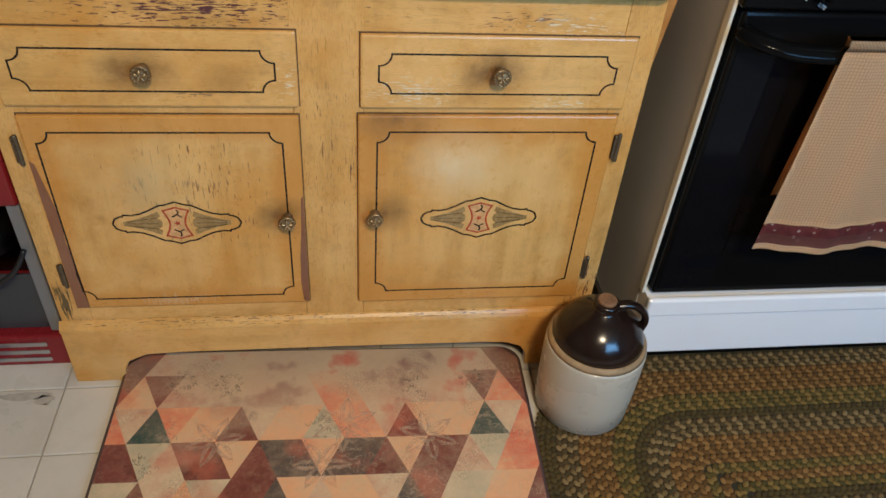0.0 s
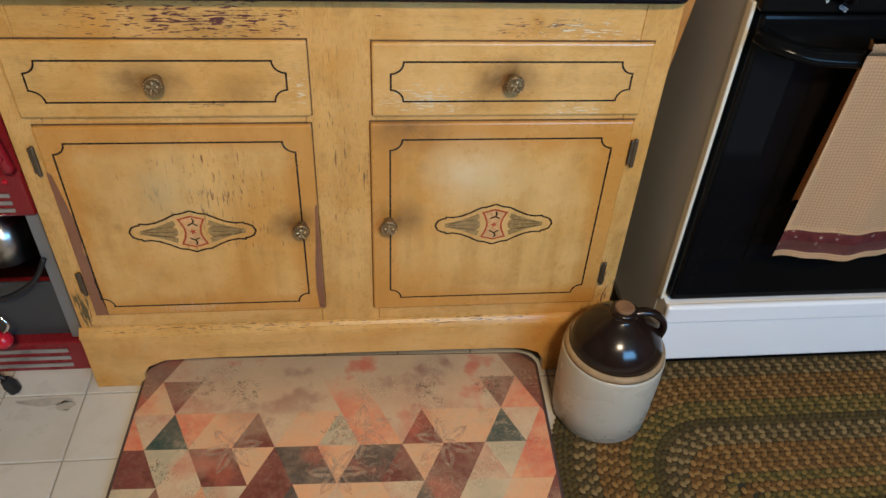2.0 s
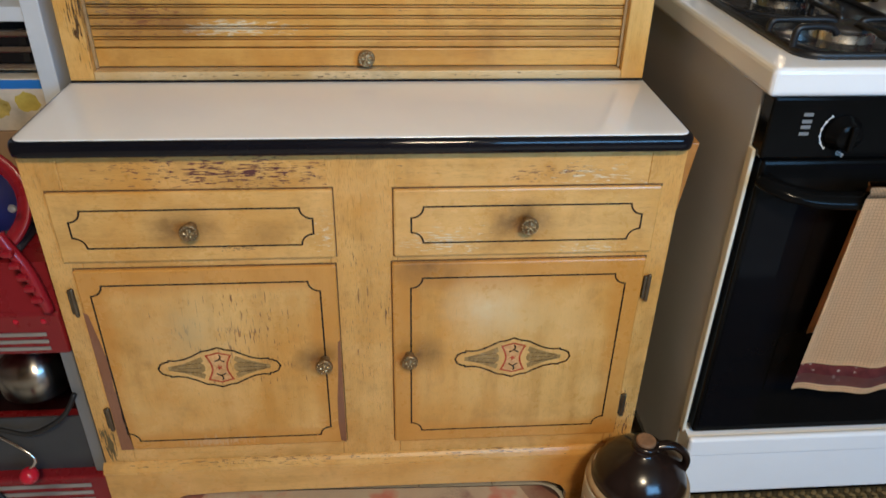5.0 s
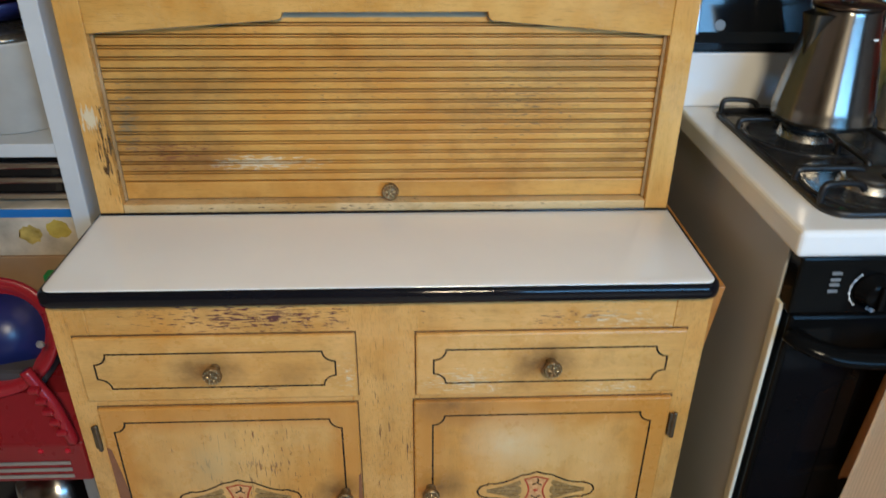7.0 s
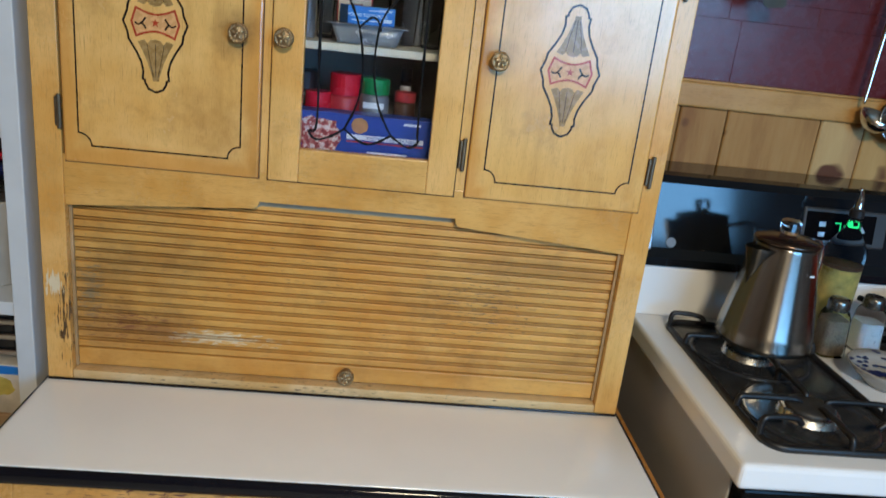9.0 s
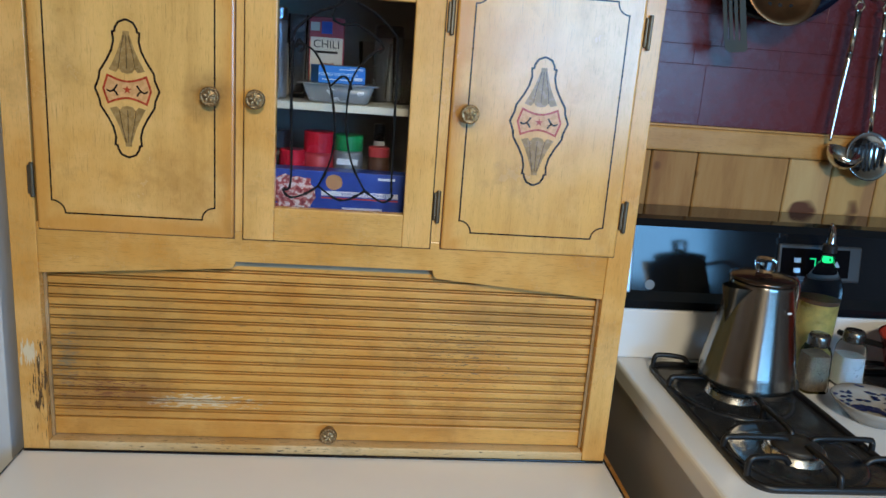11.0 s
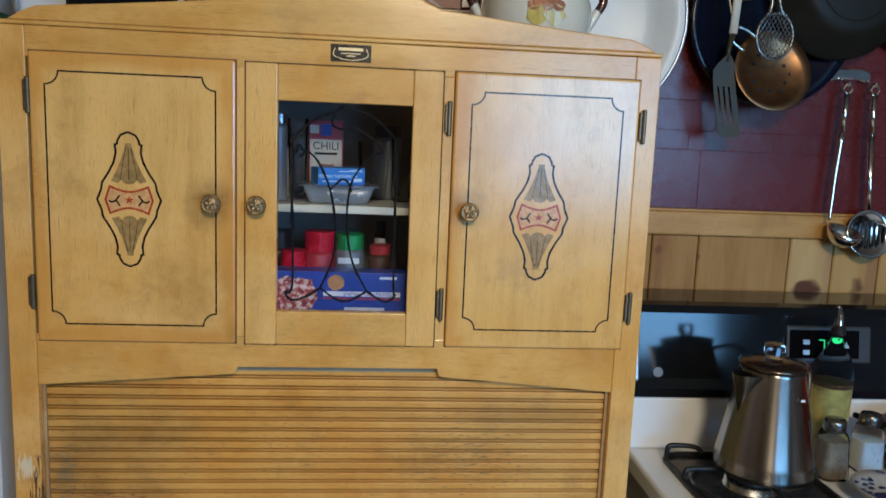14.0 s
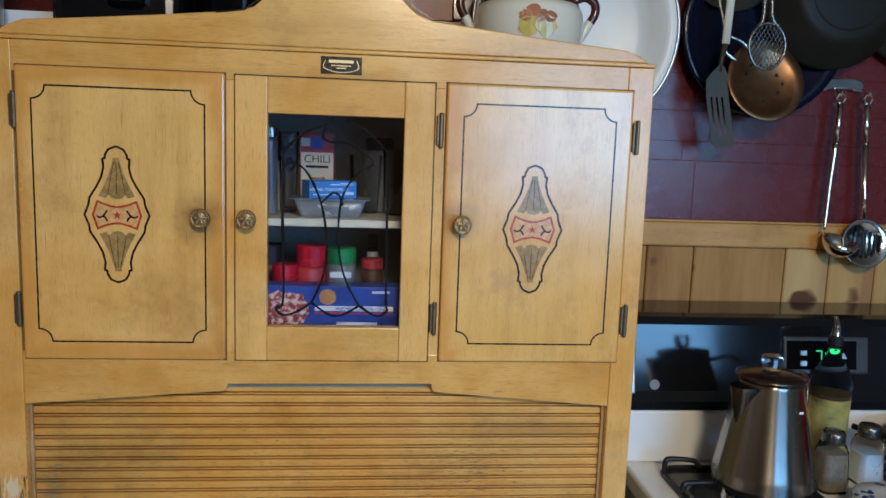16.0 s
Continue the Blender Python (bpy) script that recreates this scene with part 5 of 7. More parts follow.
for kx in (0.668, 0.790, 0.93, 1.07, 1.19):
    k = part("knob", lathe([(0.026, 0), (0.026, 0.004), (0.021, 0.006), (0.019, 0.020), (0.017, 0.022), (0, 0.022)], (kx, SY - 0.004, 0.832), 28, FRONT), M_STOVE_B, rg_, "black burner knob", True)
    part("grip", box(kx - 0.004, kx + 0.004, SY - 0.034, SY - 0.0255, 0.814, 0.850, 0.002), M_STOVE_B, k)
    marks = bmesh.new()
    for a in range(-140, 141, 20):
        ca, sa = math.cos(radians(90 - a)), math.sin(radians(90 - a))
        if a > -40:
            continue
        ribbon([(kx + 0.029 * ca, 0.832 + 0.029 * sa), (kx + 0.033 * ca, 0.832 + 0.033 * sa)], 0.0016, SY - 0.0041, 0.0004, False, marks)
    ribbon([(kx + 0.031 * math.cos(radians(130 + 12 * j)), 0.832 + 0.031 * math.sin(radians(130 + 12 * j))) for j in range(9)], 0.0012, SY - 0.0041, 0.0005, False, marks)
    part("dial_mark", marks, M_WHITE_P, k)
    letters("LITE", 0.0075, Matrix.Translation((kx + 0.006, SY - 0.0046, 0.799)) @ Matrix.Rotation(radians(30), 4, "Y") @ FRONT, M_WHITE_P, k)
bars = bmesh.new()
for z in (0.856, 0.846, 0.838, 0.828):
    patch([(0.606, z), (0.620, z), (0.620, z + 0.005), (0.606, z + 0.005)], SY - 0.0041, 0.0004, bars)
part("burner_mark", bars, M_GREYPOST, rg_)
od = part("oven_door", box(SX0 + 0.0185, SX1 - 0.0185, SY - 0.002, SY + 0.0295, 0.262, 0.788, 0.005), M_STOVE_B, rg_, "black oven door")
part("window", box(0.672, 1.19, SY - 0.0032, SY - 0.0021, 0.36, 0.70), M_GLASS_B, od, "dark oven glass")
part("sheen_panel", box(SX0 + 0.026, 0.668, SY - 0.0030, SY - 0.0021, 0.275, 0.73), M_GLASS_B, od)
hb = bmesh.new()
prof = [(0.572, -0.082, 0.761), (0.585, -0.105, 0.758), (0.615, -0.121, 0.753), (0.66, -0.128, 0.750), (0.80, -0.132, 0.749), (0.93, -0.132, 0.749), (1.06, -0.132, 0.749), (1.20, -0.128, 0.750), (1.245, -0.121, 0.753), (1.275, -0.105, 0.758), (1.288, -0.082, 0.761)]
tube(smooth_path(prof, 4), 0.018, 12, bm=hb, flat=0.62)
part("handle", hb, M_STOVE_B, od, "bowed black door handle", True)
part("vent_slot", box(0.66, 1.2, SY - 0.0032, SY - 0.0021, 0.776, 0.781), M_GLASS_B, od)
dw = part("drawer", slab([(SX0 + 0.012, 0.114), (SX1 - 0.012, 0.114), (SX1 - 0.012, 0.256), (SX0 + 0.012, 0.256)], SY - 0.006, SY + 0.0295, 0.005), M_STOVE_W, rg_, "white storage drawer front")
part("drawer_lip", box(SX0 + 0.010, SX1 - 0.010, SY - 0.020, SY - 0.0062, 0.218, 0.261, 0.006, 3), M_STOVE_W, dw)
part("drawer_face", box(SX0 + 0.016, SX1 - 0.016, SY - 0.013, SY - 0.0062, 0.117, 0.2178, 0.005, 3), M_STOVE_W, dw)
for x in (0.60, 1.25):
    for y in (0.0, 0.52):
        part("foot", lathe([(0.016, 0.0), (0.016, 0.01), (0.01, 0.012), (0.01, 0.1135)], (x, y, 0.0), 14), M_IRON, rg_)
# tilted backguard
bgp = bmesh.new()
prof = [(0.418, 1.030), (0.420, 1.045), (0.432, 1.062), (0.452, 1.186), (0.462, 1.199), (0.482, 1.203), (0.60, 1.203), (0.60, 1.030)]
a_, b_ = [[bgp.verts.new((x, y, z)) for y, z in prof] for x in (SX0, SX1)]
for i in range(len(prof)):
    j = (i + 1) % len(prof)
    bgp.faces.new((a_[i], b_[i], b_[j], a_[j]))
bgp.faces.new(list(reversed(a_)))
bgp.faces.new(b_)
bmesh.ops.recalc_face_normals(bgp, faces=bgp.faces)
bg = part("backguard", bgp, M_BACKG, rg_, "glossy black tilted backguard")
TILTM = Matrix.Translation((0, 0.432, 1.062)) @ Matrix.Rotation(math.atan2(0.020, 0.124) * -1, 4, "X")


def on_guard(bm):
    bmesh.ops.transform(bm, matrix=TILTM, verts=bm.verts)
    return bm


part("end_trim", on_guard(box(SX0 + 0.002, SX0 + 0.016, -0.004, 0.004, -0.005, 0.125, 0.003)), M_SILVER, bg)
disp = part("clock_panel", on_guard(box(0.857, 1.030, -0.004, 0.002, 0.034, 0.106, 0.004)), M_GREY_P, bg, "grey clock panel")
part("clock_glass", on_guard(box(0.862, 1.004, -0.0052, -0.004, 0.043, 0.098, 0.001)), M_GLASS_B, disp)
seg = bmesh.new()
for x0, x1, z0, z1 in ((0.910, 0.922, 0.0775, 0.080), (0.920, 0.9225, 0.056, 0.080), (0.928, 0.930, 0.062, 0.065), (0.928, 0.930, 0.072, 0.075), (0.936, 0.9385, 0.056, 0.080), (0.944, 0.9465, 0.068, 0.080), (0.954, 0.9565, 0.056, 0.080), (0.944, 0.956, 0.067, 0.0695)):
    patch([(x0 + 0.011, z0), (x1 + 0.011, z0), (x1 + 0.011, z1), (x0 + 0.011, z1)], -0.0053, 0.0004, seg)
part("digits", on_guard(seg), M_DISPLAY, disp, "lit green clock digits")
for z in (0.046, 0.064):
    part("button", on_guard(patch([(0.970, z), (0.984, z), (0.977, z + 0.012)], -0.0053, 0.0006)), M_SILVER, disp)
for z in (0.05, 0.07):
    part("button", on_guard(box(0.889, 0.902, -0.0062, -0.0052, z, z + 0.009)), M_SILVER, disp)
badge = lathe([(0.0095, 0), (0.0095, 0.0012), (0.0082, 0.0012), (0.0082, 0.0008), (0, 0.0008)], (0.602, -0.0002, 0.012), 28, FRONT)
part("badge", on_guard(badge), M_GREYPOST, bg, "small round maker's badge")

# burner well, burners, grates


def burner(x, y):
    bn = part("burner", lathe([(0.078, -0.008), (0.07, -0.006), (0.055, -0.002), (0.046, 0.004), (0.044, 0.014), (0.040, 0.016)], (x, y, CTOP), 36), M_ALU, rg_, "aluminium gas burner ring", True)
    part("drip_ring", lathe([(0.104, 0.0023), (0.101, 0.0050), (0.096, 0.0056), (0.090, 0.0040), (0.079, 0.0036)], (x, y, CTOP), 44), M_WELL, bn, "pressed black drip ring", True)
    part("cap", lathe([(0.036, 0.0155), (0.037, 0.019), (0.033, 0.022), (0, 0.023)], (x, y, CTOP), 32), M_CAP, bn, "", True)


def grate(x0, x1, y0, y1, name="grate"):
    z, r = CTOP + 0.026, 0.0048
    frame_pts = [(x, y, CTOP + 0.005) for x, y in round_rect(x0, x1, y0, y1, 0.03, 4)]
    b = tube(frame_pts, 0.0055, 8, True)
    cx = (x0 + x1) / 2
    for cy in ((y0 + (y1 - y0) * 0.25), (y0 + (y1 - y0) * 0.75)):
        for dx, dy in ((1, 0), (-1, 0), (0, 1), (0, -1)):
            hx, hy = (x1 - x0) / 2, (y1 - y0) / 4
            px, py = cx + dx * hx, cy + dy * hy
            tube(smooth_path([(px, py, CTOP + 0.005), (px - dx * 0.002, py - dy * 0.002, z - 0.004), (px - dx * 0.014, py - dy * 0.014, z), (cx + dx * 0.030, cy + dy * 0.030, z), (cx + dx * 0.022, cy + dy * 0.022, z - 0.006)], 4), r, 8, bm=b)
    for cy in (y0, y1):
        # raised corner loops
        for s in (-1, 1):
            px = cx + s * (x1 - x0) / 2
            dy = 0.05 if cy == y0 else -0.05
            tube(smooth_path([(px, cy + dy * 0.6, CTOP + 0.004), (px, cy + dy * 0.6, z + 0.004), (px - s * 0.012, cy + dy * 0.62, z + 0.010), (px - s * 0.05, cy + dy * 0.7, z + 0.008), (px - s * 0.062, cy + dy * 0.72, z - 0.002)], 4), r, 8, bm=b)
    return part(name, b, M_IRON, rg_, "black iron double grate", True)


for x0, x1 in ((0.602, 0.842), (1.016, 1.256)):
    part("burner_well", plate([(round_rect(x0 - 0.004, x1 + 0.004, -0.050, 0.392, 0.034), CTOP + z) for z in (0.0002, 0.0022)]), M_WELL, rg_, "greasy dark burner well")
    for y in (0.056, 0.262):
        burner((x0 + x1) / 2 - 0.008, y)
    grate(x0, x1, -0.046, 0.388)

# ---- things on the range ----
KX, KY, KZ = 0.733, 0.265, CTOP + 0.0325
kp = thing("coffee_pot", (KX, KY, KZ), "tall brushed steel percolator with glass knob, on the back burner", "coffee pot")
part("body", lathe([(0.078, 0.0), (0.0835, 0.003), (0.084, 0.012), (0.0825, 0.020), (0.0832, 0.026), (0.0815, 0.034), (0.0555, 0.186), (0.056, 0.190), (0.054, 0.194)], (KX, KY, KZ), 64), M_STEEL, kp, "brushed steel body", True)
part("lid", lathe([(0.0575, 0.1942), (0.0580, 0.199), (0.0535, 0.2025), (0.030, 0.207), (0.014, 0.2085), (0.0, 0.2087)], (KX, KY, KZ), 48), M_STEEL_DARK, kp, "shiny lid", True)
part("knob", lathe([(0.012, 0.2088), (0.0155, 0.213), (0.0175, 0.224), (0.0175, 0.231), (0.015, 0.2345), (0.0, 0.235)], (KX, KY, KZ), 12), M_CUTGLASS, kp, "faceted clear glass knob")
kp.scale = (0.965, 0.965, 0.950)
sp = bmesh.new()
dv, sv = Vector((-0.97, -0.243, 0)), Vector((0.243, -0.97, 0))
ctr = Vector((KX, KY, KZ))
rim_ = []
for k in range(9):
    a = radians(-34 + 68 * k / 8)
    push = 0.0555 + 0.027 * math.cos(a * 90 / 34) ** 2
    rim_.append(sp.verts.new(ctr + (dv * math.cos(a) + sv * math.sin(a)) * push + Vector((0, 0, 0.185))))
low = sp.verts.new(ctr + dv * 0.0665 + Vector((0, 0, 0.112)))
for k in range(8):
    sp.faces.new((rim_[k], rim_[k + 1], low))
bmesh.ops.solidify(sp, geom=sp.faces[:], thickness=0.0012)
part("spout", sp, M_STEEL, kp, "pointed pouring spout", True)
part("handle", tube(smooth_path([(KX + 0.046, KY + 0.03, KZ + 0.18), (KX + 0.092, KY + 0.05, KZ + 0.185), (KX + 0.108, KY + 0.06, KZ + 0.14), (KX + 0.100, KY + 0.055, KZ + 0.08), (KX + 0.078, KY + 0.04, KZ + 0.05)], 5), 0.0045, 8), M_CHROME, kp, "wire handle", True)
part("maker_mark", patch([(KX + 0.020, KZ + 0.150), (KX + 0.028, KZ + 0.150), (KX + 0.028, KZ + 0.154), (KX + 0.020, KZ + 0.154)], KY - 0.0608, 0.001), M_WHITE_P, kp)
OX, OY = 0.912, 0.370
ob_ = thing("oil_bottle", (OX, OY, CTOP + 0.0005), "tall glass oil bottle with steel pourer, half full of yellow oil", "bottle")
part("glass", lathe([(0.028, 0), (0.032, 0.004), (0.033, 0.02), (0.036, 0.175), (0.034, 0.190), (0.023, 0.210), (0.014, 0.224), (0.0125, 0.240)], (OX, OY, CTOP + 0.0005), 32), M_GLASSY, ob_, "", True)
part("oil", lathe([(0.026, 0.004), (0.030, 0.008), (0.0335, 0.150), (0, 0.150)], (OX, OY, CTOP + 0.0005), 28), M_OIL, ob_, "cloudy yellow oil with herbs", True)
for k, hz in ((0, 0.06), (1, 0.085), (2, 0.10), (3, 0.04)):
    part("herb", lathe([(0, -0.014), (0.006, -0.008), (0.0075, 0.004), (0, 0.012)], (OX - 0.013 + 0.008 * k, OY - 0.0245 + 0.003 * (k % 2), CTOP + hz), 10), plain("dark_herb", (0.06, 0.06, 0.02), 0.6), ob_)
part("oil_band", lathe([(0.0338, 0.1502), (0.0342, 0.158), (0.0325, 0.158)], (OX, OY, CTOP + 0.0005), 28), M_SPICE, ob_)
part("stopper", lathe([(0.0110, 0.2465), (0.0130, 0.2475), (0.013, 0.259), (0.011, 0.262), (0, 0.262)], (OX, OY, CTOP + 0.0005), 20), M_DARKJAR, ob_)
part("pourer", tube(smooth_path([(OX, OY, CTOP + 0.262), (OX, OY, CTOP + 0.280), (OX - 0.004, OY - 0.004, CTOP + 0.292), (OX - 0.012, OY - 0.010, CTOP + 0.302)], 4), [0.0085 - 0.00045 * i for i in range(13)], 12), M_CHROME, ob_, "steel pouring spout", True)


def shaker(name, x, y, fill, full, label):
    z = CTOP + 0.0005
    s = thing(name, (x, y, z), label, "shaker", "salt and pepper shakers")
    part("glass", plate([(round_rect(x - w, x + w, y - w, y + w, w * 0.5, 4), z + h) for w, h in ((0.024, 0), (0.026, 0.004), (0.0255, 0.016), (0.022, 0.075), (0.018, 0.086))]), M_GLASSY, s, "", True)
    part("filling", plate([(round_rect(x - w, x + w, y - w, y + w, w * 0.5, 4), z + h) for w, h in ((0.0215, 0.004), (0.0228, 0.012), (0.0205 if full > 0.06 else 0.0215, full))]), fill, s)
    part("lid", lathe([(0.0185, 0.0865), (0.0195, 0.089), (0.0190, 0.104), (0.0165, 0.109), (0, 0.110)], (x, y, z), 24), M_LID, s, "dark tin lid", True)
    part("relief", tube(smooth_path([(x - 0.010, y - 0.0252, z + 0.056), (x - 0.006, y - 0.0258, z + 0.046), (x, y - 0.0262, z + 0.040), (x + 0.006, y - 0.0258, z + 0.046), (x + 0.010, y - 0.0252, z + 0.056)], 4), 0.0022, 6), M_GLASSY, s, "moulded horn shape")
    part("relief", lathe([(0.0, -0.002), (0.005, 0), (0.004, 0.0025), (0, 0.003)], (x, y - 0.0255, z + 0.030), 10, FRONT), M_GLASSY, s)


shaker("pepper_shaker", 0.884, 0.305, M_PEPPER, 0.070, "square glass pepper shaker with dark tin lid")
shaker("salt_shaker", 0.970, 0.332, M_SALT, 0.060, "square glass salt shaker with dark tin lid, half full")
ds = thing("spoon_dish", (0.925, 0.16, CTOP), "small white dish with blue flowers between the grates", "dish")
part("bowl", lathe([(0.034, 0.0006), (0.040, 0.002), (0.062, 0.022), (0.073, 0.034), (0.0715, 0.036), (0.060, 0.025), (0.038, 0.006), (0, 0.005)], (0.93, 0.185, CTOP), 40), plain("greyed_white_china", (0.34, 0.31, 0.27), 0.2), ds, "", True)
rgn = random.Random(3)
for i in range(120):
    a = rgn.uniform(0, 6.28)
    r = rgn.uniform(0.02, 0.068)
    fl = lathe([(0, 0.0), (rgn.uniform(0.003, 0.0075), 0.0003), (0, 0.0008)], (0.93 + r * math.cos(a), 0.185 + r * math.sin(a), CTOP + 0.0065 + max(0.0, r - 0.038) * 0.86 + 0.002), 7)
    part("blue_flower", fl, M_BLUE_D, ds)
pan = thing("red_pan", (1.05, 0.2, CTOP + 0.03), "red enamel pan with black handle on a burner", "pan")
part("pan_body", lathe([(0.085, 0.001), (0.092, 0.004), (0.115, 0.078), (0.118, 0.080), (0.112, 0.078), (0.088, 0.008), (0, 0.006)], (1.110, 0.262, CTOP + 0.032), 48), plain("orange_red_enamel", (0.42, 0.035, 0.015), 0.2), pan, "", True)
part("pan_handle", tube(smooth_path([(1.010, 0.300, CTOP + 0.092), (0.99, 0.345, CTOP + 0.088), (0.975, 0.385, CTOP + 0.086)], 4), 0.006, 8), M_IRON, pan, "black handle", True)

# ---- towel over the oven handle ----
tw = thing("dish_towel", (0.78, -0.15, 0.4), "tan checked dish towel with burgundy flowered hem, over the oven handle", "towel")


def cloth(x0, x1, zs, y, lean, material, name, folds=0.006, span=(0.0, 1.0)):
    bmx = bmesh.new()
    nx, nz = 26, max(2, int((zs[0] - zs[1]) / 0.012))
    rows = []
    for j in range(nz + 1):
        f = j / nz
        t = span[0] + (span[1] - span[0]) * f
        row = []
        for i in range(nx + 1):
            u = i / nx
            x = x0 + (x1 - x0) * u - 0.004 * t + 0.01 * (u - 0.5) * t
            z = zs[0] + (zs[1] - zs[0]) * f
            yy = y + lean * t + folds * (0.3 + t) * math.sin(9 * u + 1.2 * t) + 0.002 * math.sin(27 * u)
            row.append(bmx.verts.new((x, yy, z)))
        rows.append(row)
    for a, b in zip(rows, rows[1:]):
        for i in range(nx):
            bmx.faces.new((a[i], a[i + 1], b[i + 1], b[i]))
    got = bmesh.ops.solidify(bmx, geom=bmx.faces[:], thickness=0.0018)
    return part(name, bmx, material, tw, "", True)


cloth(0.684, 0.95, (0.765, 0.470), -0.153, 0.0, M_TOWEL, "front_panel", span=(0.0, 0.853))
cloth(0.684, 0.95, (0.4698, 0.4302), -0.1535, 0.0, M_HEM, "burgundy_hem", span=(0.853, 0.965))
cloth(0.684, 0.95, (0.430, 0.418), -0.153, 0.0, M_TOWEL, "cream_edge", span=(0.965, 1.0))
cloth(0.714, 0.94, (0.761, 0.49), -0.108, 0.010, M_TOWEL, "back_panel", 0.002)
fold = bmesh.new()
sec = [(-0.153, 0.772), (-0.150, 0.778), (-0.140, 0.782), (-0.126, 0.782), (-0.114, 0.778), (-0.108, 0.768)]
ra, rb = [[fold.verts.new((x + (0.006 * i if x < 0.8 else 0), y, z - 0.007)) for i, (y, z) in enumerate(sec)] for x in (0.684, 0.95)]
for i in range(len(sec) - 1):
    fold.faces.new((ra[i], rb[i], rb[i + 1], ra[i + 1]))
bmesh.ops.solidify(fold, geom=fold.faces[:], thickness=0.0018)
part("fold", fold, M_TOWEL, tw, "", True)

# ---- hanging on the wall ----
HY = 0.59
hk = thing("hook_rail", (1.03, NORTH, 1.66), "chromed scalloped hook rail on the wall", "hook")
part("rail", slab([(0.975 + 0.02, 1.648), (0.985, 1.655), (0.985, 1.668), (1.0, 1.676), (1.06, 1.676), (1.078, 1.670), (1.082, 1.657), (1.07, 1.648), (1.05, 1.653), (1.015, 1.653)], 0.615, NORTH, 0.003), M_CHROME, hk)
for x in (1.016, 1.075):
    part("hook", tube(smooth_path([(x, 0.616, 1.652), (x, 0.600, 1.644), (x, 0.592, 1.638), (x, 0.586, 1.646)], 4), 0.0025, 8), M_CHROME, hk, "", True)


def ring_end(x, y, z, r=0.0095):
    return tube([(x + r * math.cos(6.2831853 * k / 6), y, z + r * math.sin(6.2831853 * k / 6)) for k in range(6)], 0.003, 8, True)


ld = thing("ladle", (1.005, HY, 1.35), "chromed steel soup ladle hanging from the hook rail", "ladle")
part("ring", ring_end(1.016, HY, 1.632), M_CHROME, ld)
part("handle", tube([(1.016, HY, 1.622), (1.014, HY, 1.54)], 0.0062, 10), M_CHROME, ld, "", True)
part("shank", tube(smooth_path([(1.014, HY, 1.5398), (1.010, HY, 1.46), (1.006, HY - 0.005, 1.40), (1.002, HY - 0.01, 1.362)], 4), [0.0068 - 0.0003 * i for i in range(13)], 10), M_CHROME, ld, "", True)
part("bowl", lathe([(0.0, -0.030), (0.018, -0.027), (0.031, -0.014), (0.036, 0.004), (0.0345, 0.004), (0.029, -0.012), (0.016, -0.0245), (0, -0.0275)], (1.030, HY - 0.025, 1.338), 32, Matrix.Rotation(radians(20), 4, "X") @ Matrix.Rotation(radians(8), 4, "Y")), M_CHROME, ld, "", True)
sl = thing("slotted_spoon", (1.075, HY, 1.35), "chromed slotted spoon hanging from the hook rail", "spoon")
part("ring", ring_end(1.075, HY, 1.632), M_CHROME, sl)
part("handle", tube([(1.075, HY, 1.622), (1.079, HY, 1.54)], 0.0062, 10), M_CHROME, sl, "", True)
part("shank", tube([(1.079, HY, 1.5398), (1.087, HY - 0.004, 1.43), (1.090, HY - 0.006, 1.385)], [0.0068, 0.0055, 0.004], 10), M_CHROME, sl, "", True)
SPM = Matrix.Rotation(radians(78), 4, "X")
part("bowl", lathe([(0, -0.014), (0.025, -0.011), (0.044, -0.003), (0.052, 0.004), (0.050, 0.005), (0.042, -0.001), (0.024, -0.009), (0, -0.012)], (1.098, HY - 0.004, 1.334), 36, SPM), M_CHROME, sl, "", True)
for i in range(-3, 4):
    part("slot", box(1.098 + i * 0.0105 - 0.0022, 1.098 + i * 0.0105 + 0.0022, HY - 0.0075 - 0.004 * abs(i) / 3, HY - 0.003, 1.334 - 0.030 + 0.004 * abs(i), 1.334 + 0.030 - 0.004 * abs(i), 0.001), M_DARKJAR, sl)
dp = thing("skillet", (0.83, 0.60, 1.75), "navy enamel pan hanging flat on the wall", "pan")
part("pan", lathe([(0, -0.02), (0.124, -0.02), (0.153, 0.0), (0.172, 0.012), (0.172, 0.018), (0.153, 0.008), (0.122, -0.012), (0, -0.012)], (0.840, 0.600, 1.758), 56, FRONT), M_NAVY, dp, "", True)
part("hanger", tube([(0.85, 0.606, 1.93), (0.85, 0.618, 1.955), (0.85, NORTH, 1.958)], 0.003, 8), M_IRON, dp)


def wall_pan(x, y, z, r, label, material, deep=1.0):
    """A pan hung flat with its bottom to the room: r is its rim."""
    p = thing("skillet", (x, y, z), label, "pan")
    part("pan", lathe([(q, h * deep) for q, h in ((0, 0.060), (r * 0.30, 0.059), (r * 0.60, 0.056), (r * 0.66, 0.054), (r * 0.72, 0.048), (r * 0.97, 0.004), (r, 0.001), (r, -0.002), (r * 0.95, 0.0), (r * 0.70, 0.044), (0, 0.050))], (x, y, z), 56, FRONT), material, p, "", True)
    part("base_ring", lathe([(q, h * deep) for q, h in ((r * 0.50, 0.0552), (r * 0.505, 0.0580), (r * 0.525, 0.0580), (r * 0.53, 0.0552))], (x, y, z), 48, FRONT), material, p, "", True)
    part("hanger", tube([(x, y, z + r - 0.004), (x, y + 0.012, z + r + 0.02), (x, NORTH, z + r + 0.028)], 0.003, 8), M_IRON, p)


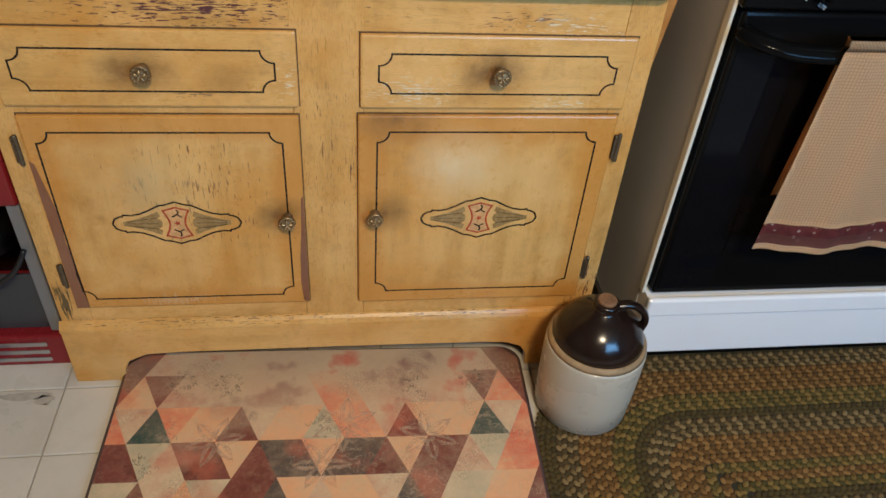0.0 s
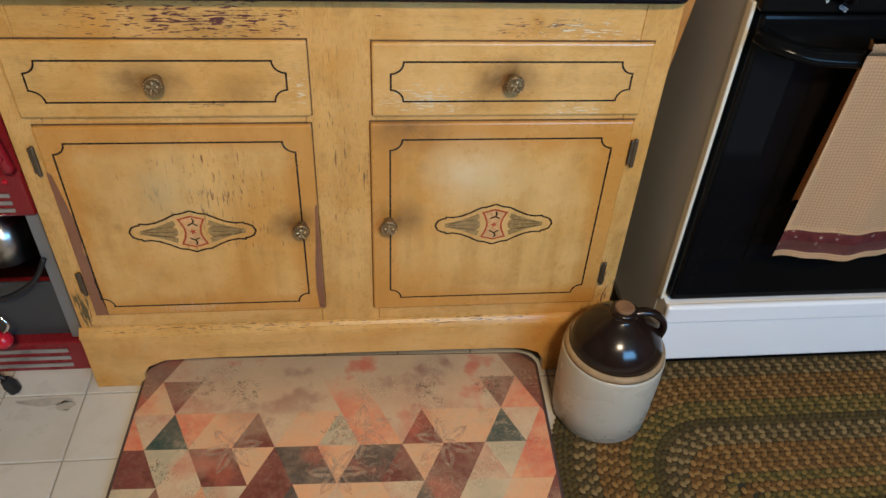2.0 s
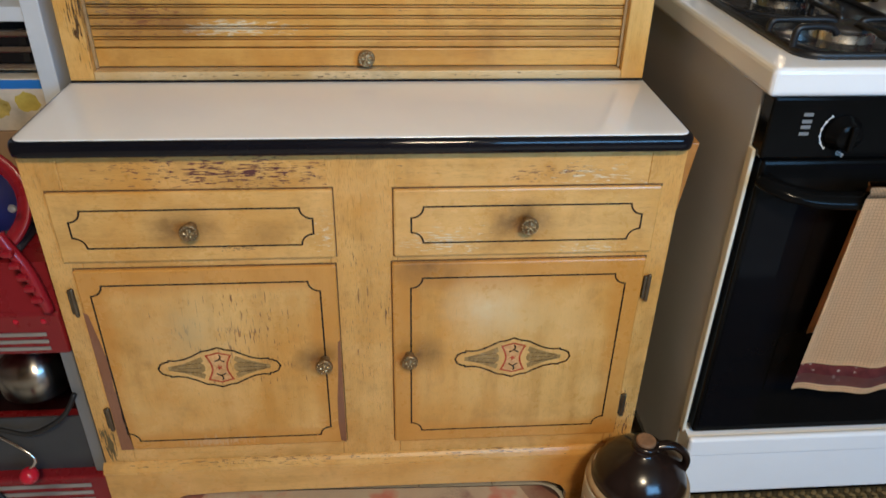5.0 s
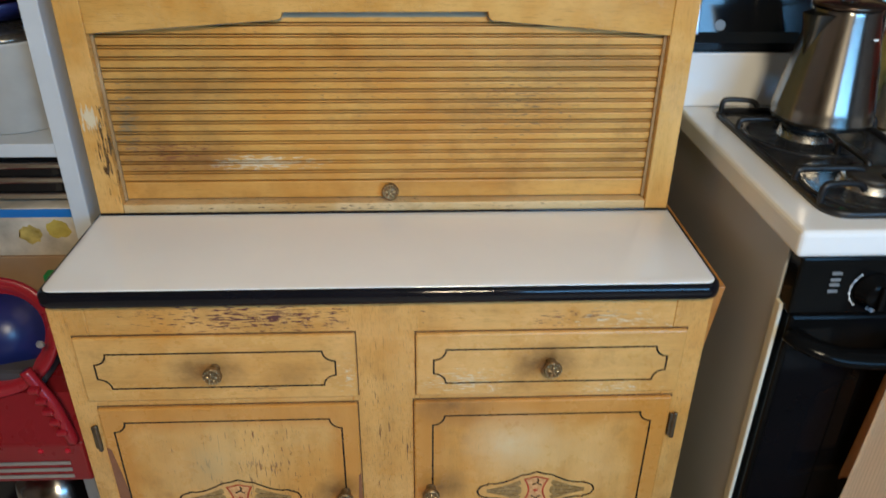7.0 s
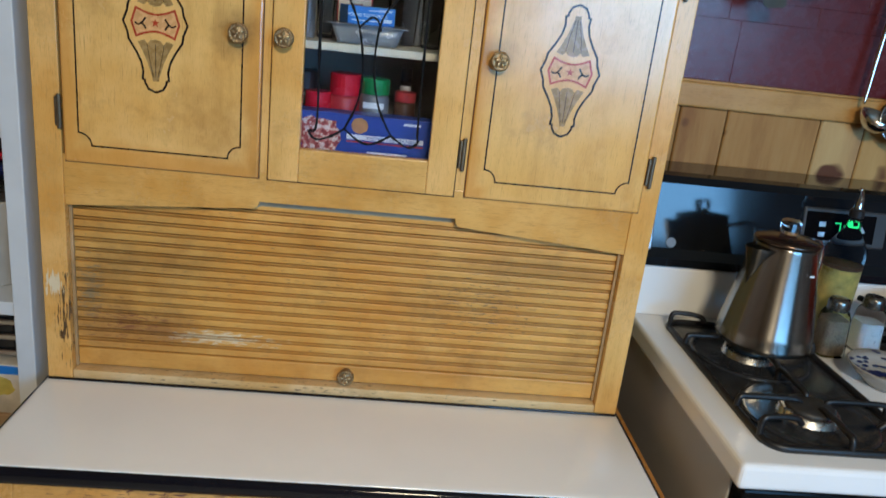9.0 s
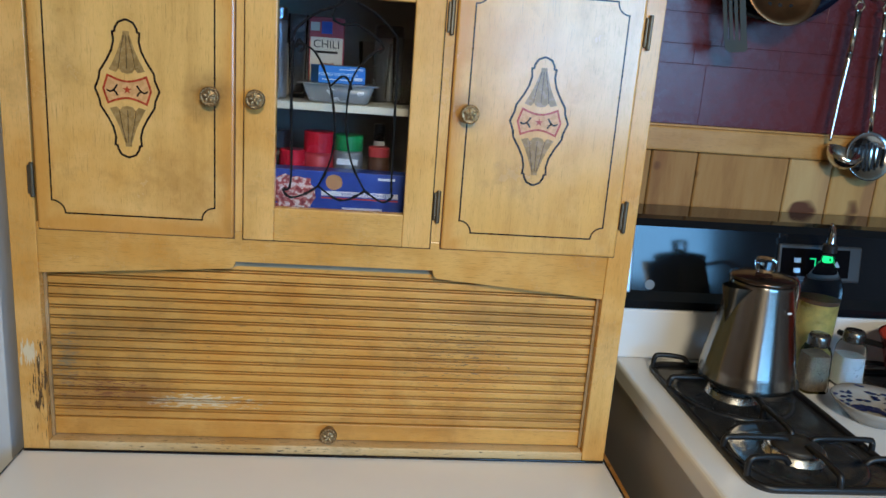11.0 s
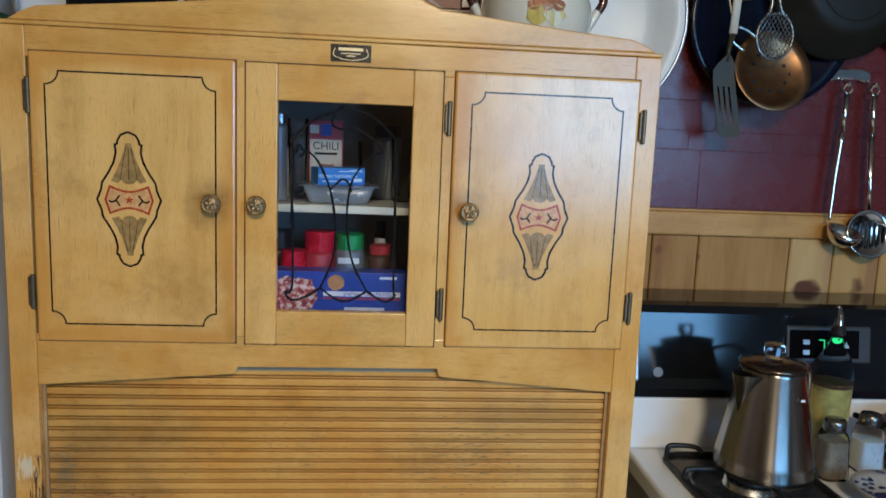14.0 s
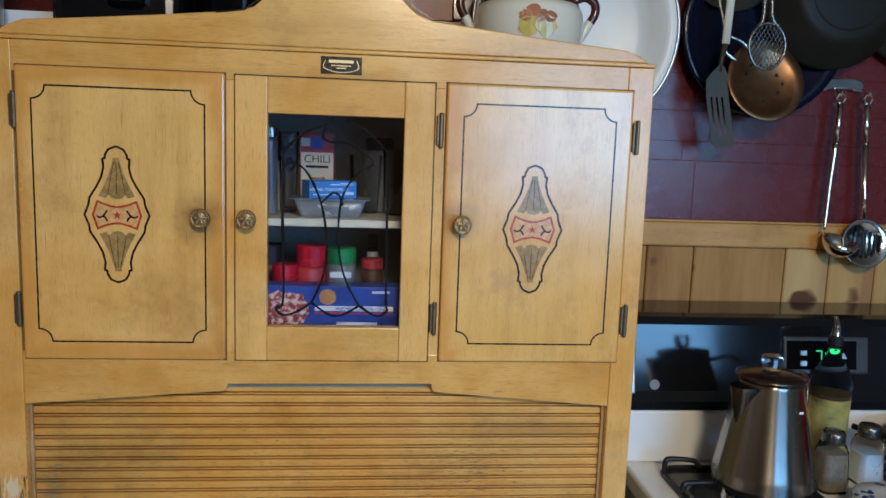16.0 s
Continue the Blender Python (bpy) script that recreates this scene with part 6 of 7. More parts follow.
M_OLIVE_PAN = plain("seasoned_olive_steel", (0.012, 0.011, 0.0075), 0.5, 0.0, 0.35, 14, 0.1)
M_OLIVE_PAN.node_tree.nodes["Principled BSDF"].inputs["Specular IOR Level"].default_value = 0.2
wall_pan(0.975, 0.585, 1.832, 0.146, "dark seasoned steel skillet hanging bottom outwards on the wall", M_OLIVE_PAN)
wall_pan(1.215, 0.600, 1.905, 0.215, "large dark seasoned skillet hanging bottom outwards on the wall", M_OLIVE_PAN)
wall_pan(0.772, 0.600, 1.892, 0.098, "small grey steel pan hanging before the navy pan", plain("worn_grey_pan", (0.06, 0.054, 0.04), 0.5, 0.3, 0.3, 20), 0.5)
UY = 0.545
spt = thing("spatula", (0.745, UY, 1.6), "steel spatula with cream handle hanging among the pans", "spatula")
part("handle", tube([(0.752, UY, 1.93), (0.744, UY, 1.84), (0.739, UY, 1.722)], 0.0085, 10, flat=0.5), M_CREAM, spt, "worn cream handle", True)
part("shank", tube([(0.739, UY, 1.7215), (0.733, UY, 1.690), (0.730, UY - 0.003, 1.668)], [0.006, 0.005, 0.004], 8), M_SPATULA, spt, "", True)
bl = bmesh.new()
for pts in ([(0.703, 1.650), (0.712, 1.664), (0.727, 1.680), (0.737, 1.680), (0.746, 1.664), (0.750, 1.650), (0.752, 1.62), (0.706, 1.62)], [(0.706, 1.62), (0.714, 1.62), (0.729, 1.545), (0.721, 1.545)],
            [(0.718, 1.62), (0.725, 1.62), (0.740, 1.545), (0.733, 1.545)], [(0.729, 1.62), (0.736, 1.62), (0.751, 1.545), (0.744, 1.545)], [(0.740, 1.62), (0.752, 1.62), (0.768, 1.545), (0.755, 1.545)],
            [(0.721, 1.545), (0.768, 1.545), (0.772, 1.530), (0.768, 1.524), (0.735, 1.521), (0.727, 1.527)]):
    patch(pts, UY - 0.004, 0.0, bl)
bmesh.ops.solidify(bl, geom=bl.faces[:], thickness=0.0012)
part("blade", bl, M_SPATULA, spt, "slotted dull steel blade")
sk = thing("skimmer", (0.848, UY, 1.64), "pierced copper skimmer hanging among the pans", "skimmer")
SKM = Matrix.Rotation(radians(74), 4, "X")
part("bowl", lathe([(0, -0.016), (0.036, -0.0135), (0.066, -0.005), (0.082, 0.004), (0.081, 0.006), (0.065, -0.003), (0.036, -0.0115), (0, -0.014)], (0.825, UY, 1.654), 44, SKM, sx=0.96), M_COPPER, sk, "", True)
holes = bmesh.new()
for i in range(-3, 4):
    for j in range(-3, 4):
        u, v = i * 0.0215 + (j % 2) * 0.0107, j * 0.0180
        if u * u + v * v < 0.0030:
            p = SKM @ Vector((u, v, -0.0152 + (u * u + v * v) * 2.9))
            lathe([(0.0042, -0.0012), (0.0042, -0.0004), (0, -0.0004)], Vector((0.825, UY, 1.654)) + p, 10, SKM @ Matrix.Rotation(radians(180), 4, "X"), holes)
part("holes", holes, M_DARKJAR, sk)
part("wire_handle", tube(smooth_path([(0.765, UY, 1.690), (0.742, UY, 1.705), (0.735, UY, 1.722), (0.745, UY, 1.735), (0.77, UY, 1.728), (0.79, UY, 1.712)], 4), 0.003, 8), M_CHROME, sk, "", True)
part("wire_handle", tube([(0.742, UY, 1.73), (0.725, UY + 0.005, 1.79), (0.715, UY + 0.01, 1.85)], 0.003, 8), M_CHROME, sk)
ms = thing("strainer", (0.848, 0.51, 1.72), "small wire mesh strainer hanging before the skimmer", "strainer")
MX, MZ, MY = 0.806, 1.716, 0.512
part("rim", tube([(MX + 0.036 * math.cos(6.2831853 * k / 28), MY, MZ + 0.043 * math.sin(6.2831853 * k / 28)) for k in range(28)], 0.0030, 8, True), M_LID, ms, "", True)
mesh = bmesh.new()
for i in range(-5, 6):
    for rot in (35, -35):
        c, s = math.cos(radians(rot)), math.sin(radians(rot))
        L = math.sqrt(max(0.0, 0.036 ** 2 - (i * 0.0068) ** 2))
        tube([(MX + c * i * 0.0068 - s * L, MY + 0.002, MZ + 1.19 * (s * i * 0.0068 + c * L)), (MX + c * i * 0.0068 + s * L, MY + 0.002, MZ + 1.19 * (s * i * 0.0068 - c * L))], 0.0009, 5, bm=mesh)
part("mesh", mesh, M_LID, ms)
for dx in (-0.011, 0.011):
    part("handle", tube(smooth_path([(MX + dx * 1.9, MY, MZ + 0.037), (MX + dx * 0.7 - 0.004, MY, MZ + 0.060), (MX + dx * 0.8 - 0.010, MY, MZ + 0.17)], 4), 0.004, 8), M_LID, ms, "", True)

# ---- floor things ----
JX, JY, JZ = 0.470, -0.113, 0.0125
jg = thing("stoneware_jug", (JX, JY, JZ), "grey stoneware jug with dark brown shoulder, on the floor", "jug")
part("body", lathe([(0.0855, 0), (0.0890, 0.004), (0.0915, 0.06), (0.0925, 0.12), (0.0925, 0.164), (0.0905, 0.171)], (JX, JY, JZ), 56), M_JUG_W, jg, "grey salt-glazed body", True)
part("ledge", lathe([(0.0907, 0.1712), (0.0897, 0.178), (0.0870, 0.182), (0.0835, 0.183)], (JX, JY, JZ), 56), M_JUG_R, jg, "raw tan clay ledge", True)
part("shoulder", lathe([(0.0836, 0.1825), (0.0815, 0.193), (0.073, 0.212), (0.057, 0.230), (0.038, 0.243), (0.025, 0.249), (0.0215, 0.254), (0.0230, 0.261), (0.0230, 0.265), (0.016, 0.266), (0, 0.261)], (JX, JY, JZ), 56), M_JUG_D, jg, "dark brown glazed shoulder", True)
part("cork", lathe([(0.0165, 0.2615), (0.017, 0.270), (0.015, 0.272), (0, 0.2722)], (JX, JY, JZ), 20), M_CORK, jg)
part("handle", tube(smooth_path([(JX + 0.019, JY, JZ + 0.255), (JX + 0.045, JY - 0.002, JZ + 0.258), (JX + 0.068, JY - 0.004, JZ + 0.244), (JX + 0.078, JY - 0.005, JZ + 0.222), (JX + 0.073, JY - 0.005, JZ + 0.196)], 5), 0.0095, 12, flat=0.7), M_JUG_D, jg, "dark brown loop handle", True)

# kitchen mat with its printed triangles
mt = thing("kitchen_mat", (-0.02, -0.17, 0), "cushioned kitchen mat printed with faded peach and teal triangles", "mat")
MAT = Matrix.Rotation(radians(-1.6), 4, "Z")
mx0, mx1, my0, my1 = -0.4135, 0.3725, -0.405, 0.047
bm = plate([(round_rect(mx0 + q, mx1 - q, my0 + q, my1 - q, 0.042 - q), z) for q, z in ((0.004, 0.0003), (0.0, 0.003), (0.001, 0.011), (0.008, 0.0175), (0.012, 0.0182))])
bmesh.ops.transform(bm, matrix=MAT, verts=bm.verts)
part("cushion", bm, plain("dark_mat_edge", (0.10, 0.055, 0.045), 0.45, 0, 0.3, 30), mt, "dark bevelled mat edge", True)
PEACH, MAROON, TEAL, BEIGE, SALMON, SLATE, SAGE = (0.82, 0.40, 0.20), (0.15, 0.035, 0.028), (0.028, 0.075, 0.065), (0.70, 0.53, 0.33), (0.72, 0.16, 0.085), (0.075, 0.068, 0.06), (0.50, 0.43, 0.28)
PR = {"P": print_material("peach_print", PEACH, (0.70, 0.46, 0.26)), "M": print_material("maroon_print", MAROON, (0.26, 0.08, 0.06)), "T": print_material("teal_print", TEAL, (0.10, 0.10, 0.075)),
      "B": print_material("beige_print", BEIGE, (0.58, 0.27, 0.17)), "S": print_material("salmon_print", SALMON, PEACH), "D": print_material("slate_print", SLATE, (0.13, 0.08, 0.06)), "G": print_material("sage_print", SAGE, BEIGE)}
SIDE, ROWH = 0.0765, 0.0780
ROWSTR = {-4: "PMTPSBBMTPDPMSPTBMPSDBTM", -3: "MPTTPSDMGGPPMDTPSSMMBBPP", -2: "SSGGMBPGMMDPBPPBDMGGPPMM", -1: "MMMGBMMPMDDPDDMPMMBGSSMM", 0: "MMSBTSPPMBPPGSSBMPPPTBSM", 1: "MMPMBBBBBBBSSBBBBBBMSMMM", 2: "MMMMBBBBPBBBBBBPBBBBBMMM", 3: "BBMMBBBBBBBBBBBBBBBBBMMB"}
CUTS = (((mx0 + 0.009, 0, 0), (-1, 0, 0)), ((mx1 - 0.009, 0, 0), (1, 0, 0)), ((0, my1 - 0.010, 0), (0, 1, 0)), ((0, my0 + 0.014, 0), (0, -1, 0)),
        ((mx0 + 0.009, my1 - 0.040, 0), (-1, 1, 0)), ((mx1 - 0.009, my1 - 0.040, 0), (1, 1, 0)))
for row, word in ROWSTR.items():
    y0 = -0.180 + row * ROWH
    off = (-0.2155 - 4 * SIDE) + (0.5 * SIDE if row % 2 else 0.0)
    for i, letter in enumerate(word):
        xa = off + (i // 2) * SIDE
        if i % 2 == 0:
            p = [(xa, y0), (xa + SIDE, y0), (xa + SIDE / 2, y0 + ROWH)]
        else:
            p = [(xa + SIDE, y0), (xa + 1.5 * SIDE, y0 + ROWH), (xa + 0.5 * SIDE, y0 + ROWH)]
        b = bmesh.new()
        b.faces.new([b.verts.new((x, y, 0.0187)) for x, y in p])
        for co, no in CUTS:
            bmesh.ops.bisect_plane(b, geom=b.verts[:] + b.edges[:] + b.faces[:], plane_co=co, plane_no=no, clear_outer=True)
        if b.faces:
            bmesh.ops.transform(b, matrix=MAT, verts=b.verts)
            part("printed_triangle", b, PR[letter], mt)
        else:
            b.free()

# overprinted petals and lace roundels


def overprint(name, colour, cover):
    """Ink that lets part of the print below show."""
    m, nt, b = base(name)
    b.inputs["Base Color"].default_value = rgb(*colour)
    b.inputs["Roughness"].default_value = 0.42
    n = noise_tex(nt, nd(nt, "ShaderNodeTexCoord").outputs["Object"], 60.0, 3.0)
    nt.links.new(math_node(nt, "MULTIPLY", band(nt, n, 0.25, 0.65), cover), b.inputs["Alpha"])
    return m


M_PETAL = overprint("pale_overprint", (0.72, 0.50, 0.34), 0.50)
M_LACE = overprint("grey_lace_print", (0.10, 0.105, 0.085), 0.9)
M_LACE_P = overprint("pale_lace_print", (0.58, 0.47, 0.33), 0.75)


def on_mat(bm, z):
    """Turns a print drawn in the (x, z) plane down on to the mat."""
    bmesh.ops.transform(bm, matrix=MAT @ Matrix.Translation((0, 0, z)) @ Matrix(((1, 0, 0, 0), (0, 0, 1, 0), (0, -1, 0, 0), (0, 0, 0, 1))), verts=bm.verts)
    bmesh.ops.recalc_face_normals(bm, faces=bm.faces)
    return bm


for cx, cy, size, start in ((-0.2155, -0.180, 0.052, 12), (0.167, -0.180, 0.055, 40), (0.015, -0.150, 0.060, 25), (-0.025, -0.235, 0.050, 0)):
    b = bmesh.new()
    for k in range(6):
        a = radians(start + 60 * k)
        u, v = Vector((math.cos(a), math.sin(a))), Vector((-math.sin(a), math.cos(a)))
        for w in (0.20, 0.11):
            pts = [Vector((cx, cy)) + u * size * q + v * size * w * side * math.sin(3.14159 * q) ** 0.8 for side, qs in ((1, (0.12, 0.3, 0.5, 0.7, 0.9, 1.0)), (-1, (0.9, 0.7, 0.5, 0.3))) for q in qs]
            ribbon(pts, 0.0022 if w > 0.15 else 0.0050, 0.0, 0.0, True, b)
    part("petal_print", on_mat(b, 0.0190), M_PETAL, mt)
rl = random.Random(17)
for cx, cy, size, mat_ in ((-0.212, -0.052, 0.030, M_LACE), (0.150, -0.060, 0.032, M_LACE), (-0.025, -0.150, 0.028, M_LACE), (-0.165, -0.130, 0.020, M_LACE_P), (-0.060, -0.215, 0.034, M_LACE_P), (-0.300, -0.045, 0.030, M_LACE),
                           (-0.300, -0.160, 0.028, M_LACE_P), (0.06, -0.215, 0.036, M_LACE_P), (-0.33, -0.225, 0.026, M_LACE), (0.26, -0.045, 0.024, M_LACE)):
    b = bmesh.new()
    for k in range(30):
        q, a = size * math.sqrt(rl.random()), rl.uniform(0, 6.2831853)
        px, py, rr = cx + q * math.cos(a), cy + q * math.sin(a), rl.uniform(0.0025, 0.0060)
        turn = rl.uniform(3.5, 6.0)
        ribbon([(px + rr * (1 - 0.10 * h) * math.cos(a + turn * h / 7), py + rr * (1 - 0.10 * h) * math.sin(a + turn * h / 7)) for h in range(8)], 0.0008, 0.0, 0.0, False, b)
    part("lace_print", on_mat(b, 0.0191), mat_, mt)

# braided oval rug
rug = thing("braided_rug", (1.0, -0.3, 0), "oval braided wool rug in olive, rust and brown", "rug")
RX0, RX1, RY0, RY1, RR = 0.352, 1.95, -0.95, 0.035, 0.30
part("backing", plate([(round_rect(RX0 + 0.004, RX1 - 0.004, RY0 + 0.004, RY1 - 0.004, RR, 12), z) for z in (0.0003, 0.006)]), plain("rug_shadow", (0.03, 0.024, 0.01), 0.95), rug)
YARN = {"olive_d": yarn_material("dark_olive_yarn", [(0.046, 0.031, 0.007), (0.065, 0.044, 0.009)]), "olive_l": yarn_material("olive_yarn", [(0.072, 0.050, 0.011), (0.091, 0.061, 0.015)]),
        "grey_d": yarn_material("dark_brown_yarn", [(0.058, 0.037, 0.011), (0.078, 0.051, 0.017)]), "grey_l": yarn_material("grey_beige_yarn", [(0.208, 0.138, 0.062), (0.286, 0.193, 0.095)]),
        "rust_d": yarn_material("brown_rust_yarn", [(0.111, 0.051, 0.009), (0.143, 0.064, 0.012)]), "rust_l": yarn_material("tan_rust_yarn", [(0.247, 0.121, 0.033), (0.325, 0.171, 0.057)]),
        "green_d": yarn_material("green_yarn", [(0.072, 0.057, 0.009), (0.098, 0.072, 0.013)]), "green_l": yarn_material("gold_green_yarn", [(0.195, 0.127, 0.030), (0.260, 0.165, 0.048)])}
ORDER = ["olive", "olive", "grey", "grey", "rust", "rust", "rust", "green", "green", "olive", "grey", "grey", "rust", "rust", "rust", "green", "rust", "green", "olive", "grey", "grey", "rust", "rust"]
ry = random.Random(11)
verts = {k: [] for k in YARN}
faces = {k: [] for k in YARN}
WID = 0.0205
for ring, kind in enumerate(ORDER):
    d = (ring + 0.5) * WID
    loop = round_rect(RX0 + d, RX1 - d, RY0 + d, RY1 - d, max(0.02, RR - d * 0.9), 14)
    loop = [Vector((x, y)) for x, y in loop]
    acc, step, count = 0.0, 0.0118, 0
    n = len(loop)
    for i in range(n):
        a, b = loop[i], loop[(i + 1) % n]
        L = (b - a).length
        if L < 1e-6:
            continue
        t = (b - a) / L
        nr = Vector((-t.y, t.x))
        s = -acc
        while s + step <= L:
            s += step
            p = a + t * s
            count += 1
            for side in (-1, 1):
                c = p + nr * side * WID * 0.25 + t * (step * 0.5 if side > 0 else 0)
                ax = (t * 1.0 + nr * side * -0.75).normalized()
                bx_ = Vector((-ax.y, ax.x))
                hl, hw, hz = 0.0080, 0.0056, 0.0045 * ry.uniform(0.85, 1.15)
                kk = kind + ("_l" if (count + (side > 0) + ring) % 2 else "_d")
                v0, vl, fl = len(verts[kk]), verts[kk], faces[kk]
                for du, dv, dz in ((-1, 0, 0), (-0.5, -0.85, 0), (0.5, -0.85, 0), (1, 0, 0), (0.5, 0.85, 0), (-0.5, 0.85, 0), (-0.45, 0, 1), (0.45, 0, 1)):
                    q = c + ax * hl * du + bx_ * hw * dv
                    vl.append((q.x, q.y, 0.0068 + hz * dz))
                for f in ((0, 1, 6), (1, 2, 7, 6), (2, 3, 7), (3, 4, 7), (4, 5, 6, 7), (5, 0, 6)):
                    fl.append(tuple(v0 + k for k in f))
        acc = L - s
for k in YARN:
    me = bpy.data.meshes.new("braid")
    me.from_pydata(verts[k], [], faces[k])
    me.materials.append(YARN[k])
    for p in me.polygons:
        p.use_smooth = True
    o = new("braid", me)
    o.parent, o.matrix_parent_inverse = rug, BASE[rug]
    tagged(o, k.split("_")[0] + " braided wool yarn", "", "", "stuff")

# ---- white shelf unit beside the cabinet ----
SHX, SHY = -0.520, 0.268
sh = thing("shelf_unit", (-0.75, 0.42, 0), "white painted open shelf unit beside the cabinet", "shelf")
part("post", box(SHX - 0.030, SHX, SHY, SHY + 0.34, 0.0, 1.49, 0.002), M_SHELF, sh, "white side board")
part("post", box(-1.03, -1.00, SHY, SHY + 0.34, 0.0, 1.49, 0.002), M_SHELF, sh)
for z in (0.60, 0.915, 1.215, 1.47):
    part("shelf_board", box(-0.9995, SHX - 0.0305, SHY + 0.006, SHY + 0.335, z - 0.024, z, 0.002), M_SHELF, sh)
part("back", box(-0.9995, SHX - 0.0305, SHY + 0.3355, SHY + 0.34, 0.0, 1.49), M_CLOTH_D, sh)
can = thing("stock_pot", (-0.66, 0.40, 0.915), "pale enamel stock pot with dark lid on the shelf", "pot")
part("pot", lathe([(0.082, 0), (0.092, 0.006), (0.094, 0.150), (0.097, 0.154), (0.09, 0.154), (0.088, 0.01), (0, 0.008)], (-0.655, 0.40, 0.9152), 40), plain("grey_white_enamel", (0.52, 0.50, 0.46), 0.35), can, "", True)
part("lid", lathe([(0.096, 0.1545), (0.097, 0.160), (0.07, 0.175), (0, 0.18)], (-0.655, 0.40, 0.9152), 40), M_LID, can, "dark rimmed lid", True)
bwl = thing("mixing_bowl", (-0.655, 0.40, 1.1), "blue and red stacked plastic bowls on the pot lid", "bowl")
part("blue_bowl", lathe([(0.05, 0.0), (0.085, 0.018), (0.098, 0.034), (0.09, 0.034), (0, 0.02)], (-0.66, 0.40, 1.0955), 36), M_BLUE_D, bwl, "dark blue bowl", True)
part("red_bowl", lathe([(0.07, 0.0345), (0.096, 0.048), (0.100, 0.056), (0.09, 0.056), (0, 0.04)], (-0.66, 0.40, 1.0955), 36), M_RED_B, bwl, "red bowl", True)
part("grey_bowl", lathe([(0.07, 0.0565), (0.094, 0.075), (0.075, 0.10), (0, 0.105)], (-0.66, 0.40, 1.0955), 36), M_CLOTH_D, bwl, "dark grey bowl", True)
ts = thing("toaster", (-0.67, 0.40, 0.76), "black and chrome toaster on a lower shelf", "toaster")
part("housing", box(-0.80, -0.565, 0.31, 0.50, 0.7905, 0.880, 0.02, 3), M_BACKDROP_BLACK, ts)
for z in (0.80, 0.83, 0.857):
    part("chrome_band", box(-0.795, -0.5635, 0.304, 0.3097, z, z + 0.012, 0.003), M_CHROME, ts)
fb = carton("food_box", -0.82, -0.556, 0.29, 0.47, 0.695, 0.7900, M_FOODBOX, "printed food carton with yellow rings under the toaster")
flat_print(-0.81, -0.558, 0.772, 0.788, 0.29, M_BLUE_L, fb)
blob(-0.59, 0.748, 0.022, 0.018, 0.29, M_PEAR, fb, seed=8)
blob(-0.64, 0.738, 0.020, 0.018, 0.29, M_OIL, fb, seed=10)
carton("cardboard_box", -0.84, -0.553, 0.285, 0.50, 0.6005, 0.6945, M_CARD, "plain brown cardboard box on the shelf")
carton("green_packet", -0.625, -0.552, 0.262, 0.2845, 0.6005, 0.668, M_GREEN, "bright green packet leaning before the cardboard box")
carton("green_box", -0.86, -0.499, 0.262, 0.56, 1.4905, 1.655, M_GREENBOX, "dark green box on top of the shelf unit")
carton("white_box", -0.60, -0.445, 0.42, 0.55, 1.6555, 1.70, M_WHITE_P, "small white box on the green box")
jar("lidded_jar", -0.545, 0.36, 1.6555, 0.035, 0.16, M_SILVER, M_CREAM, 0.10, "silver based jar with cream top on the green box")

# ---- popcorn machine ----
QX1, QX0, QY = -0.516, -0.86, 0.055
pc = thing("popcorn_machine", (-0.69, 0.15, 0), "red popcorn machine with grey window and silver vent slots", "popcorn machine")
bs = part("base", box(QX0, QX1, QY - 0.012, 0.255, 0.0, 0.080, 0.006, 3), M_RED, pc, "red base with silver slots")
for z in (0.014, 0.034, 0.054):
    part("vent_slot", box(QX0 + 0.03, QX1 - 0.035, QY - 0.0145, QY - 0.0122, z, z + 0.010, 0.001), M_SILVER, bs)
for x in (QX0 + 0.002, QX1 - 0.026):
    part("corner_post", box(x, x + 0.022, QY, QY + 0.022, 0.0805, 0.3795, 0.003), M_GREYPOST, pc)
    part("corner_post", box(x, x + 0.022, 0.23, 0.252, 0.0805, 0.3795, 0.003), M_GREYPOST, pc)
part("window_panel", box(QX0 + 0.0245, QX1 - 0.0265, QY + 0.012, QY + 0.016, 0.081, 0.215), M_GREY_P, pc, "smoky grey lower window")
part("back_panel", box(QX0 + 0.0245, QX1 - 0.0265, 0.235, 0.245, 0.081, 0.379), M_BACKDROP_BLACK, pc)
part("side_panel", box(QX1 - 0.012, QX1 - 0.006, QY + 0.0225, 0.2295, 0.081, 0.379), M_GREY_P, pc)
part("kettle", lathe([(0.05, 0.0), (0.066, 0.012), (0.070, 0.06), (0.066, 0.088), (0.03, 0.1), (0, 0.102)], (-0.645, 0.15, 0.222), 36), M_STEEL, pc, "steel popping kettle", True)
part("kettle_hanger", box(-0.66, -0.63, 0.145, 0.155, 0.3245, 0.3795), M_STEEL, pc)
hd = part("hood", box(QX0, QX1, QY - 0.010, 0.255, 0.380, 0.470, 0.008, 3), M_RED, pc, "red hood with silver slots")
for z in (0.392, 0.407, 0.422):
    part("vent_slot", box(QX0 + 0.03, QX1 - 0.03, QY - 0.0125, QY - 0.0102, z, z + 0.008, 0.001), M_SILVER, hd)
for x in (QX1 - 0.03, QX1 - 0.075):
    part("rivet", lathe([(0.005, 0), (0.004, 0.002), (0, 0.003)], (x, QY - 0.010, 0.452), 12, FRONT), M_RED_B, hd)
rf = bmesh.new()
lo = [rf.verts.new(v) for v in ((QX0, QY - 0.008, 0.4705), (QX1, QY - 0.008, 0.4705), (QX1, 0.253, 0.4705), (QX0, 0.253, 0.4705))]
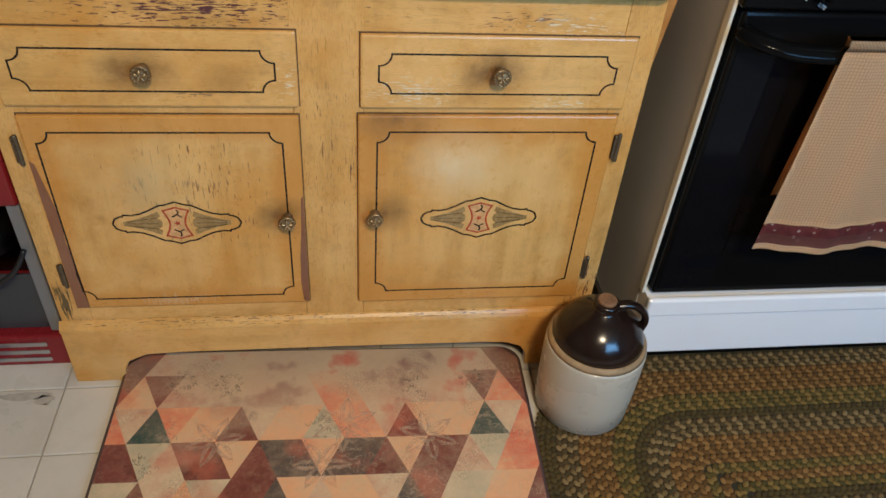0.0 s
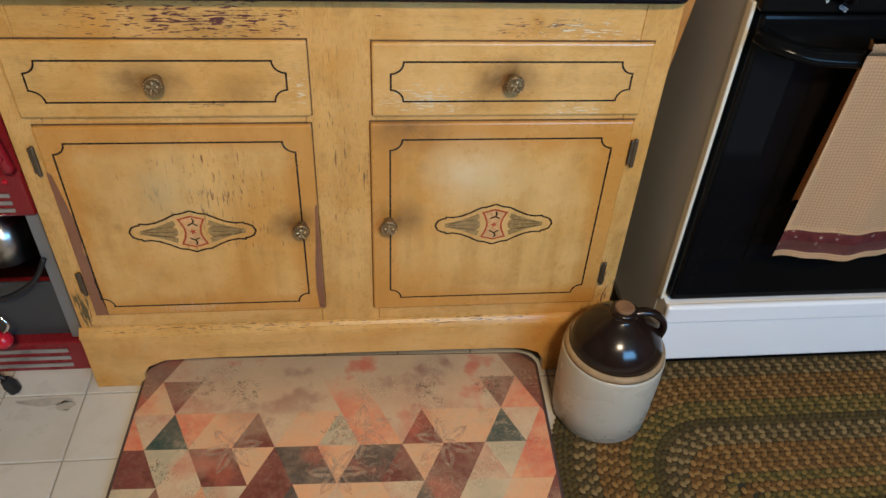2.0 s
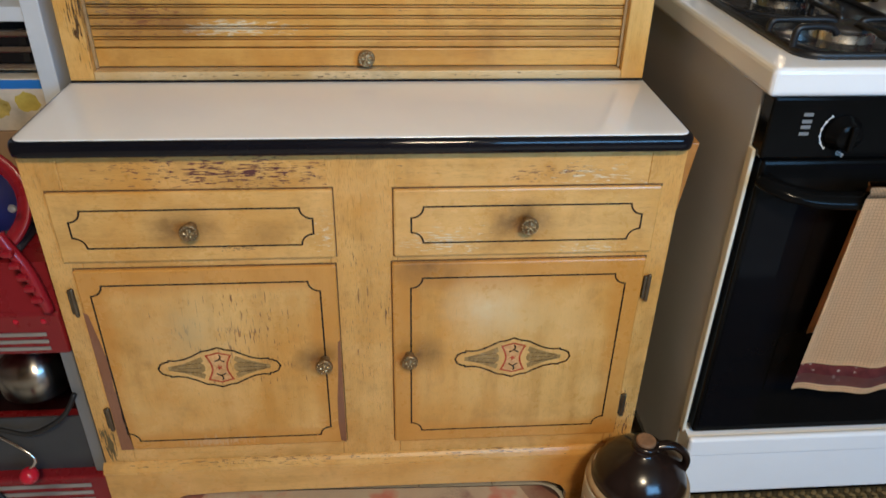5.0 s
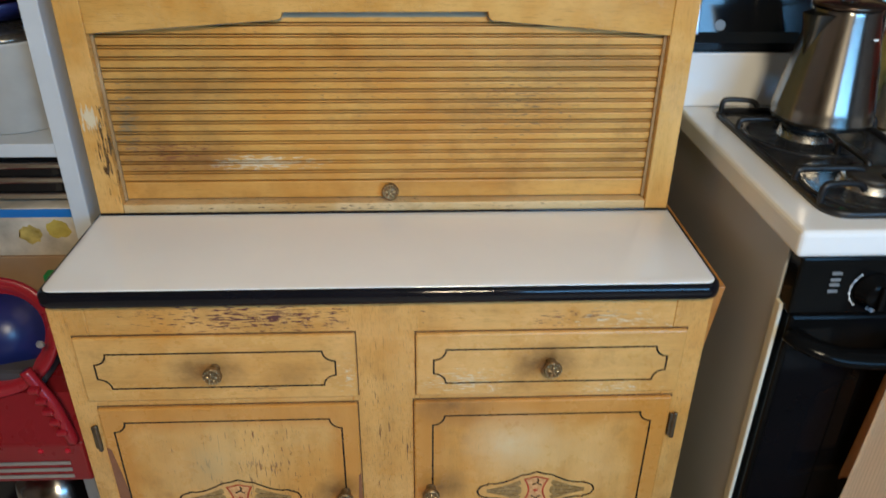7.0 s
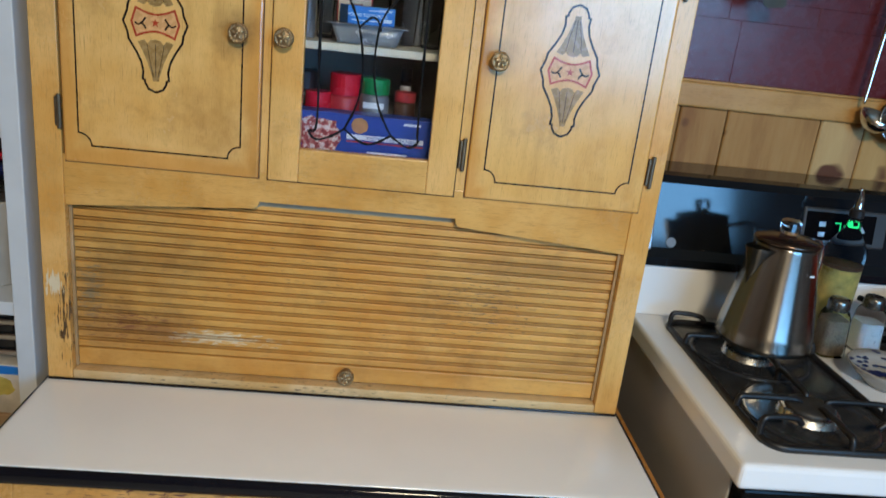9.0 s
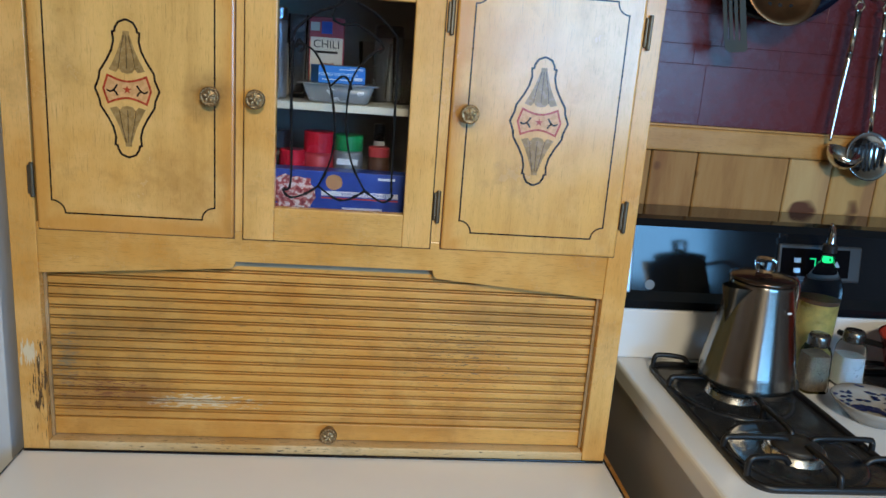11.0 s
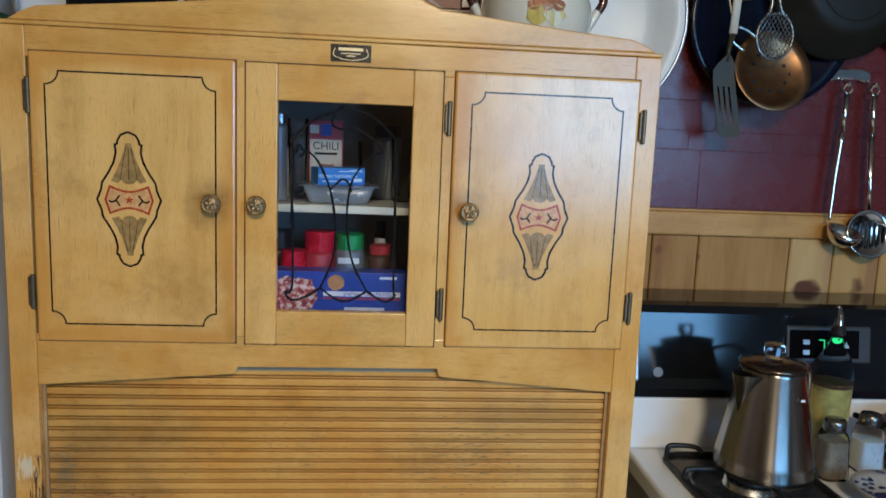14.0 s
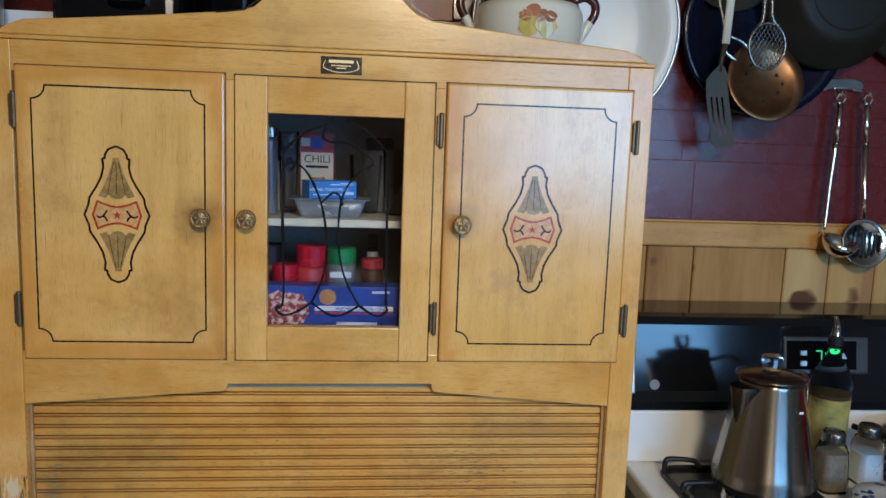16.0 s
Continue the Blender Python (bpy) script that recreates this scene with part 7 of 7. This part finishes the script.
hi = [rf.verts.new(v) for v in ((QX0 + 0.02, QY + 0.03, 0.545), (QX1 - 0.02, QY + 0.03, 0.545), (QX1 - 0.02, 0.22, 0.545), (QX0 + 0.02, 0.22, 0.545))]
for i in range(4):
    rf.faces.new((lo[i], lo[(i + 1) % 4], hi[(i + 1) % 4], hi[i]))
rf.faces.new(hi)
rf.faces.new(list(reversed(lo)))
part("roof", rf, M_RED, hd, "sloping red roof")
part("handle_wire", tube(smooth_path([(-0.715, QY - 0.01, 0.215), (-0.66, QY - 0.035, 0.205), (-0.615, QY - 0.05, 0.175), (-0.628, QY - 0.055, 0.152)], 4), 0.003, 8), M_CHROME, pc, "bent wire handle", True)
part("handle_ball", lathe([(0, -0.017), (0.0085, -0.0145), (0.015, -0.008), (0.017, 0), (0.015, 0.008), (0.0085, 0.0145), (0, 0.017)], (-0.632, QY - 0.056, 0.137), 28), M_RED_B, pc, "shiny red ball knob", True)
cd = thing("power_cord", (-0.65, 0.02, 0.0), "black power cord with plug hanging before the popcorn machine", "cord")
part("cable", tube(smooth_path([(-0.535, QY - 0.004, 0.285), (-0.56, QY - 0.02, 0.245), (-0.62, QY - 0.03, 0.215), (-0.69, QY - 0.025, 0.225), (-0.74, QY - 0.03, 0.19), (-0.72, QY - 0.045, 0.12), (-0.685, QY - 0.055, 0.06), (-0.658, QY - 0.06, 0.034)], 6), 0.0048, 8), M_CORD, cd, "", True)
part("plug", tube([(-0.660, QY - 0.060, 0.036), (-0.654, QY - 0.061, 0.020), (-0.648, QY - 0.062, 0.004)], [0.009, 0.0135, 0.012], 8), M_CORD, cd, "moulded black plug")
wh = thing("plastic_tub", (-0.64, 0.12, 0.545), "red rimmed tub with blue inside on the popcorn machine", "tub")
TUBM = Matrix.Rotation(radians(62), 4, "X") @ Matrix.Rotation(radians(14), 4, "Y")
part("tub", lathe([(0.078, -0.04), (0.096, 0.0), (0.101, 0.010), (0.096, 0.014), (0.080, 0.004), (0.070, -0.030)], (-0.655, 0.125, 0.632), 40, TUBM), M_RED_D, wh, "glossy red rim", True)
part("inside", lathe([(0.069, -0.031), (0.071, -0.028), (0, -0.025)], (-0.655, 0.125, 0.632), 40, TUBM), M_BLUE_D, wh, "dark blue inside", True)
part("stand", box(-0.73, -0.58, 0.10, 0.21, 0.5455, 0.575, 0.01), M_CLOTH_D, wh)
part("bolt", lathe([(0.007, 0), (0.006, 0.004), (0, 0.005)], (-0.556, 0.078, 0.650), 12, FRONT), M_SILVER, wh)
cl = thing("red_clamp", (-0.545, 0.03, 0.47), "red plastic clamp with serrated edge on the popcorn machine roof", "clamp")
part("arm", tube(smooth_path([(-0.575, 0.048, 0.62), (-0.560, 0.045, 0.590), (-0.545, 0.042, 0.56), (-0.535, 0.040, 0.52), (-0.530, 0.043, 0.4745)], 4), 0.010, 8), M_RED_D, cl, "", True)
for i in range(5):
    z = 0.50 + 0.022 * i
    part("tooth", box(-0.534 - 0.006 * i - 0.012, -0.534 - 0.006 * i + 0.006, 0.026, 0.040, z, z + 0.010, 0.003), M_RED_D, cl)

# ---- pieces of the floor and the wall ----


def shared(name, me, at, parent):
    o = new(name, me)
    o.parent, o.location = parent, at
    return o


TW = 0.1515
tile_bm = box(-TW / 2 + 0.0016, TW / 2 - 0.0016, -TW / 2 + 0.0016, TW / 2 - 0.0016, -0.008, 0.0, 0.0012, 1)
tile_me = bpy.data.meshes.new("tile")
tile_bm.to_mesh(tile_me)
tile_me.materials.append(M_TILE)
rest = bmesh.new()
for i in range(-9, 24):
    for j in range(-18, 6):
        x, y = -0.518 + (i + 0.5) * TW, -0.0185 + (j + 0.5) * TW
        if x - TW / 2 < WEST or x + TW / 2 > EAST or y - TW / 2 < SOUTH or y + TW / 2 > NORTH:
            continue
        if -1.35 < x < 0.85 and -1.25 < y < 0.5:
            shared("tile", tile_me, (x, y, 0), floor)
        else:
            box(x - TW / 2 + 0.0016, x + TW / 2 - 0.0016, y - TW / 2 + 0.0016, y + TW / 2 - 0.0016, -0.008, 0.0, bm=rest)
o = part("tiles", rest, M_TILE, floor)
tagged(o, "white square floor tiles farther off", "", "", "stuff")

wall = bpy.data.objects["wall_north"]
xs = [0.42, 0.53, 0.640, 0.742, 0.946, 1.046, 1.153, 1.29, 1.42, 1.6, 1.75, 1.9]
for i in range(len(xs) - 1):
    b = box(xs[i] + 0.0012, xs[i + 1] - 0.0012, NORTH - 0.0125, NORTH, 0.95, 1.3165, 0.003, 1)
    part("plank", b, M_PLANK, wall)
rb_ = random.Random(5)
z = 1.3725
for row, h in enumerate((0.1225, 0.040, 0.062, 0.075, 0.075, 0.075, 0.075, 0.075, 0.075)):
    x = 0.40 - 0.09 * (row % 2)
    while x < 1.7:
        w = rb_.uniform(0.17, 0.24) if row else (0.333 if x < 0.41 else rb_.uniform(0.20, 0.34))
        d = rb_.uniform(0.0019, 0.0021)
        part("block", box(x + 0.0001, x + w - 0.0001, NORTH - d, NORTH, z + 0.0001, z + h - 0.0001, 0.0007, 2), M_BRICK, wall)
        x += w
    z += h

worn_mat = plain("worn_grey_glaze", (0.46, 0.42, 0.35), 0.7, 0, 0.25, 80)
rw = random.Random(21)
for cx, cy, rx, ry_ in ((-0.585, -0.034, 0.052, 0.011), (-0.548, -0.046, 0.018, 0.012), (-0.655, -0.10, 0.010, 0.006)):
    wp = bmesh.new()
    wp.faces.new([wp.verts.new((cx + rx * rw.uniform(0.75, 1.15) * math.cos(6.2831853 * k / 20), cy + ry_ * rw.uniform(0.6, 1.2) * math.sin(6.2831853 * k / 20), 0.0006)) for k in range(20)])
    bmesh.ops.triangulate(wp, faces=wp.faces)
    part("worn_glaze", wp, worn_mat, floor)
